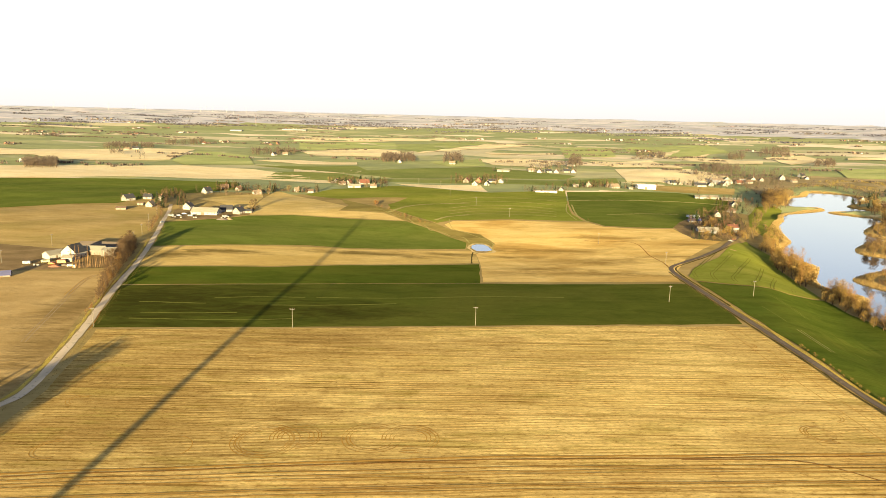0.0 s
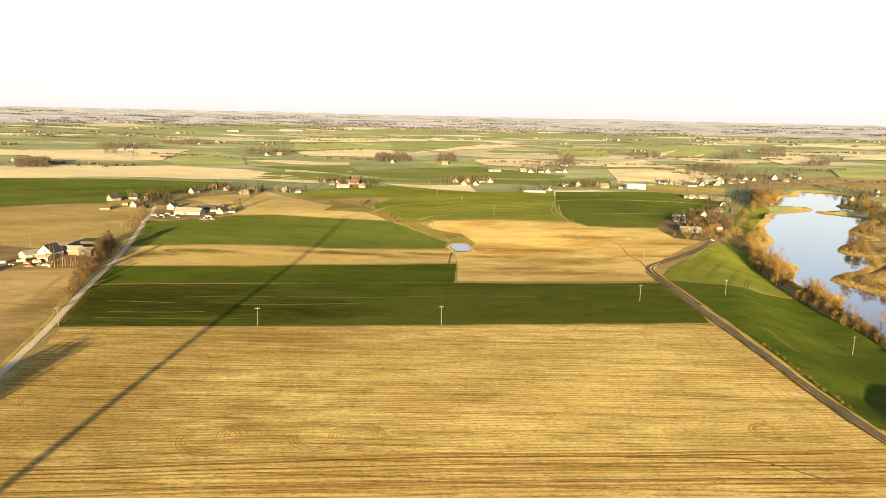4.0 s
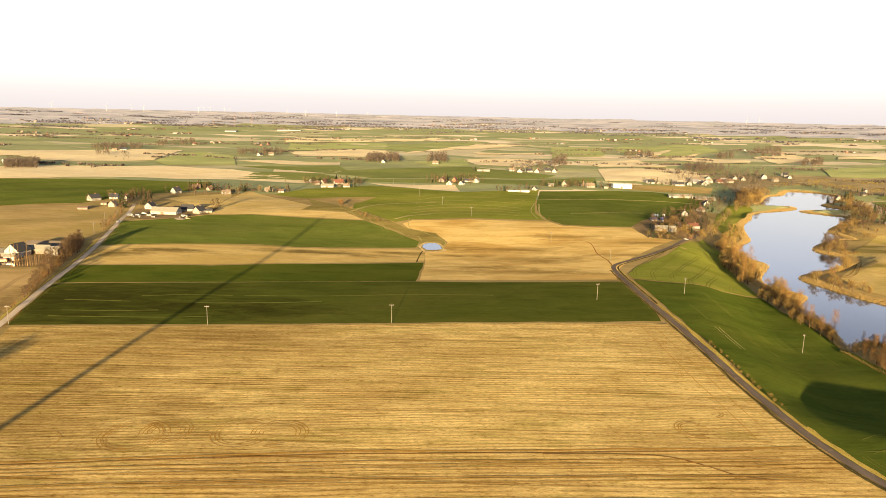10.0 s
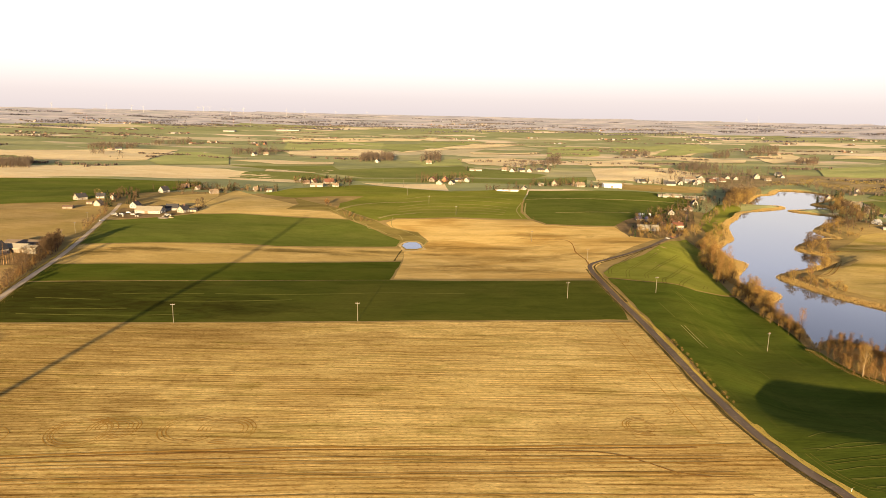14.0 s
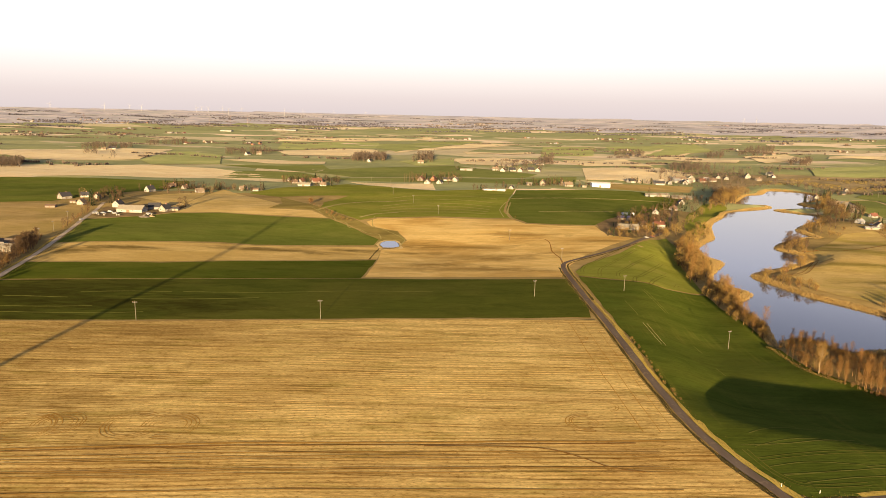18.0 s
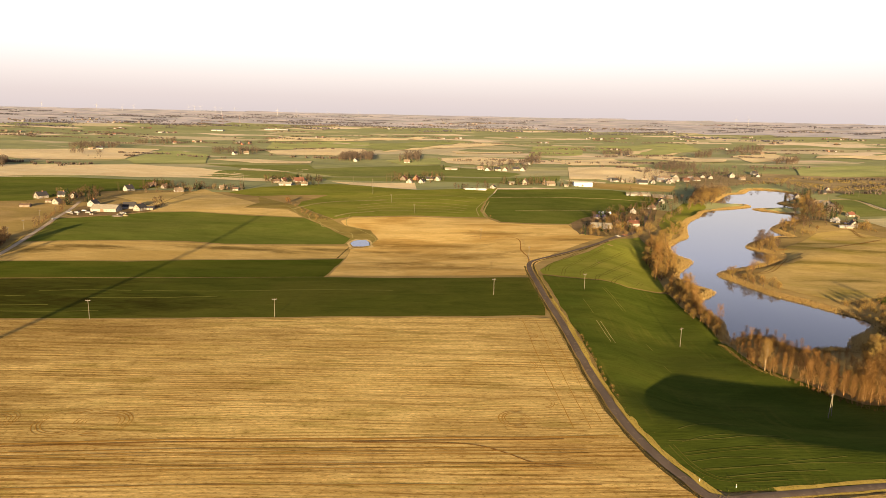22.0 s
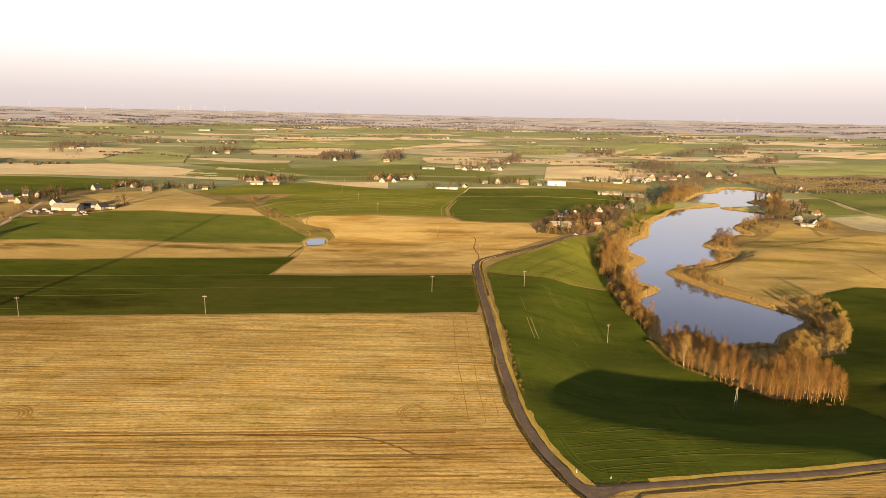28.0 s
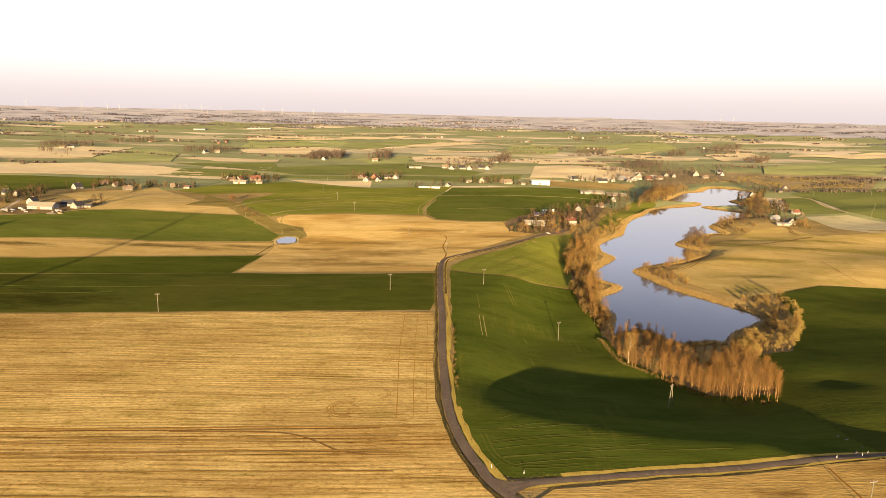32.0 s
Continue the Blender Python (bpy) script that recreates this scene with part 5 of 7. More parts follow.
def tunnel(x, y, long, wide, turn):
    """A plastic tunnel: hoops under a stretched pale sheet."""
    thing = new("polytunnel")
    bm = bmesh.new()
    rings = [[bm.verts.new((px, math.cos(math.pi * k / 10) * wide / 2, math.sin(math.pi * k / 10) * wide / 2)) for k in range(11)] for px in (-long / 2, long / 2)]
    for k in range(10):
        bm.faces.new((rings[0][k], rings[0][k + 1], rings[1][k + 1], rings[1][k]))
    bm.faces.new(rings[0])
    bm.faces.new(rings[1][::-1])
    part("cover", bm, ROOF["white"], thing)
    for i in range(5):
        bm = bmesh.new()
        px = -long / 2 + long * i / 4
        for k in range(8):
            a, b = math.pi * k / 8, math.pi * (k + 1) / 8
            tube(bm, (px, math.cos(a) * wide * 0.505, math.sin(a) * wide * 0.505), (px, math.cos(b) * wide * 0.505, math.sin(b) * wide * 0.505), 0.05, 0.05, 5)
        part("hoop", bm, STEEL, thing)
    thing.matrix_basis = pose(x, y, height(x, y), 0, 0, turn)
    tagged(thing, "pale plastic polytunnel behind the garden trees", "polytunnel")

# ---- reeds, verges, marks on the fields ----
def along(points, closed=False):
    """Places and outward sides along a line in plan, a metre apart."""
    P = list(points) + ([points[0]] if closed else [])
    for (ax, ay), (bx, by) in zip(P, P[1:]):
        d = math.hypot(bx - ax, by - ay)
        for k in range(int(d)):
            t = k / d
            yield ax + (bx - ax) * t, ay + (by - ay) * t, (by - ay) / d, -(bx - ax) / d


tagged(ribbon("bank", LAKE[::3] + LAKE[:4:3], 4.6, REED_BED, 0.05, 3.0, 2.2, 4), "matted dry reeds along the water's edge", "reed bank", kind="structure")
rng = random.Random(11)
spots = []
for x, y, sx, sy in along(LAKE, True):
    wide = 2.0 + 7.0 * max(0, 0.5 + noise.noise((x * 0.02, y * 0.02, 5.0))) + (1.0 if x > 300 and y < 560 else 0)
    for _ in range(int(wide * 6.2)):
        o = rng.uniform(-2.2, wide)
        spots.append((x + sx * o + rng.uniform(-0.8, 0.8), y + sy * o + rng.uniform(-0.8, 0.8)))
blades("reeds", spots, 1.05, 0.15, TWIG["reed"], "bright dry yellow reeds fringing the lake", 3)

spots = []
for line, half in ((LANE_EAST[7:], 3.6), (LANE_SOUTH, 3.4), (LANE_WEST[2:], 4.2)):
    for x, y, sx, sy in along(line):
        for s in (-1, 1):
            for _ in range(2):
                o = s * (half - 0.9 + rng.expovariate(1.5))
                spots.append((x + sx * o + rng.uniform(-0.6, 0.6), y + sy * o + rng.uniform(-0.6, 0.6)))
for x, y, sx, sy in along(STREAM):
    for _ in range(5):
        o = rng.gauss(0, 4)
        spots.append((x + sx * o, y + sy * o))
blades("grass_tufts", spots, 0.22, 0.16, TWIG["grass"], "dry yellow grass tufts on the lane verges", 4)


def beside(points, off):
    """The line a number of metres to the right of another, or left if minus."""
    line = glide(points, 8.0)
    out = []
    for i, p in enumerate(line):
        d = (line[min(i + 1, len(line) - 1)] - line[max(i - 1, 0)]).normalized()
        out.append((p.x + d.y * off, p.y - d.x * off))
    return out


# flat dark strips that paint the shade of the lane's ditches
tagged(ribbon("ditch", beside(LANE_EAST[9:], 2.8), 1.1, DITCH, 0.035, 3.0, 0.7, 2), "ditch along the asphalt lane, its shade painted dark", "ditch", kind="structure")
tagged(ribbon("ditch", beside(LANE_EAST[5:12], -3.2), 1.1, DITCH, 0.035, 3.0, 0.6, 2), "ditch along the asphalt lane, its shade painted dark", "ditch", kind="structure")

for line, off, wide in ((LANE_SOUTH, 2.0, 0.9), (LANE_SOUTH[2:7], -2.6, 2.0), (LANE_SOUTH[6:], -2.0, 0.9), (LANE_EAST[15:20], -3.0, 2.2), (LANE_EAST[12:16], -2.6, 1.3), (LANE_EAST[9:14], -3.4, 1.4), (LANE_WEST[3:], 3.2, 1.3)):
    tagged(ribbon("verge", beside(line, off), wide, VERGE_STRAW, 0.03, 3.0, 0.8, 2), "dry straw-coloured grass verge beside the lane", "verge", kind="structure")


def mark(points, width, material, pair=0.0):
    """Wheel marks: one line, or two side by side."""
    line = glide(points, 2.5)
    for s in ((-1, 1) if pair else (0,)):
        side = []
        for i, p in enumerate(line):
            d = (line[min(i + 1, len(line) - 1)] - line[max(i - 1, 0)]).normalized()
            sway = s * pair + 0.45 * noise.noise((p.x * 0.035, p.y * 0.035, 4.0))
            side.append((p.x + d.y * sway, p.y - d.x * sway))
        over = 0.055 if max(math.hypot(*q) for q in side) < 640 else 0.24
        tagged(ribbon("track", side, width, material, over, 3.0, width * 0.35, 1), "wheel marks pressed across a field", "track", kind="structure")


def loops(x, y, radii, start, stop):
    """Rings left by a turning tractor."""
    for r in radii:
        steps = max(6, int(abs(stop - start) / 18))
        pts = [(x + (r + 0.4 * noise.noise((r, k * 0.4, x))) * math.cos(radians(start + (stop - start) * k / steps)), y + (r + 0.4 * noise.noise((r, k * 0.4, y))) * math.sin(radians(start + (stop - start) * k / steps))) for k in range(steps + 1)]
        tagged(ribbon("track", pts, 0.27, RUT_STRAW, 0.045, 1.5, 0.25, 1), "curved wheel mark on stubble", "track", kind="structure")

# ---- the farm by the west lane ----
house(-250, 653, 10, 8.5, 4, 3.6, 82, "white", "dark", label='white gabled farmhouse with a dark roof')
house(-222, 623, 29, 13, 3.4, 4.0, -4, "white", "pale", label='long low white barn with a pale roof', name='barn', chimney=False, windows=True)
house(-193, 630, 11, 9, 3.4, 4.2, 72, "cream", "dark", label='cream gabled house with a dark roof behind the barn')
house(-209, 643, 13, 9, 3, 4.2, 12, "grey", "dark", label='dark-roofed barn beside the farmyard', name='barn', chimney=False, windows=False)
house(-185, 635, 7, 5, 2.6, 1.6, 0, "cream", "dark", label='small cream outbuilding beside the farm', name='barn', chimney=False, windows=False)
house(-334, 706, 13, 10, 3.8, 4.4, 62, "cream", "dark")
house(-291, 661, 8.5, 7.5, 3.2, 3.8, 86, "cream", "tan")
house(-305, 671, 7, 4, 2.5, 1, 0, "cream", "brown", label='small cream shed by the lane', name='barn', chimney=False, windows=False)
house(-310, 640, 11, 5, 2.4, 1.3, 5, "tan", "brown", label='low brown field shed', name='barn', chimney=False, windows=False)
house(-320, 722, 10, 8, 3, 3.5, 10, "white", "dark")
house(-300, 709, 6, 7, 3.2, 3.4, 88, "cream", "brown")
house(-280, 792, 12, 8.5, 3.6, 5, 68, "white", "dark")
house(-221, 795, 11, 8, 2, 4, 40, "tan", "tan")
house(-255, 838, 10, 8, 2, 4, 60, "tan", "brown")
house(-279, 855, 11, 9, 2.4, 4, 20, "tan", "brown")
house(-181, 837, 10, 8, 2.6, 4.2, 38, "cream", "tan")
house(-165, 836, 9, 6, 2.6, 2, 5, "white", "brown", label='low white outbuilding beside the house', name='barn', chimney=False, windows=False)
house(-248, 441, 10, 12, 4, 4.8, 76, "white", "dark", label='cream gabled barn with a dark roof', name='barn', chimney=False, windows=True)
house(-260, 438, 11, 8, 2.8, 2.2, 62, "white", "pale", label='low pale barn with a grey sheet roof', name='barn', chimney=False, windows=False)
house(-241, 452, 18, 9, 3, 2.4, 0, "tan", "pale", label='low tan barn with a pale rounded roof', name='barn', chimney=False, windows=False)
house(-227, 448, 9, 8, 4, 1.4, 0, "cream", "pale", label='cream store with a pale flat roof', name='barn', chimney=False, windows=False)
house(-245, 471, 28, 10, 2.6, 1.6, 0, "grey", "tan", label='long grey cattle shed', name='barn', chimney=False, windows=False)
house(-260, 385, 8, 6, 1.2, 2, 25, "tan", "blue", label='low shed under a dark blue roof', name='barn', chimney=False, windows=False)
house(-245, 429, 7, 5, 2.6, 1.4, 0, "white", "pale", label='white garage with a pale roof', name='barn', chimney=False, windows=False)

# ---- the hamlet by the lake ----
house(247, 606, 22, 9, 2.8, 2.6, -4, "grey", "pale", label='long grey shed with a pale roof', name='barn', chimney=False, windows=False)
house(290, 652, 12, 10, 5.6, 2.8, 8, "white", "red", label='two-storey white house with a red roof')
house(270, 640, 9, 7, 3, 3, 30, "cream", "brown")
house(262, 678, 14, 8, 2.8, 2.0, -4, "grey", "blue", label='low grey shed with a blue-grey roof', name='barn', chimney=False, windows=False)
house(296, 690, 10, 7, 2.4, 2.6, 4, "brick", "red")
house(321, 764, 9, 8, 3.2, 4, 75, "white", "dark")
house(383, 943, 26, 13, 2.8, 2.6, -6, "white", "pale", label='long white hall with a pale sheet roof', name='barn', chimney=False, windows=False)
house(364, 934, 14, 9, 3, 2, -6, "grey", "pale", label='grey store with a pale sheet roof', name='barn', chimney=False, windows=False)
house(409, 933, 32, 11, 2.4, 2.8, -6, "tan", "pale", label='long brick hall with a pale roof', name='barn', chimney=False, windows=False)
house(392, 883, 10, 8, 3.2, 4.4, 80, "white", "dark")
house(357, 810, 10, 7, 2.8, 3, 20, "tan", "brown")
house(383, 1103, 15, 9, 3.2, 4.4, 18, "white", "dark")
house(396, 1100, 8, 7, 2.6, 3, 70, "cream", "dark")
house(426, 1090, 18, 10, 3, 4, 6, "white", "dark")
house(436, 1114, 16, 10, 3.2, 4.2, 8, "white", "pale")
house(449, 1108, 12, 9, 3.2, 4.2, 80, "white", "dark")
house(478, 1160, 14, 10, 3.4, 4.2, 15, "white", "grey")
house(481, 1126, 12, 9, 3.4, 4.2, 70, "white", "red")
house(515, 1196, 16, 10, 3.6, 4.2, 5, "white", "pale")
house(531, 1238, 14, 10, 3.4, 4.4, 75, "white", "dark")
house(551, 1218, 13, 9, 3.4, 4.2, 12, "white", "grey")
house(492, 1214, 13, 9, 3.4, 4.2, 70, "white", "dark")
house(496, 1198, 26, 15, 4.5, 4, 8, "white", "tan", label='broad white hall with a tan roof', name='barn', chimney=False, windows=False)
house(501, 1169, 9, 11, 5, 3, 85, "grey", "dark")
house(536, 1197, 15, 10, 3.2, 4.6, 15, "cream", "red")
house(559, 1210, 15, 9, 3.2, 4.2, 10, "white", "brown")
house(588, 1255, 12, 9, 3.2, 4, 70, "white", "dark")
house(598, 1243, 12, 9, 3.2, 4.5, 75, "white", "dark")
house(648, 1268, 15, 11, 5.5, 6.5, 78, "white", "tan")
house(650, 1226, 12, 8, 3, 3, 10, "cream", "tan")
house(719, 1330, 14, 10, 4, 5, 20, "grey", "dark")
house(709, 1292, 12, 8, 3, 4, 75, "grey", "dark")
house(312, 1014, 32, 16, 6.2, 1.6, 0, "pale_blue", "white", label='long white sheet-clad barn', name='barn', chimney=False, windows=False)
house(222, 1002, 13, 11, 4, 5.4, 72, "cream", "tan")
house(201, 995, 10, 8, 3, 2, 0, "cream", "pale", label='small cream outbuilding beside the house', name='barn', chimney=False, windows=False)
house(260, 997, 15, 10, 3.2, 4.4, 12, "cream", "tan")
house(253, 1011, 9, 8, 3.2, 4, 75, "tan", "tan")
house(283, 992, 7, 5, 2.4, 1.4, 0, "cream", "pale", label='small pale shed by the barn', name='barn', chimney=False, windows=False)
house(143, 906, 34, 7, 1.4, 1, -1, "grey", "white", label='long low pale glasshouse', name='barn', chimney=False, windows=False)
house(169, 934, 8, 7, 3, 3, 70, "white", "dark")
house(49, 972, 11, 9, 3, 4.4, 80, "white", "tan")
house(38, 1012, 12, 10, 3.4, 5, 75, "tan", "red")
house(57, 1013, 10, 9, 3.4, 5, 75, "brick", "red")
house(67, 974, 11, 8, 3, 4, 70, "white", "dark")
house(78, 1015, 14, 8, 3, 3, 5, "white", "dark")
house(90, 1007, 11, 9, 3.6, 4, 75, "white", "pale")
house(-119, 912, 20, 9, 3, 2.6, -4, "white", "pale", label='long white barn with a pale roof', name='barn', chimney=False, windows=False)
house(-112, 963, 16, 11, 3, 5, 25, "tan", "red")
house(-133, 957, 11, 8, 3, 4.4, 70, "cream", "red")
house(-154, 977, 9, 7, 3, 3.2, 70, "white", "dark")
house(-94, 915, 10, 7, 2.8, 3, 10, "white", "tan")
house(-141, 947, 11, 8, 3, 3, 10, "tan", "brown")
house(535, 693, 10, 8, 3.6, 4, 76, "white", "tan", label='white gabled cottage by the lake fields')
house(597, 801, 10, 7, 3, 3.2, 12, "white", "red")
house(530, 718, 9, 7, 2.8, 3, 15, "white", "grey")
house(520, 681, 16, 4, 2.4, 1, -4, "cream", "grey", label='low cream garden shed', name='barn', chimney=False, windows=False)
house(719, 1069, 11, 8, 4, 5, 75, "white", "tan")
house(690, 1030, 10, 8, 3, 4, 20, "tan", "dark")
house(626, 984, 9, 8, 4, 4.5, 80, "white", "tan")
house(21, 1386, 14, 10, 3, 4.6, 5, "white", "tan")
house(-88, 1402, 11, 9, 3.4, 4.4, 78, "white", "dark")
house(-767, 1225, 13, 10, 3.4, 4.4, 70, "white", "tan")
house(-749, 1640, 18, 11, 3.4, 5, 15, "white", "dark")
house(-762, 1625, 14, 8, 3, 3, 0, "cream", "tan")
house(-388, 1547, 14, 10, 3.4, 5, 70, "white", "dark")
house(-368, 1571, 14, 10, 3.4, 4, 10, "cream", "tan")
house(112, 1218, 26, 9, 2.8, 2, -3, "grey", "pale", label='long low grey glasshouse between fields', name='barn', chimney=False, windows=False)
house(273, 1418, 20, 9, 3, 2, 0, "white", "pale", label='white shed with a pale roof', name='barn', chimney=False, windows=False)
house(167, 1242, 14, 10, 3.2, 4.4, 5, "white", "tan")
house(180, 1224, 14, 10, 3.2, 4.4, 70, "white", "brown")
house(198, 1243, 14, 10, 3.2, 4.4, 15, "white", "dark")
house(213, 1238, 14, 10, 3.2, 4.4, 75, "white", "red")
house(235, 1259, 14, 10, 3.2, 4.4, 10, "cream", "dark")
house(248, 1253, 14, 10, 3.2, 4.4, 70, "white", "brown")
house(582, 1875, 14, 10, 3.2, 4.4, 10, "white", "dark")
house(583, 1828, 14, 10, 3.2, 4.4, 75, "tan", "tan")
house(591, 1808, 14, 10, 3.2, 4.4, 15, "cream", "dark")
house(1072, 2057, 14, 10, 3.2, 4.4, 10, "tan", "tan")
house(1027, 2018, 14, 10, 3.2, 4.4, 75, "tan", "red")
house(971, 1680, 14, 10, 3.2, 4.4, 10, "white", "red")
house(-696, 3171, 130, 26, 4, 2, -3, "grey", "grey", label='long white glasshouse far across the fields', name='barn', chimney=False, windows=False)
house(-919, 3010, 60, 30, 5, 3, -3, "white", "grey", label='long pale hall far across the fields', name='barn', chimney=False, windows=False)

# ---- parked vehicles and farm gear ----
vehicle(-266, 418, 4.6, 1.9, 1.9, 10, (0.22, 0.215, 0.205), 'white delivery van parked in the yard', 'van', True)
vehicle(-257, 423, 5.0, 2.0, 1.9, 25, (0.33, 0.31, 0.14), 'olive farm truck in the yard', 'truck', True)
vehicle(-250, 418, 4.2, 1.8, 1.5, 0, (0.55, 0.17, 0.05), 'orange-red car parked in the yard')
vehicle(-246, 422, 5.0, 2.2, 2.2, 20, (0.62, 0.22, 0.05), 'orange farm machine in the yard', 'tractor', True)
vehicle(-235, 413, 4.6, 1.9, 1.6, 30, (0.55, 0.48, 0.36), 'beige car parked beside the poplars')
vehicle(-249, 607, 5.0, 2.1, 2.0, 40, (0.22, 0.215, 0.205), 'white truck by the lane', 'truck', True)
vehicle(-242, 608, 4.6, 1.9, 1.6, 10, (0.1, 0.1, 0.12), 'dark car in the farmyard')
vehicle(-241, 619, 4.4, 1.8, 1.5, 0, (0.5, 0.48, 0.45), 'silver car in the farmyard')
vehicle(-231, 607, 4.4, 1.8, 1.6, 0, (0.22, 0.215, 0.205), 'white van in the farmyard', 'van', True)
vehicle(-199, 607, 4.8, 2.0, 1.8, -10, (0.22, 0.215, 0.205), 'white truck behind the barn', 'truck', True)
vehicle(-242, 571, 4.4, 1.8, 1.5, 60, (0.22, 0.215, 0.205), 'white car on the lane')
vehicle(528, 709, 4.6, 1.9, 1.6, 0, (0.22, 0.215, 0.205), 'white car beside the cottage')
vehicle(537, 709, 4.6, 1.9, 1.6, 20, (0.55, 0.6, 0.68), 'pale blue car beside the cottage')
bale(-246, 604, 0)
bale(-243, 601, 37)
bale(-236, 598, 74)
bale(-225, 599, 111)
bale(-223, 599, 148)
bale(-200, 600, 5)
bale(-198, 603, 42)
bale(-196, 607, 79)
bale(-259, 414, 116)
bale(-256, 413, 153)
bale(-231, 410, 10)
heap(-198, 595, 6, 1.6, WALL["tan"], "low mound of reddish rubble by the barn")
heap(-193, 598, 4, 1.2, DIRT, "mound of sandy earth by the barn")
heap(-245, 412, 4, 1.3, WALL["brick"], "mound of rusty scrap in the farmyard")
heap(-241, 416, 3, 1.2, WALL["tan"], "mound of firewood in the farmyard")
heap(266, 594, 4, 1.0, WALL["brick"], "mound of reddish rubble by the lane")
heap(254, 572, 3, 1.2, WALL["white"], "mound of pale rubble by the lane")
heap(293.7, 192.5, 0.75, 0.3, WALL["white"], "low mound of pale rubble in the field")
heap(292.6, 195.6, 0.5, 0.18, WALL["white"], "small scatter of pale rubble in the field")
heap(295, 186.4, 0.45, 0.3, WALL["white"], "small mound of pale rubble by the lane")
heap(288, 178.5, 1.2, 0.6, WALL["tan"], "small mound of brown brushwood by the lane")
road_post(174, 165)
road_post(183, 162)
road_post(279, 174)
road_post(291, 178)
road_post(288, 176)
tunnel(280, 730, 13, 6, 0)

# ---- power poles ----
poles([(-69, 301), (18, 310)], 9.4, 5)
poles([(130, 362), (185, 378)], 9.4, 20)
poles([(218, 306)], 9.4, 30)
poles([(248, 229)], 9.4, 40, True)
poles([(-160, 295), (163, 468), (132, 544), (70, 670), (40, 751), (11, 823)], 9, 10)
poles([(-252, 567), (-237, 520), (-263, 610), (-282, 474), (-229, 488), (-283, 419)], 8.5, 60)
poles([(597, 862), (622, 895), (599, 830), (730, 1003), (780, 1012), (811, 991), (709, 824), (674, 775)], 9, 70)
poles([(271, 146)], 9, 10)
poles([(-33, 965), (-1, 928), (-187, 944)], 9, 70)

# ---- trees round the lake ----
grove([(257, 506), (279, 544), (283, 511), (269, 460), (247, 438)], ['willow', 'willow', 'alder'], 4.5, 0.9, 1.2, "lakeside trees", 1)
grove([(245, 413), (263, 427), (264, 403), (249, 367), (252, 335), (244, 321), (240, 346)], ['willow', 'willow', 'alder'], 4.2, 0.75, 1.05, "lakeside trees", 2)
grove([(288, 584), (314, 631), (342, 673), (308, 582), (283, 540), (279, 567)], ['willow', 'willow', 'sallow'], 5, 0.7, 1.05, "lakeside trees", 3)
grove([(242, 308), (240, 273), (250, 256), (264, 238), (276, 244), (279, 262), (268, 287), (262, 306), (255, 314)], ['alder', 'alder', 'alder', 'thorn'], 2.8, 0.49, 0.72, "lakeside trees", 5)
grove([(246, 323), (255, 314), (264, 306), (272, 287), (277, 265), (290, 275), (290, 293), (277, 304), (271, 327), (259, 339)], ['willow', 'alder'], 4, 0.45, 0.6, "lakeside trees", 6)
grove([(263, 237), (271, 232), (281, 228), (289, 228), (295, 240), (296, 256), (291, 270), (277, 264)], ['alder'], 2.7, 0.82, 1.04, "lakeside trees", 7)
row([(251, 259), (258, 249), (266, 238)], ['alder'], 2.4, 0.6, 0.8, "lakeside trees", 1.0, 208)
row([(243, 290), (246, 267), (257, 248), (268, 234), (280, 229), (290, 228)], ['thorn', 'shrub'], 2.4, 0.28, 0.5, "lakeside trees", 0.8, 207)
grove([(293, 281), (305, 278), (322, 310), (315, 317)], ['sallow', 'willow', 'thorn'], 3.0, 0.6, 0.95, "lakeside trees", 8)
grove([(317, 298), (329, 297), (349, 324), (366, 357), (367, 371), (352, 358), (332, 331)], ['sallow', 'shrub', 'thorn', 'willow'], 4.2, 0.4, 0.68, "lakeside trees", 9)
grove([(308, 283), (327, 287), (350, 331), (341, 347), (321, 312)], ['sallow', 'shrub', 'sallow', 'thorn'], 2.7, 0.36, 0.56, "lakeside trees", 23)
grove([(340, 352), (352, 350), (367, 371), (370, 389), (345, 387), (349, 368)], ['sallow', 'willow', 'shrub'], 3.4, 0.4, 0.6, "lakeside trees", 24)
row([(342, 388), (357, 389), (369, 393), (372, 381), (368, 364), (350, 329), (330, 299)], ['sallow', 'sallow', 'willow'], 5, 0.5, 0.72, "lakeside trees", 1.5, 10)
row([(243, 271), (244, 273)], ['birch'], 1, 0.95, 1.0, "lakeside trees", 0.1, 11)
grove([(368, 565), (376, 532), (412, 602), (406, 643)], ['willow', 'lime'], 5.5, 0.7, 0.95, "lakeside trees", 12)
grove([(441, 673), (458, 630), (486, 672), (480, 724)], ['shrub', 'willow', 'lime'], 7, 0.5, 0.75, "lakeside trees", 13)
grove([(522, 773), (517, 723), (573, 811), (596, 891), (542, 835)], ['lime', 'willow'], 7, 0.9, 1.25, "lakeside trees", 14)
grove([(531, 729), (595, 812), (615, 866), (577, 828)], ['lime', 'lime', 'spruce'], 7, 0.9, 1.2, "lakeside trees", 15)
grove([(529, 676), (542, 661), (563, 717)], ['shrub', 'willow'], 5, 0.7, 1, "lakeside trees", 16)
row([(307, 468), (312, 455), (318, 440), (326, 424)], ['sallow', 'willow', 'thorn'], 2.6, 0.55, 0.95, "lakeside trees", 2.5, 17)
row([(322, 474), (329, 476), (350, 500), (373, 530)], ['thorn', 'sallow', 'willow'], 4, 0.6, 1.0, "lakeside trees", 3, 18)
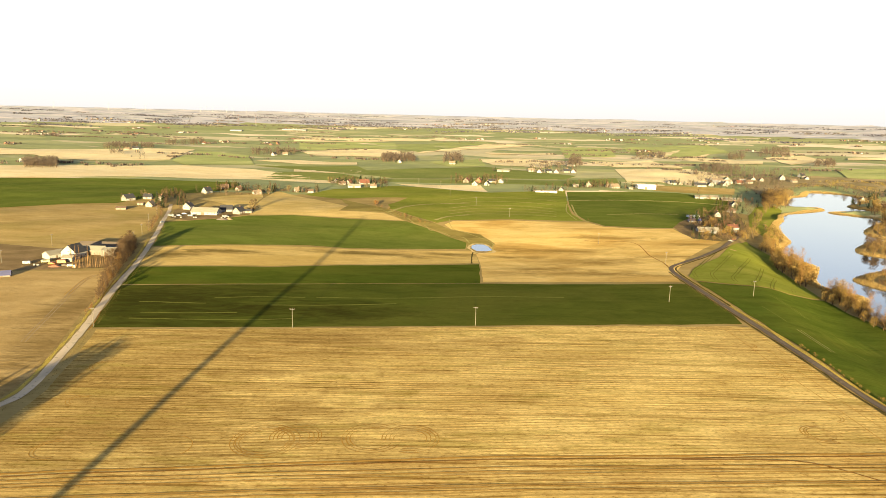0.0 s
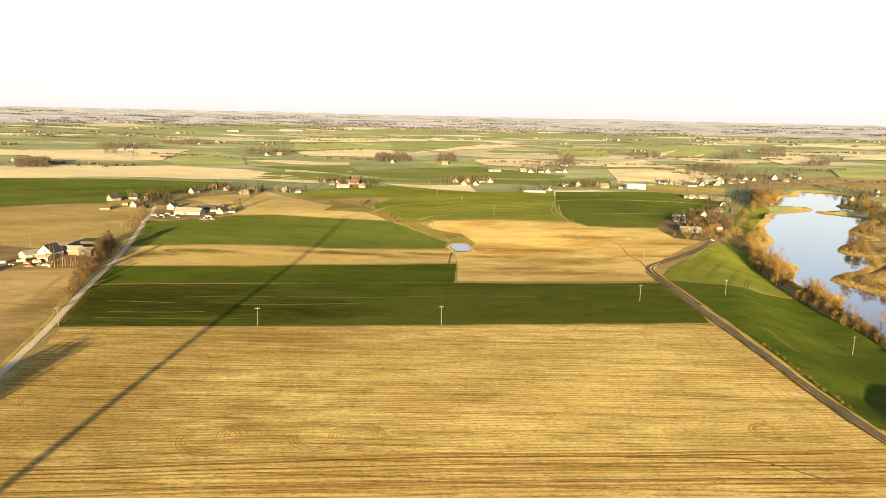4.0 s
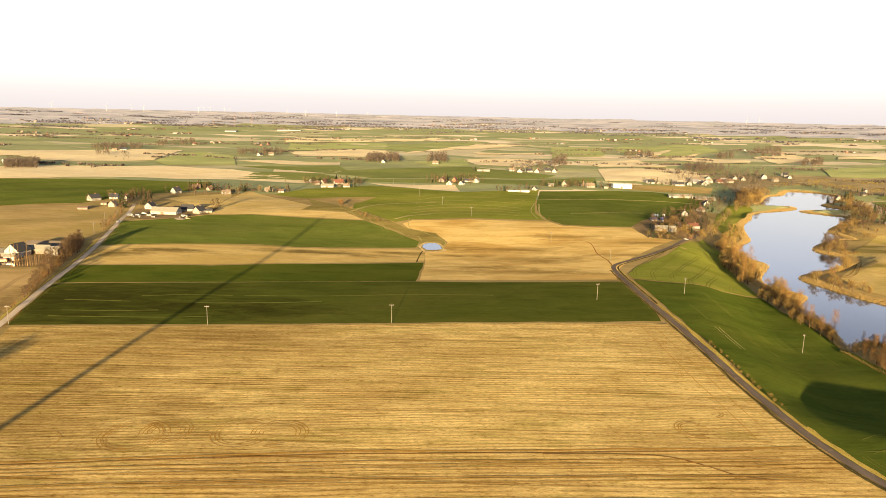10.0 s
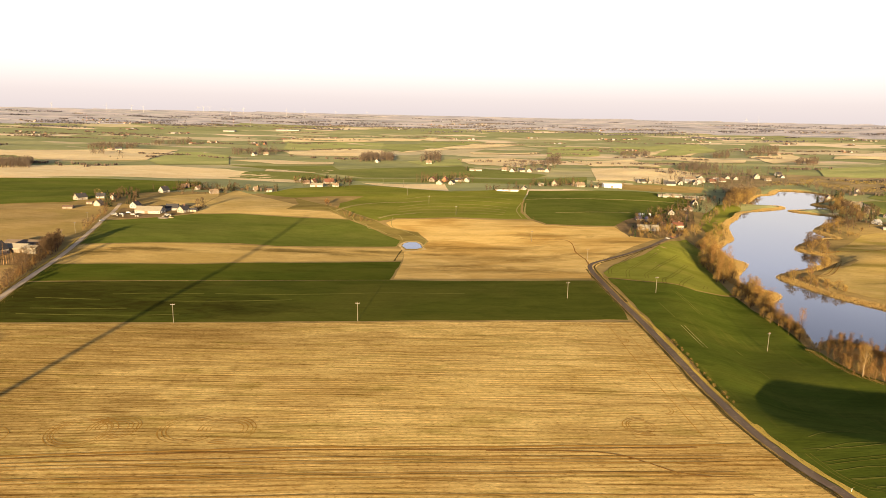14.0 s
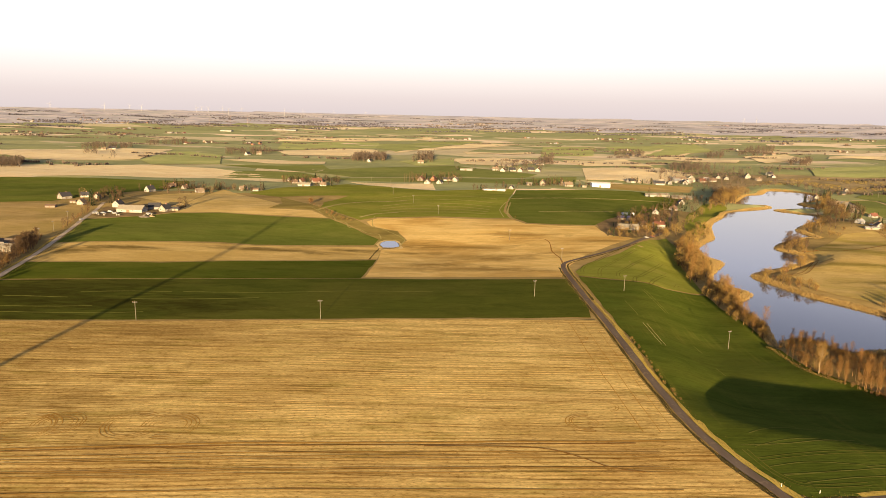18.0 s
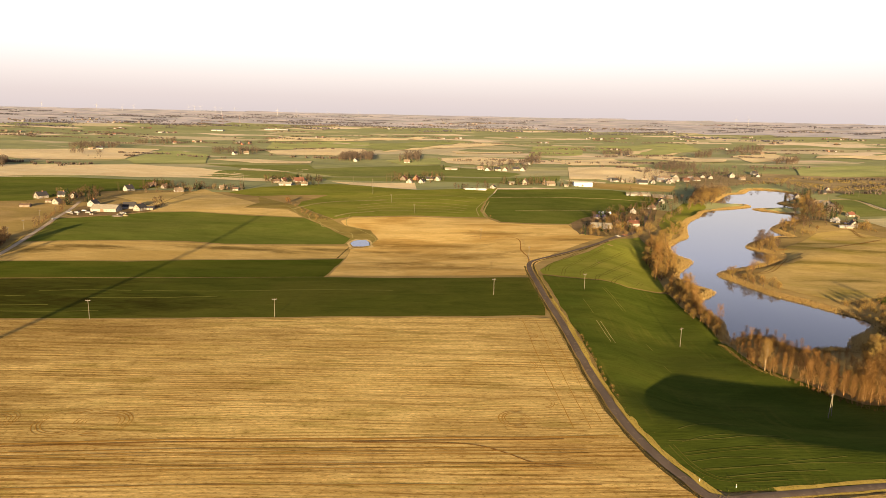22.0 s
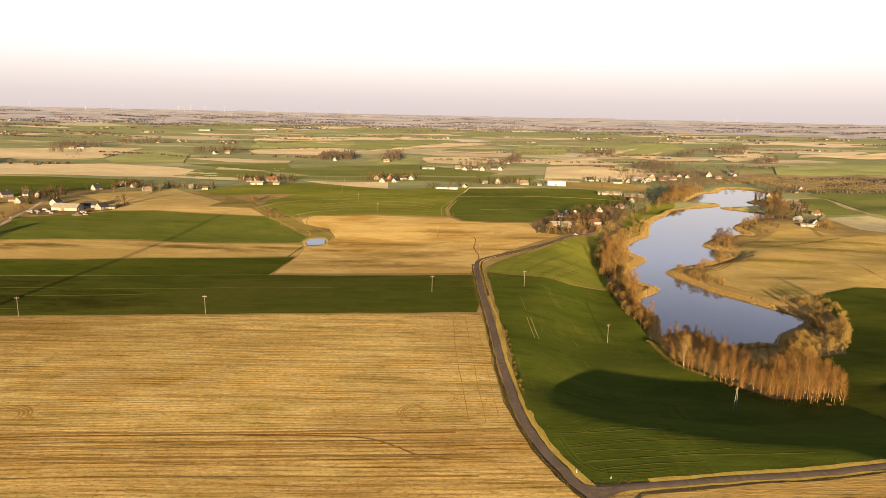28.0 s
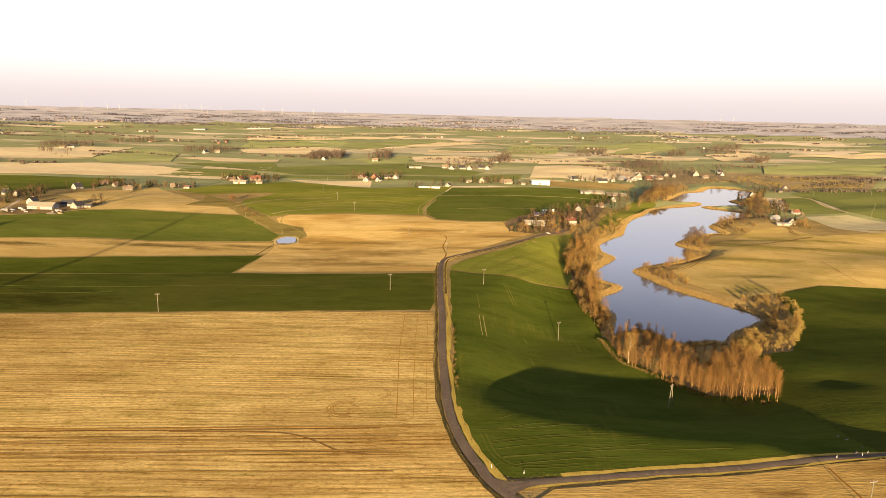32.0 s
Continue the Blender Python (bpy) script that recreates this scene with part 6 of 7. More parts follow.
row([(592, 962), (580, 883), (625, 954), (659, 1008), (714, 1038)], ['lime', 'willow', 'spruce'], 9, 0.8, 1.1, "lakeside trees", 4, 19)
grove([(415, 848), (454, 865), (544, 1007), (545, 1041), (483, 1002)], ['willow', 'willow', 'lime'], 5.8, 1.0, 1.4, "lakeside wood", 20)
grove([(301, 608), (318, 607), (352, 667), (365, 716), (336, 681), (310, 638)], ['willow', 'sallow'], 8, 0.55, 0.8, "lakeside trees", 21)
row([(589, 1116), (652, 1162), (686, 1152), (665, 1054), (652, 999)], ['lime', 'willow', 'shrub'], 11, 0.8, 1.1, "lakeside trees", 6, 22)
scrub_edge = [(613, 1163), (723, 1182), (703, 1057), (832, 1060), (927, 1185), (793, 1299), (684, 1240)]
spots = []
while len(spots) < 1700:
    x, y = rng.uniform(min(p[0] for p in scrub_edge), max(p[0] for p in scrub_edge)), rng.uniform(min(p[1] for p in scrub_edge), max(p[1] for p in scrub_edge))
    spots.append((x, y))
keep = from_edge(np.array(spots)[:, 0], np.array(spots)[:, 1], scrub_edge) < 0
spots = [(x + rng.gauss(0, 1.2), y + rng.gauss(0, 1.2)) for (x, y), k in zip(spots, keep) if k and noise.noise((x * 0.02, y * 0.02, 1.0)) > -0.1 for _ in range(5)]
blades("scrub_wood", spots, 1.1, 0.9, TWIG["grass"], "low brown scrub beyond the lake", 24)

# ---- village trees, hedges and rows ----
grove([(-181, 336), (-180, 340), (-193, 381), (-208, 432), (-220, 470), (-236, 504), (-235, 480), (-206, 403)], ['thorn', 'thorn', 'thorn', 'lime'], 2.2, 0.62, 1.1, "lane hedge", 30)
row([(-172, 310), (-181, 338), (-190, 366)], ['thorn'], 3.2, 0.25, 0.5, "lane hedge", 1, 131)
row([(-236, 528), (-251, 578), (-267, 630)], ['thorn', 'thorn', 'lime'], 4, 0.35, 0.75, "lane hedge", 1.5, 132)
row([(-210, 438), (-215, 459)], ['lime'], 4.5, 1, 1.15, "lane hedge", 1, 31)
row([(-233, 409), (-211, 415)], ['poplar'], 1.25, 0.55, 0.74, "row of poplars", 0.4, 32)
row([(-235, 414), (-214, 420)], ['poplar'], 2.4, 0.5, 0.64, "row of poplars", 0.4, 232)
grove([(-280, 642), (-270, 643), (-302, 734), (-283, 727), (-309, 790), (-325, 761)], ['lime', 'thorn', 'spruce', 'lime'], 4.2, 0.5, 0.8, "village trees", 33)
grove([(-266, 664), (-256, 658), (-280, 727), (-291, 736)], ['spruce', 'lime'], 5, 0.8, 1.1, "village trees", 34)
row([(-283, 828), (-274, 867), (-242, 833), (-215, 825), (-219, 867)], ['lime', 'thorn', 'thorn', 'spruce', 'birch'], 1.8, 0.45, 0.8, "village trees", 6, 35)
row([(-261, 773), (-226, 787)], ['shrub', 'lime'], 5, 0.5, 0.8, "village trees", 3, 36)
row([(-209, 841), (-186, 835), (-158, 838)], ['lime', 'thorn', 'thorn', 'birch'], 2, 0.4, 0.8, "village trees", 5, 37)
row([(-162, 837), (-159, 837)], ['poplar'], 2.5, 1, 1.1, "village trees", 1, 38)
row([(-191, 638), (-186, 650), (-188, 670)], ['lime', 'shrub'], 4, 0.6, 0.9, "village trees", 3, 39)
row([(-153, 942), (-132, 991), (-103, 995), (-81, 963)], ['lime', 'thorn', 'lime', 'spruce'], 2.2, 0.5, 0.9, "village trees", 9, 40)
row([(-103, 925), (-76, 928)], ['lime', 'spruce'], 5, 0.6, 0.9, "village trees", 3, 41)
row([(11, 987), (48, 987)], ['poplar'], 4, 0.95, 1.15, "row of poplars", 1.5, 42)
row([(16, 1018), (97, 1051)], ['lime', 'thorn', 'birch'], 3.2, 0.6, 0.95, "village trees", 8, 43)
row([(226, 994), (252, 1002)], ['poplar'], 3.6, 1, 1.2, "row of poplars", 1.5, 44)
row([(186, 997), (212, 982), (246, 1018), (272, 1002), (287, 1001)], ['lime', 'thorn', 'spruce'], 4, 0.6, 0.9, "village trees", 8, 45)
row([(112, 916), (126, 900), (156, 943), (175, 936)], ['lime', 'shrub'], 7, 0.5, 0.8, "village trees", 3, 46)
grove([(216, 564), (232, 555), (265, 587), (327, 699), (360, 806), (316, 783), (248, 649)], ['lime', 'shrub', 'willow', 'spruce', 'lime'], 6.6, 0.4, 0.7, "village trees", 47)
grove([(246, 622), (262, 614), (272, 606), (298, 648), (322, 704), (286, 704), (256, 650)], ['spruce', 'lime', 'thorn', 'thorn', 'willow'], 5.5, 0.55, 0.95, "village trees", 147)
grove([(218, 564), (240, 559), (265, 625), (241, 621)], ['lime', 'spruce', 'shrub', 'sallow'], 7, 0.4, 0.65, "village trees", 48)
row([(249, 649), (307, 770), (355, 812)], ['lime', 'spruce', 'shrub'], 7, 0.55, 0.8, "village trees", 3, 49)
grove([(349, 847), (368, 764), (442, 915), (442, 977), (386, 927)], ['lime', 'lime', 'spruce', 'shrub'], 7, 0.45, 0.7, "village trees", 50)
row([(268, 594), (327, 689), (384, 791), (433, 884)], ['lime', 'willow'], 15, 0.5, 0.75, "village trees", 4, 51)
thicket([(454, 1046), (488, 1023), (624, 1185), (667, 1312), (565, 1258)], ['lime', 'birch', 'shrub'], 24, 0.6, 0.9, "bare trees round the lakeside village", 52)
thicket([(444, 1165), (553, 1255), (701, 1292), (784, 1405), (644, 1467), (492, 1309)], ['lime', 'birch'], 26, 0.7, 1.0, "bare trees behind the lakeside village", 53)
row([(368, 1084), (405, 1096), (442, 1085), (468, 1080)], ['lime', 'shrub', 'spruce'], 6, 0.5, 0.8, "village trees", 5, 54)
row([(-71, 714), (-70, 720)], ['thorn'], 1.5, 1.1, 1.3, "field bushes", 1, 55)
row([(-45, 653), (-17, 611), (-8, 611), (-5, 625)], ['shrub', 'thorn'], 9, 0.4, 0.7, "field bushes", 3, 56)
row([(165, 293), (165, 252), (165, 222)], ['shrub'], 4, 0.28, 0.5, "field bushes", 0.8, 57)
row([(144, 658), (151, 655)], ['shrub'], 4, 0.5, 0.7, "field bushes", 1, 58)
for tx, ty, ts in ((262, 598, 0.95), (298, 622, 1.15), (236, 578, 0.6), (283, 606, 0.7)):
    plant("willow", tx, ty, ts, "village trees")
# unseen trees, added and packed densely for the long shadow over the lane
for tx, ty, ts in ((-166, 140, 0.85), (-162, 136, 1.0), (-158, 141, 1.1), (-160, 128, 1.2), (-154, 134, 1.3), (-150, 128, 1.45), (-147, 136, 1.3), (-156, 120, 1.35), (-151, 116, 1.5), (-146, 122, 1.45), (-163, 118, 1.2), (-143, 130, 1.0)):
    plant("spruce", tx, ty, ts, "trees behind the lane")
    plant("lime", tx + 2, ty - 4, ts, "trees behind the lane")

# ---- small woods farther off ----
thicket([(-682, 1086), (-639, 1107), (-691, 1202), (-764, 1226)], ['lime', 'willow'], 10, 0.9, 1.2, "small bare wood between far fields", 60)
thicket([(-849, 1673), (-711, 1664), (-792, 1837), (-914, 1833)], ['lime'], 20, 0.9, 1.2, "small bare wood between far fields", 61)
thicket([(-722, 1458), (-698, 1471), (-738, 1544), (-755, 1533)], ['lime'], 14, 0.7, 1, "small bare wood between far fields", 62)
thicket([(-625, 1327), (-559, 1330), (-578, 1376), (-651, 1397)], ['lime', 'shrub'], 60, 0.8, 1, "scattered bare trees between far fields", 63)
thicket([(-761, 1835), (-698, 1986), (-774, 2177), (-831, 2047)], ['lime'], 24, 0.9, 1.2, "small bare wood between far fields", 64)
thicket([(-440, 1523), (-338, 1585), (-382, 1725), (-468, 1646)], ['lime', 'birch'], 20, 0.9, 1.2, "small bare wood between far fields", 65)
thicket([(-128, 1408), (-57, 1435), (-72, 1629), (-141, 1631)], ['lime', 'willow'], 14, 0.9, 1.25, "small bare wood between far fields", 66)
thicket([(3, 1413), (46, 1426), (44, 1613), (10, 1602)], ['lime', 'birch'], 13, 0.9, 1.3, "small bare wood between far fields", 67)
thicket([(157, 1254), (256, 1268), (295, 1404), (180, 1349)], ['lime'], 24, 0.8, 1.1, "small bare wood between far fields", 68)
thicket([(266, 1411), (306, 1461), (330, 1607), (307, 1594)], ['lime'], 14, 0.9, 1.3, "small bare wood between far fields", 69)
thicket([(525, 1815), (599, 1785), (656, 1983), (592, 2022)], ['lime'], 20, 0.8, 1.1, "small bare wood between far fields", 70)
thicket([(517, 1345), (616, 1374), (677, 1514), (563, 1453)], ['lime'], 14, 0.8, 1.1, "small bare wood between far fields", 71)
thicket([(914, 1942), (1002, 1921), (1296, 2513), (1147, 2399)], ['lime'], 26, 0.9, 1.2, "small bare wood between far fields", 72)
thicket([(862, 1548), (911, 1541), (1058, 1807), (1012, 1805)], ['lime'], 18, 0.8, 1.1, "small bare wood between far fields", 73)
thicket([(753, 1772), (814, 1791), (887, 1975), (844, 1971)], ['lime'], 20, 0.9, 1.2, "small bare wood between far fields", 74)

# ---- wheel tracks and turning loops on the fields ----
mark([(218, 513), (187, 464), (175, 446), (170, 427)], 0.42, RUT_GREEN, 1)
mark([(227, 506), (192, 450), (184, 436), (179, 416)], 0.42, RUT_GREEN, 1)
mark([(242, 506), (206, 446), (194, 427), (191, 415)], 0.42, RUT_GREEN, 1)
mark([(242, 485), (210, 425), (201, 413), (198, 401)], 0.42, RUT_GREEN, 1)
mark([(234, 450), (211, 408), (208, 400)], 0.42, RUT_GREEN, 1)
mark([(232, 421), (226, 408)], 0.42, RUT_GREEN, 1)
mark([(180, 317), (180, 287)], 0.38, PALE_RUT, 1)
mark([(198, 385), (201, 347)], 0.35, STREAK, 0.9)
mark([(200, 303), (201, 295)], 0.4, STREAK, 0)
mark([(200, 275), (201, 267)], 0.4, STREAK, 0)
mark([(180, 356), (180, 329)], 0.35, STREAK, 0)
mark([(153, 774), (144, 704), (141, 665), (145, 643)], 1.6, PALE_RUT, 0)
mark([(148, 777), (136, 711), (136, 657)], 1, PALE_RUT, 0)
mark([(157, 809), (233, 855), (316, 880), (387, 886)], 4.5, PALE_RUT, 0)
mark([(177, 701), (221, 714), (269, 746)], 2.6, PALE_RUT, 0)
mark([(-52, 665), (-37, 712), (-13, 743), (32, 768)], 4.5, PALE_RUT, 0)
mark([(-5, 630), (6, 653), (29, 673)], 3.5, PALE_RUT, 0)
mark([(10, 788), (49, 824), (105, 823), (140, 799)], 3.2, MOWN, 0)
mark([(9, 751), (47, 787), (100, 784), (134, 767)], 3.2, MOWN, 0)
mark([(9, 717), (45, 752), (97, 754), (129, 735)], 3.2, MOWN, 0)
mark([(9, 696), (44, 730), (94, 733), (125, 711)], 3.2, MOWN, 0)
mark([(9, 675), (42, 709), (91, 710), (122, 693)], 3.2, MOWN, 0)
mark([(8, 654), (41, 686), (88, 686), (119, 677)], 3.2, MOWN, 0)
mark([(123, 557), (134, 552), (162, 547), (161, 500), (163, 468), (157, 425)], 0.9, RUT_SOIL, 0)
mark(STREAM, 0.9, PALE_RUT)
row([(-75, 701), (-53, 679), (-32, 643), (-15, 609)], ['shrub', 'shrub', 'thorn'], 7, 0.4, 0.8, "field bushes", 3, 156)
mark([(141, 314), (142, 251), (143, 232), (144.5, 196)], 0.3, RUT_STRAW, 0)
mark([(147.5, 314), (148.5, 251), (150, 196)], 0.22, RUT_STRAW, 0)
mark([(153, 300), (153.5, 251), (154.5, 200)], 0.2, RUT_STRAW, 0)
mark([(74, 183.5), (100, 184), (113, 183), (122, 178), (129, 173), (138, 171)], 0.5, RUT_SOIL, 0)
mark([(-161, 290), (-167, 311), (-182, 352), (-191, 381)], 0.6, RUT_SOIL, 1)
mark([(-179, 273), (-193, 323), (-206, 368), (-209, 391)], 0.35, DIRT, 0.9)
mark([(179, 197), (191, 203), (208, 206)], 0.3, STREAK, 0)
mark([(177, 188), (189, 193), (202, 194), (214, 191)], 0.3, STREAK, 0)
mark([(176, 176), (189, 179), (205, 178)], 0.3, STREAK, 0)
mark([(178, 171), (195, 174)], 0.3, STREAK, 0)
mark([(173.1, 188.7), (188.8, 190.5), (200.4, 193.1), (212, 194.6)], 0.45, STREAK, 0)
mark([(174.8, 180.1), (189.7, 183.6), (209.9, 186.3), (226.3, 186.6)], 0.3, RUT_GREEN, 0.8)
mark([(177.9, 171.6), (196.9, 174.3), (214.7, 177.0), (229.3, 177.1), (250, 179)], 0.38, STREAK, 0)
mark([(182.5, 167.5), (197.9, 170.6), (214, 172.6)], 0.42, STREAK, 0)
mark([(173, 186), (175.1, 174.2), (178.4, 168.2), (184, 165.8), (200, 167.4)], 0.3, RUT_GREEN, 0.8)
mark([(205, 177), (225, 181)], 0.3, STREAK, 0)
mark([(-158, 338), (-142, 338), (-123, 338)], 1.2, STREAK, 0)
mark([(-149, 319), (-126, 320), (-102, 323)], 0.9, STREAK, 0)
mark([(-89, 338), (-65, 340), (-23, 347)], 1.2, STREAK, 0)
mark([(-122, 349), (-96, 354), (-74, 355)], 1.2, STREAK, 0)
mark([(-68, 356), (-24, 359), (27, 368), (72, 369)], 1.2, STREAK, 0)
mark([(-150, 309), (-98, 311), (-72, 315)], 0.8, STREAK, 0)
mark([(26, 512), (24, 490), (23, 470)], 1.1, DITCH, 0)
mark([(40, 513), (43, 533), (42, 550), (24, 582), (11, 598), (8, 640)], 0.7, PALE_RUT, 0)
mark([(388, 564), (416, 558), (465, 587), (520, 621)], 1.2, RUT_SOIL, 0)
mark([(327, 468), (344, 477), (367, 507), (381, 529)], 0.6, RUT_SOIL, 1.5)
mark([(463, 510), (455, 459), (456, 439)], 0.5, RUT_SOIL, 0)
mark([(522, 674), (511, 644), (509, 629)], 0.6, RUT_SOIL, 1.2)
mark([(-202, 348), (-209, 381), (-208, 388)], 0.35, RUT_STRAW, 1.1)
mark([(273, 168), (273, 158), (273, 150)], 0.5, RUT_SOIL, 0)
mark([(-148, 165), (-120, 168), (0, 181), (80, 186), (140, 190), (158, 191)], 0.9, RUT_STRAW)
mark([(-148, 163), (-120, 166.4), (0, 179.4), (80, 184.4), (140, 188.4)], 0.5, RUT_SOIL)
mark([(-150, 161), (-60, 170), (40, 178), (146, 183)], 0.36, RUT_STRAW, 0)
mark([(-150, 158), (-60, 167), (40, 175), (146, 180.5)], 0.28, RUT_STRAW, 0.9)
mark([(-150, 152), (-60, 161), (40, 169), (146, 174)], 0.4, RUT_STRAW, 0)
mark([(-150, 150.2), (-60, 159.2), (40, 167.2), (146, 172.2)], 0.25, RUT_STRAW, 0.9)
mark([(-150, 141), (-60, 150), (40, 158), (146, 162)], 0.42, RUT_STRAW, 0)
mark([(-150, 128), (-60, 137), (40, 145), (146, 147)], 0.36, RUT_STRAW, 0.9)
loops(-53, 190, [10.5, 9.2, 8.6, 7.6], 0, 360)
loops(-44, 193, [8.0, 7.0, 5.6, 4.4], -80, 200)
loops(-20, 193, [9.5, 8.2, 7.0], 60, 330)
loops(-8, 193, [9.0, 7.8, 6.6, 5.2], -110, 190)
loops(-114, 182, [6.0, 5.0], 90, 300)
loops(-132, 248, [5.0, 4.0], 60, 280)
loops(-81, 185, [7.0], -40, 90)
loops(141, 289, [4.2, 3.3], -80, 70)
loops(136, 251, [4.2, 3.3], -80, 70)
loops(137, 215, [4.2, 3.3], -80, 70)
loops(127, 202, [4.2, 3.3], -80, 70)
loops(127, 202, [6.5, 5.5, 4.5], 70, 290)
loops(-124, 216, [4.5, 3.5], 60, 250)
spots = [(x + sx * o, y + sy * o) for x, y, sx, sy in along([(240, 311), (240, 289), (241, 274), (250, 260)]) for o in [rng.gauss(0, 0.7) for _ in range(12)]]
blades("grass_edge", spots, 0.45, 0.12, TWIG["grass"], "tall dry golden grass along the edge of the alders", 14)

# ---- pond, ditches, tracks on the fields ----
pond_outline = [(25, 524), (26, 535), (30, 540), (36, 540), (39.5, 531), (41.5, 517), (37, 512.5), (29, 512)]
POND_Z = max(height(u, v) for u, v in pond_outline) + 0.03
pond = sheet("water", pond_outline, WATER_MAT, 0, 60.0)
for v in pond.data.vertices:
    v.co.z = POND_Z
bank = [(33 + (u - 33) * 1.16, 526 + (v - 526) * 1.12) for u, v in pond_outline]
tagged(ribbon("bank", bank + bank[:2], 2.2, SAND, 0.10, 2.0, 1.2, 3), "bare sandy bank round the field pond", "bank", kind="structure")
tagged(pond, "small field pond in a grassy hollow", "pond", kind="structure")

def far_house(x, y, rng):
    white = rng.random() < 0.35
    house(x, y, rng.uniform(8, 14), rng.uniform(7, 9), rng.uniform(2.2, 3.0), rng.uniform(2.8, 4.4), rng.choice((0, 10, 75, 88)), "white" if white else rng.choice(("cream", "tan", "grey", "brick")), rng.choice(("dark", "red", "brown", "tan", "grey", "pale")), group="far hamlet houses")


hamlets = random.Random(21)


def hamlet(x, y, count, wide):
    """A far hamlet: a few houses strung along a lane."""
    for k in range(count):
        far_house(x + wide * hamlets.uniform(-1, 1), y + wide * 0.8 * hamlets.uniform(-1, 1), hamlets)
    hamlet_trees.append((x, y, wide))


hamlet_trees = []
WHITE_STEEL = paint("white_steel", (0.26, 0.255, 0.26), 0.6)
RED_STEEL = paint("red_steel", (0.20, 0.07, 0.055), 0.6)


def turbine(x, y, tall):
    thing = new("wind_turbine")
    bm = bmesh.new()
    tube(bm, (0, 0, -2), (0, 0, tall), 0.9, 0.5, 10)
    part("tower", bm, WHITE_STEEL, thing)
    bm = bmesh.new()
    box(bm, (-1.2, -2.2, tall - 0.6), (1.2, 3.5, tall + 1.8))
    part("nacelle", bm, WHITE_STEEL, thing)
    for k in range(3):
        a = radians(120 * k + (x * 7) % 120)
        bm = bmesh.new()
        tube(bm, (0, -2.8, tall + 0.6), (math.sin(a) * tall * 0.5, -2.8, tall + 0.6 + math.cos(a) * tall * 0.5), 0.5, 0.15, 5)
        part("blade", bm, WHITE_STEEL, thing)
    thing.matrix_basis = pose(x, y, height(x, y), 0, 0, 12)
    tagged(thing, "white wind turbine standing on the horizon", "wind turbine", "wind turbines")


def mast(x, y, tall):
    thing = new("radio_mast")
    for k in range(6):
        bm = bmesh.new()
        w0, w1 = 1.5 - 0.2 * k, 1.3 - 0.2 * k
        for sx, sy in ((-1, -1), (1, -1), (1, 1), (-1, 1)):
            tube(bm, (sx * w0, sy * w0, tall * k / 6 - (1 if k == 0 else 0)), (sx * w1, sy * w1, tall * (k + 1) / 6), 0.25, 0.25, 4)
        part("section", bm, RED_STEEL if k % 2 else WHITE_STEEL, thing)
    thing.matrix_basis = pose(x, y, height(x, y))
    tagged(thing, "red and white banded lattice radio mast", "mast", "radio masts")

# ---- far hamlets, masts and turbines ----
hamlet(-1955, 3236, 5, 80)
hamlet(-1752, 3476, 6, 99)
hamlet(-1598, 3362, 5, 79)
hamlet(-1513, 3393, 5, 78)
hamlet(-2086, 3919, 2, 30)
hamlet(-1369, 2665, 4, 25)
hamlet(-1181, 2500, 5, 35)
hamlet(-1323, 2909, 4, 32)
hamlet(-1040, 2739, 6, 37)
hamlet(-1251, 3029, 4, 33)
hamlet(-1366, 2350, 4, 34)
hamlet(-700, 2174, 4, 29)
hamlet(-701, 2019, 3, 14)
hamlet(-533, 2095, 5, 27)
hamlet(-744, 3251, 5, 85)
hamlet(-535, 2519, 4, 26)
hamlet(-380, 2618, 3, 22)
hamlet(-540, 3721, 5, 63)
hamlet(-249, 3559, 4, 60)
hamlet(-78, 3962, 5, 101)
hamlet(158, 4085, 6, 104)
hamlet(86, 2771, 4, 18)
hamlet(154, 2737, 5, 27)
hamlet(304, 4206, 5, 107)
hamlet(528, 3787, 5, 81)
hamlet(445, 2996, 3, 30)
hamlet(470, 2574, 4, 31)
hamlet(862, 3723, 5, 64)
hamlet(1047, 3830, 6, 67)
hamlet(759, 2944, 5, 51)
hamlet(868, 2978, 5, 52)
hamlet(1210, 3836, 6, 85)
hamlet(1258, 3602, 5, 48)
hamlet(1134, 2988, 5, 32)
hamlet(1147, 2861, 5, 26)
hamlet(1045, 2288, 4, 17)
hamlet(1527, 3181, 3, 30)
hamlet(1451, 2751, 5, 26)
hamlet(1908, 3574, 3, 41)
hamlet(2054, 3567, 4, 70)
hamlet(1878, 3076, 6, 61)
hamlet(1947, 3001, 5, 36)
hamlet(1421, 2302, 4, 18)
hamlet(1679, 2707, 2, 16)
hamlet(1749, 4170, 4, 76)
hamlet(648, 2151, 3, 15)
hamlet(-1506, 2486, 3, 37)
hamlet(-1126, 1755, 3, 24)
mast(-1032, 3422, 56)
mast(-951, 3440, 56)
mast(-1120, 3362, 36)
mast(-1712, 3297, 36)
turbine(-2362, 4119, 36)
turbine(-2089, 4238, 36)
turbine(-1961, 4305, 36)
turbine(-1879, 4289, 36)
turbine(-1581, 4424, 36)
turbine(-1550, 4440, 36)
turbine(-1518, 4466, 36)
turbine(-1438, 4505, 36)
turbine(-1345, 4349, 36)
turbine(-1306, 4502, 36)
turbine(-1010, 4452, 36)
turbine(-892, 4474, 36)
turbine(-687, 4475, 36)
turbine(-483, 4493, 36)
turbine(1818, 4012, 46)
turbine(1900, 4027, 46)

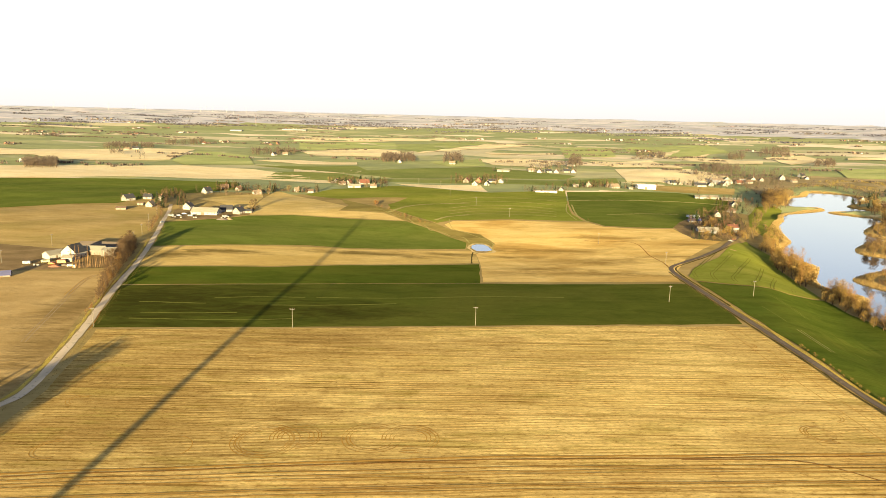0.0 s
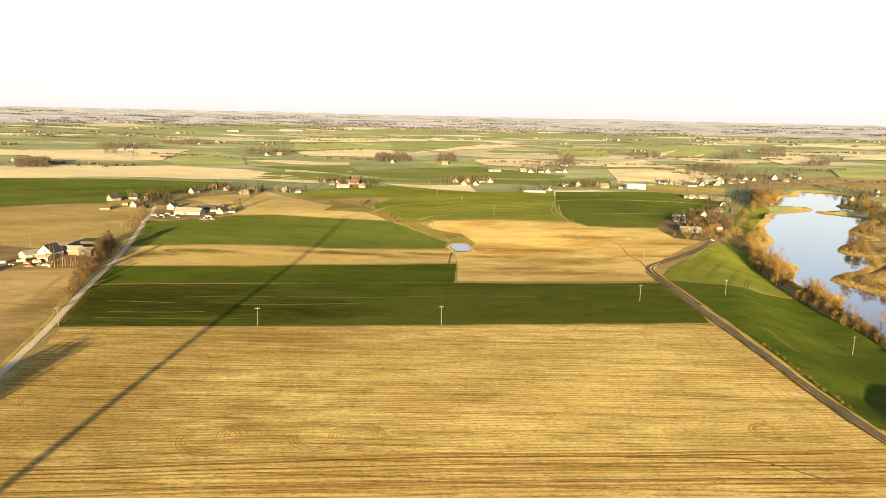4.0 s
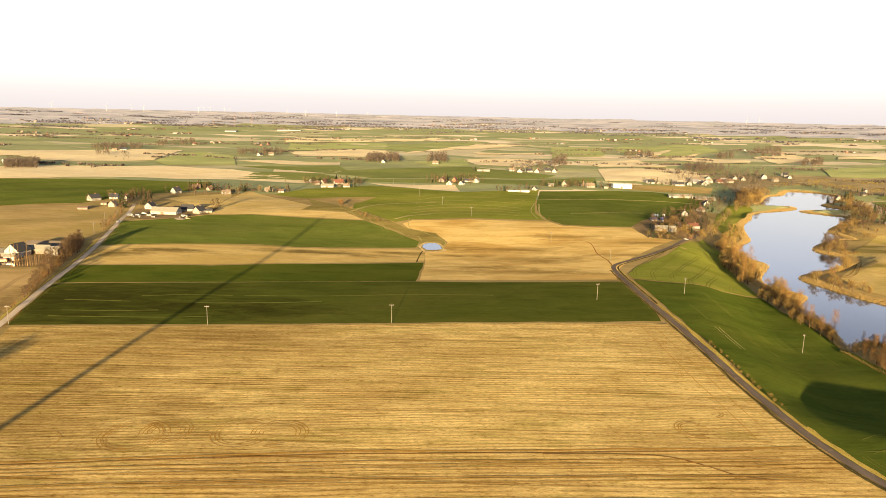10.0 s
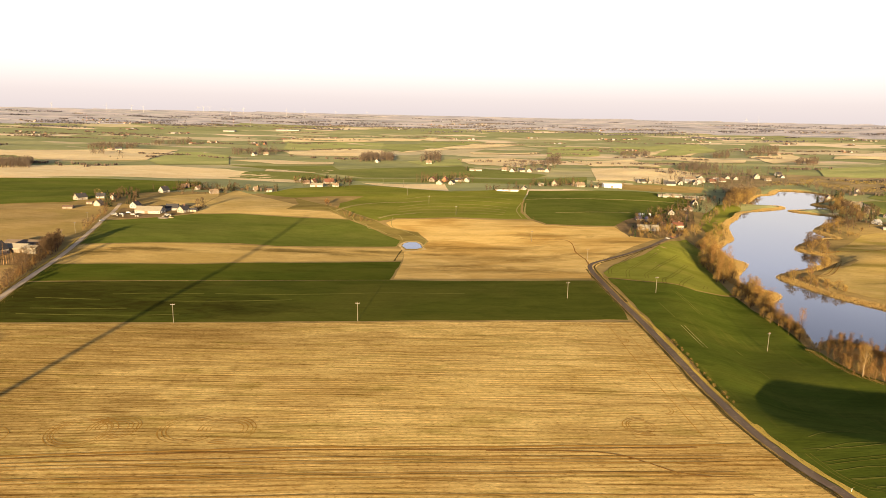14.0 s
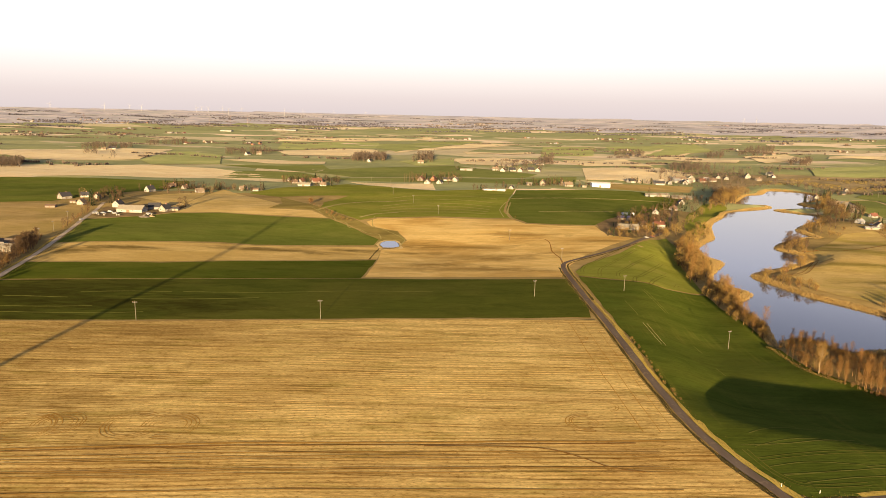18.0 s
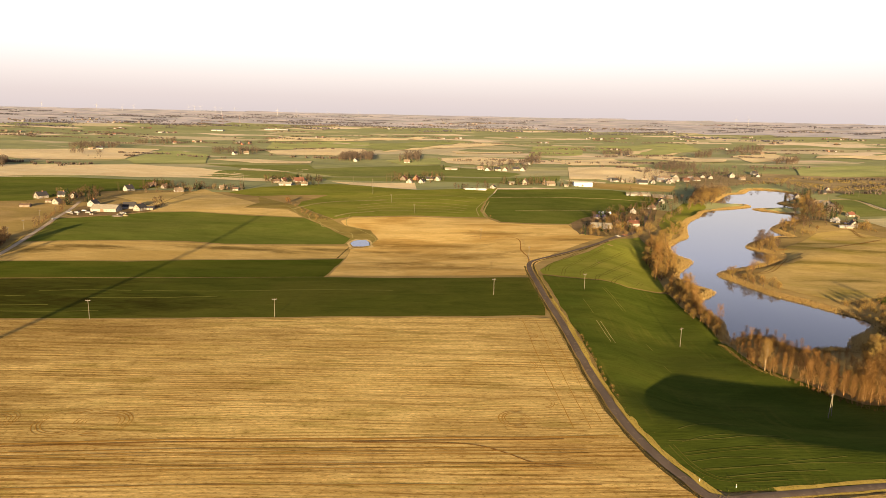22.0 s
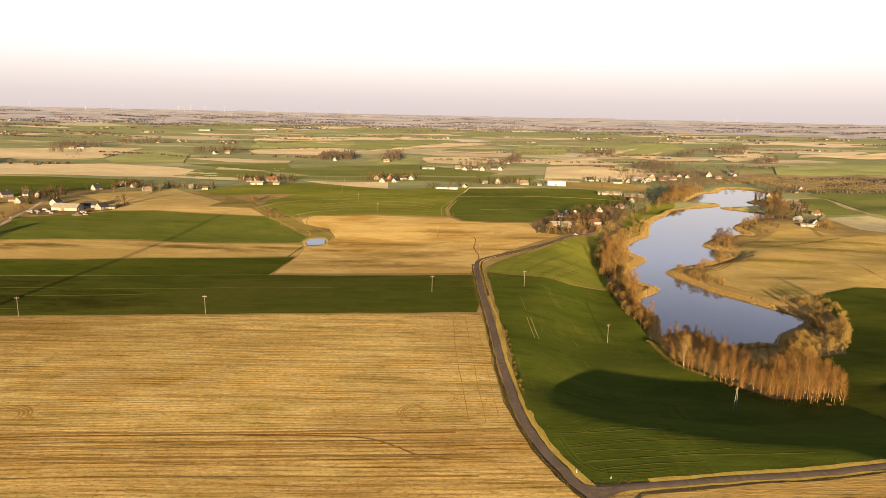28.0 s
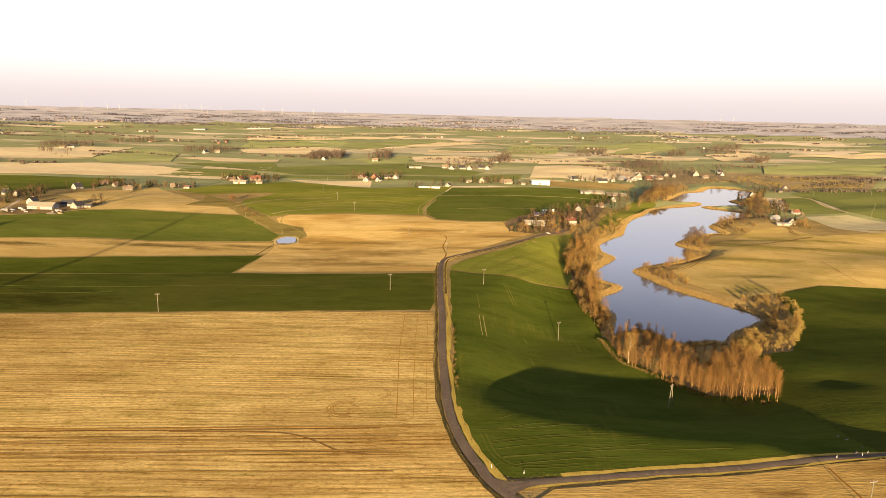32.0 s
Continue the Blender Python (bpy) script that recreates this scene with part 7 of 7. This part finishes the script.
# ---- far hedges and woods: one object of stuff ----
rng = random.Random(8)
clumps = [(x, y, w * 1.3, 1.6) for x, y, w in hamlet_trees]
for _ in range(70):
    d, a = rng.uniform(1250, 4300), rng.uniform(-0.72, 0.72)
    clumps.append((d * math.sin(a), d * math.cos(a), rng.uniform(15, 150) * (0.6 + d / 3500), rng.choice((0.25, 0.3, 0.8))))
spots, size = [], []
for x, y, w, n in clumps:
    turn = rng.gauss(0, 0.25)
    for _ in range(int(5 + w * 0.16)):
        u, v = rng.gauss(0, 0.5) * w, rng.gauss(0, 1) * (4 + w * 0.08 * n)
        px, py = x + u * math.cos(turn) - v * math.sin(turn), y + u * math.sin(turn) + v * math.cos(turn)
        if math.hypot(px, py) < 4750:
            for _ in range(7):
                spots.append((px + rng.gauss(0, 3.0), py + rng.gauss(0, 3.0)))
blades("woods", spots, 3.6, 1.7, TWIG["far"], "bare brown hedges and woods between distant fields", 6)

# woods near the horizon, in the twig colour that carries painted haze
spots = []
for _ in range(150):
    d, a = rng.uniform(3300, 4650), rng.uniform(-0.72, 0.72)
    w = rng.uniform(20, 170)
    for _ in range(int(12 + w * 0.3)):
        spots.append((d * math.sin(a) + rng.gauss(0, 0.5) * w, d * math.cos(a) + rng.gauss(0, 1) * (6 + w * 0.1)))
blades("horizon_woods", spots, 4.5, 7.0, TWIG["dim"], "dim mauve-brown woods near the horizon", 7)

# ---- trees of the far gardens ----
for x, y, long, wide in homes:
    away = math.hypot(x, y)
    if 780 < away < 1900:
        for k in range(4 if away < 1300 else 3):
            front = k == 0
            px = x + rng.choice((-1, 1)) * (long * 0.5 + rng.uniform(2, 9)) if not front else x + rng.uniform(-0.5, 0.5) * long
            py = y - wide * 0.5 - rng.uniform(3, 7) if front else y + rng.uniform(-4, 14)
            far_trees.setdefault("garden trees", []).append((rng.choice(("lime", "lime", "birch", "shrub", "spruce", "willow")), px, py, rng.uniform(0.3, 0.5) if front else rng.uniform(0.45, 0.9)))
for group, trees in far_trees.items():
    scatter(trees, {"garden trees": "bare brown garden trees round far houses", "village trees": "bare brown trees in rows between far houses"}.get(group, "bare brown trees standing beyond the lake"), "garden_trees" if group == "garden trees" else "far_trees")

# ---- the tower behind the camera that throws the long shadow ----
tower = new("tower")
bm = bmesh.new()
tube(bm, (0, 0, -1), (0, 0, 84), 1.75, 0.85, 24)
part("shaft", bm, CONCRETE, tower)
bm = bmesh.new()
tube(bm, (0, 0, 84), (0, 0, 85.2), 1.0, 1.0, 24)
part("cap", bm, CONCRETE, tower)
tower.matrix_basis = pose(-110, -58, height(-110, -58))
tagged(tower, "tall slender concrete tower standing in the stubble", "tower")
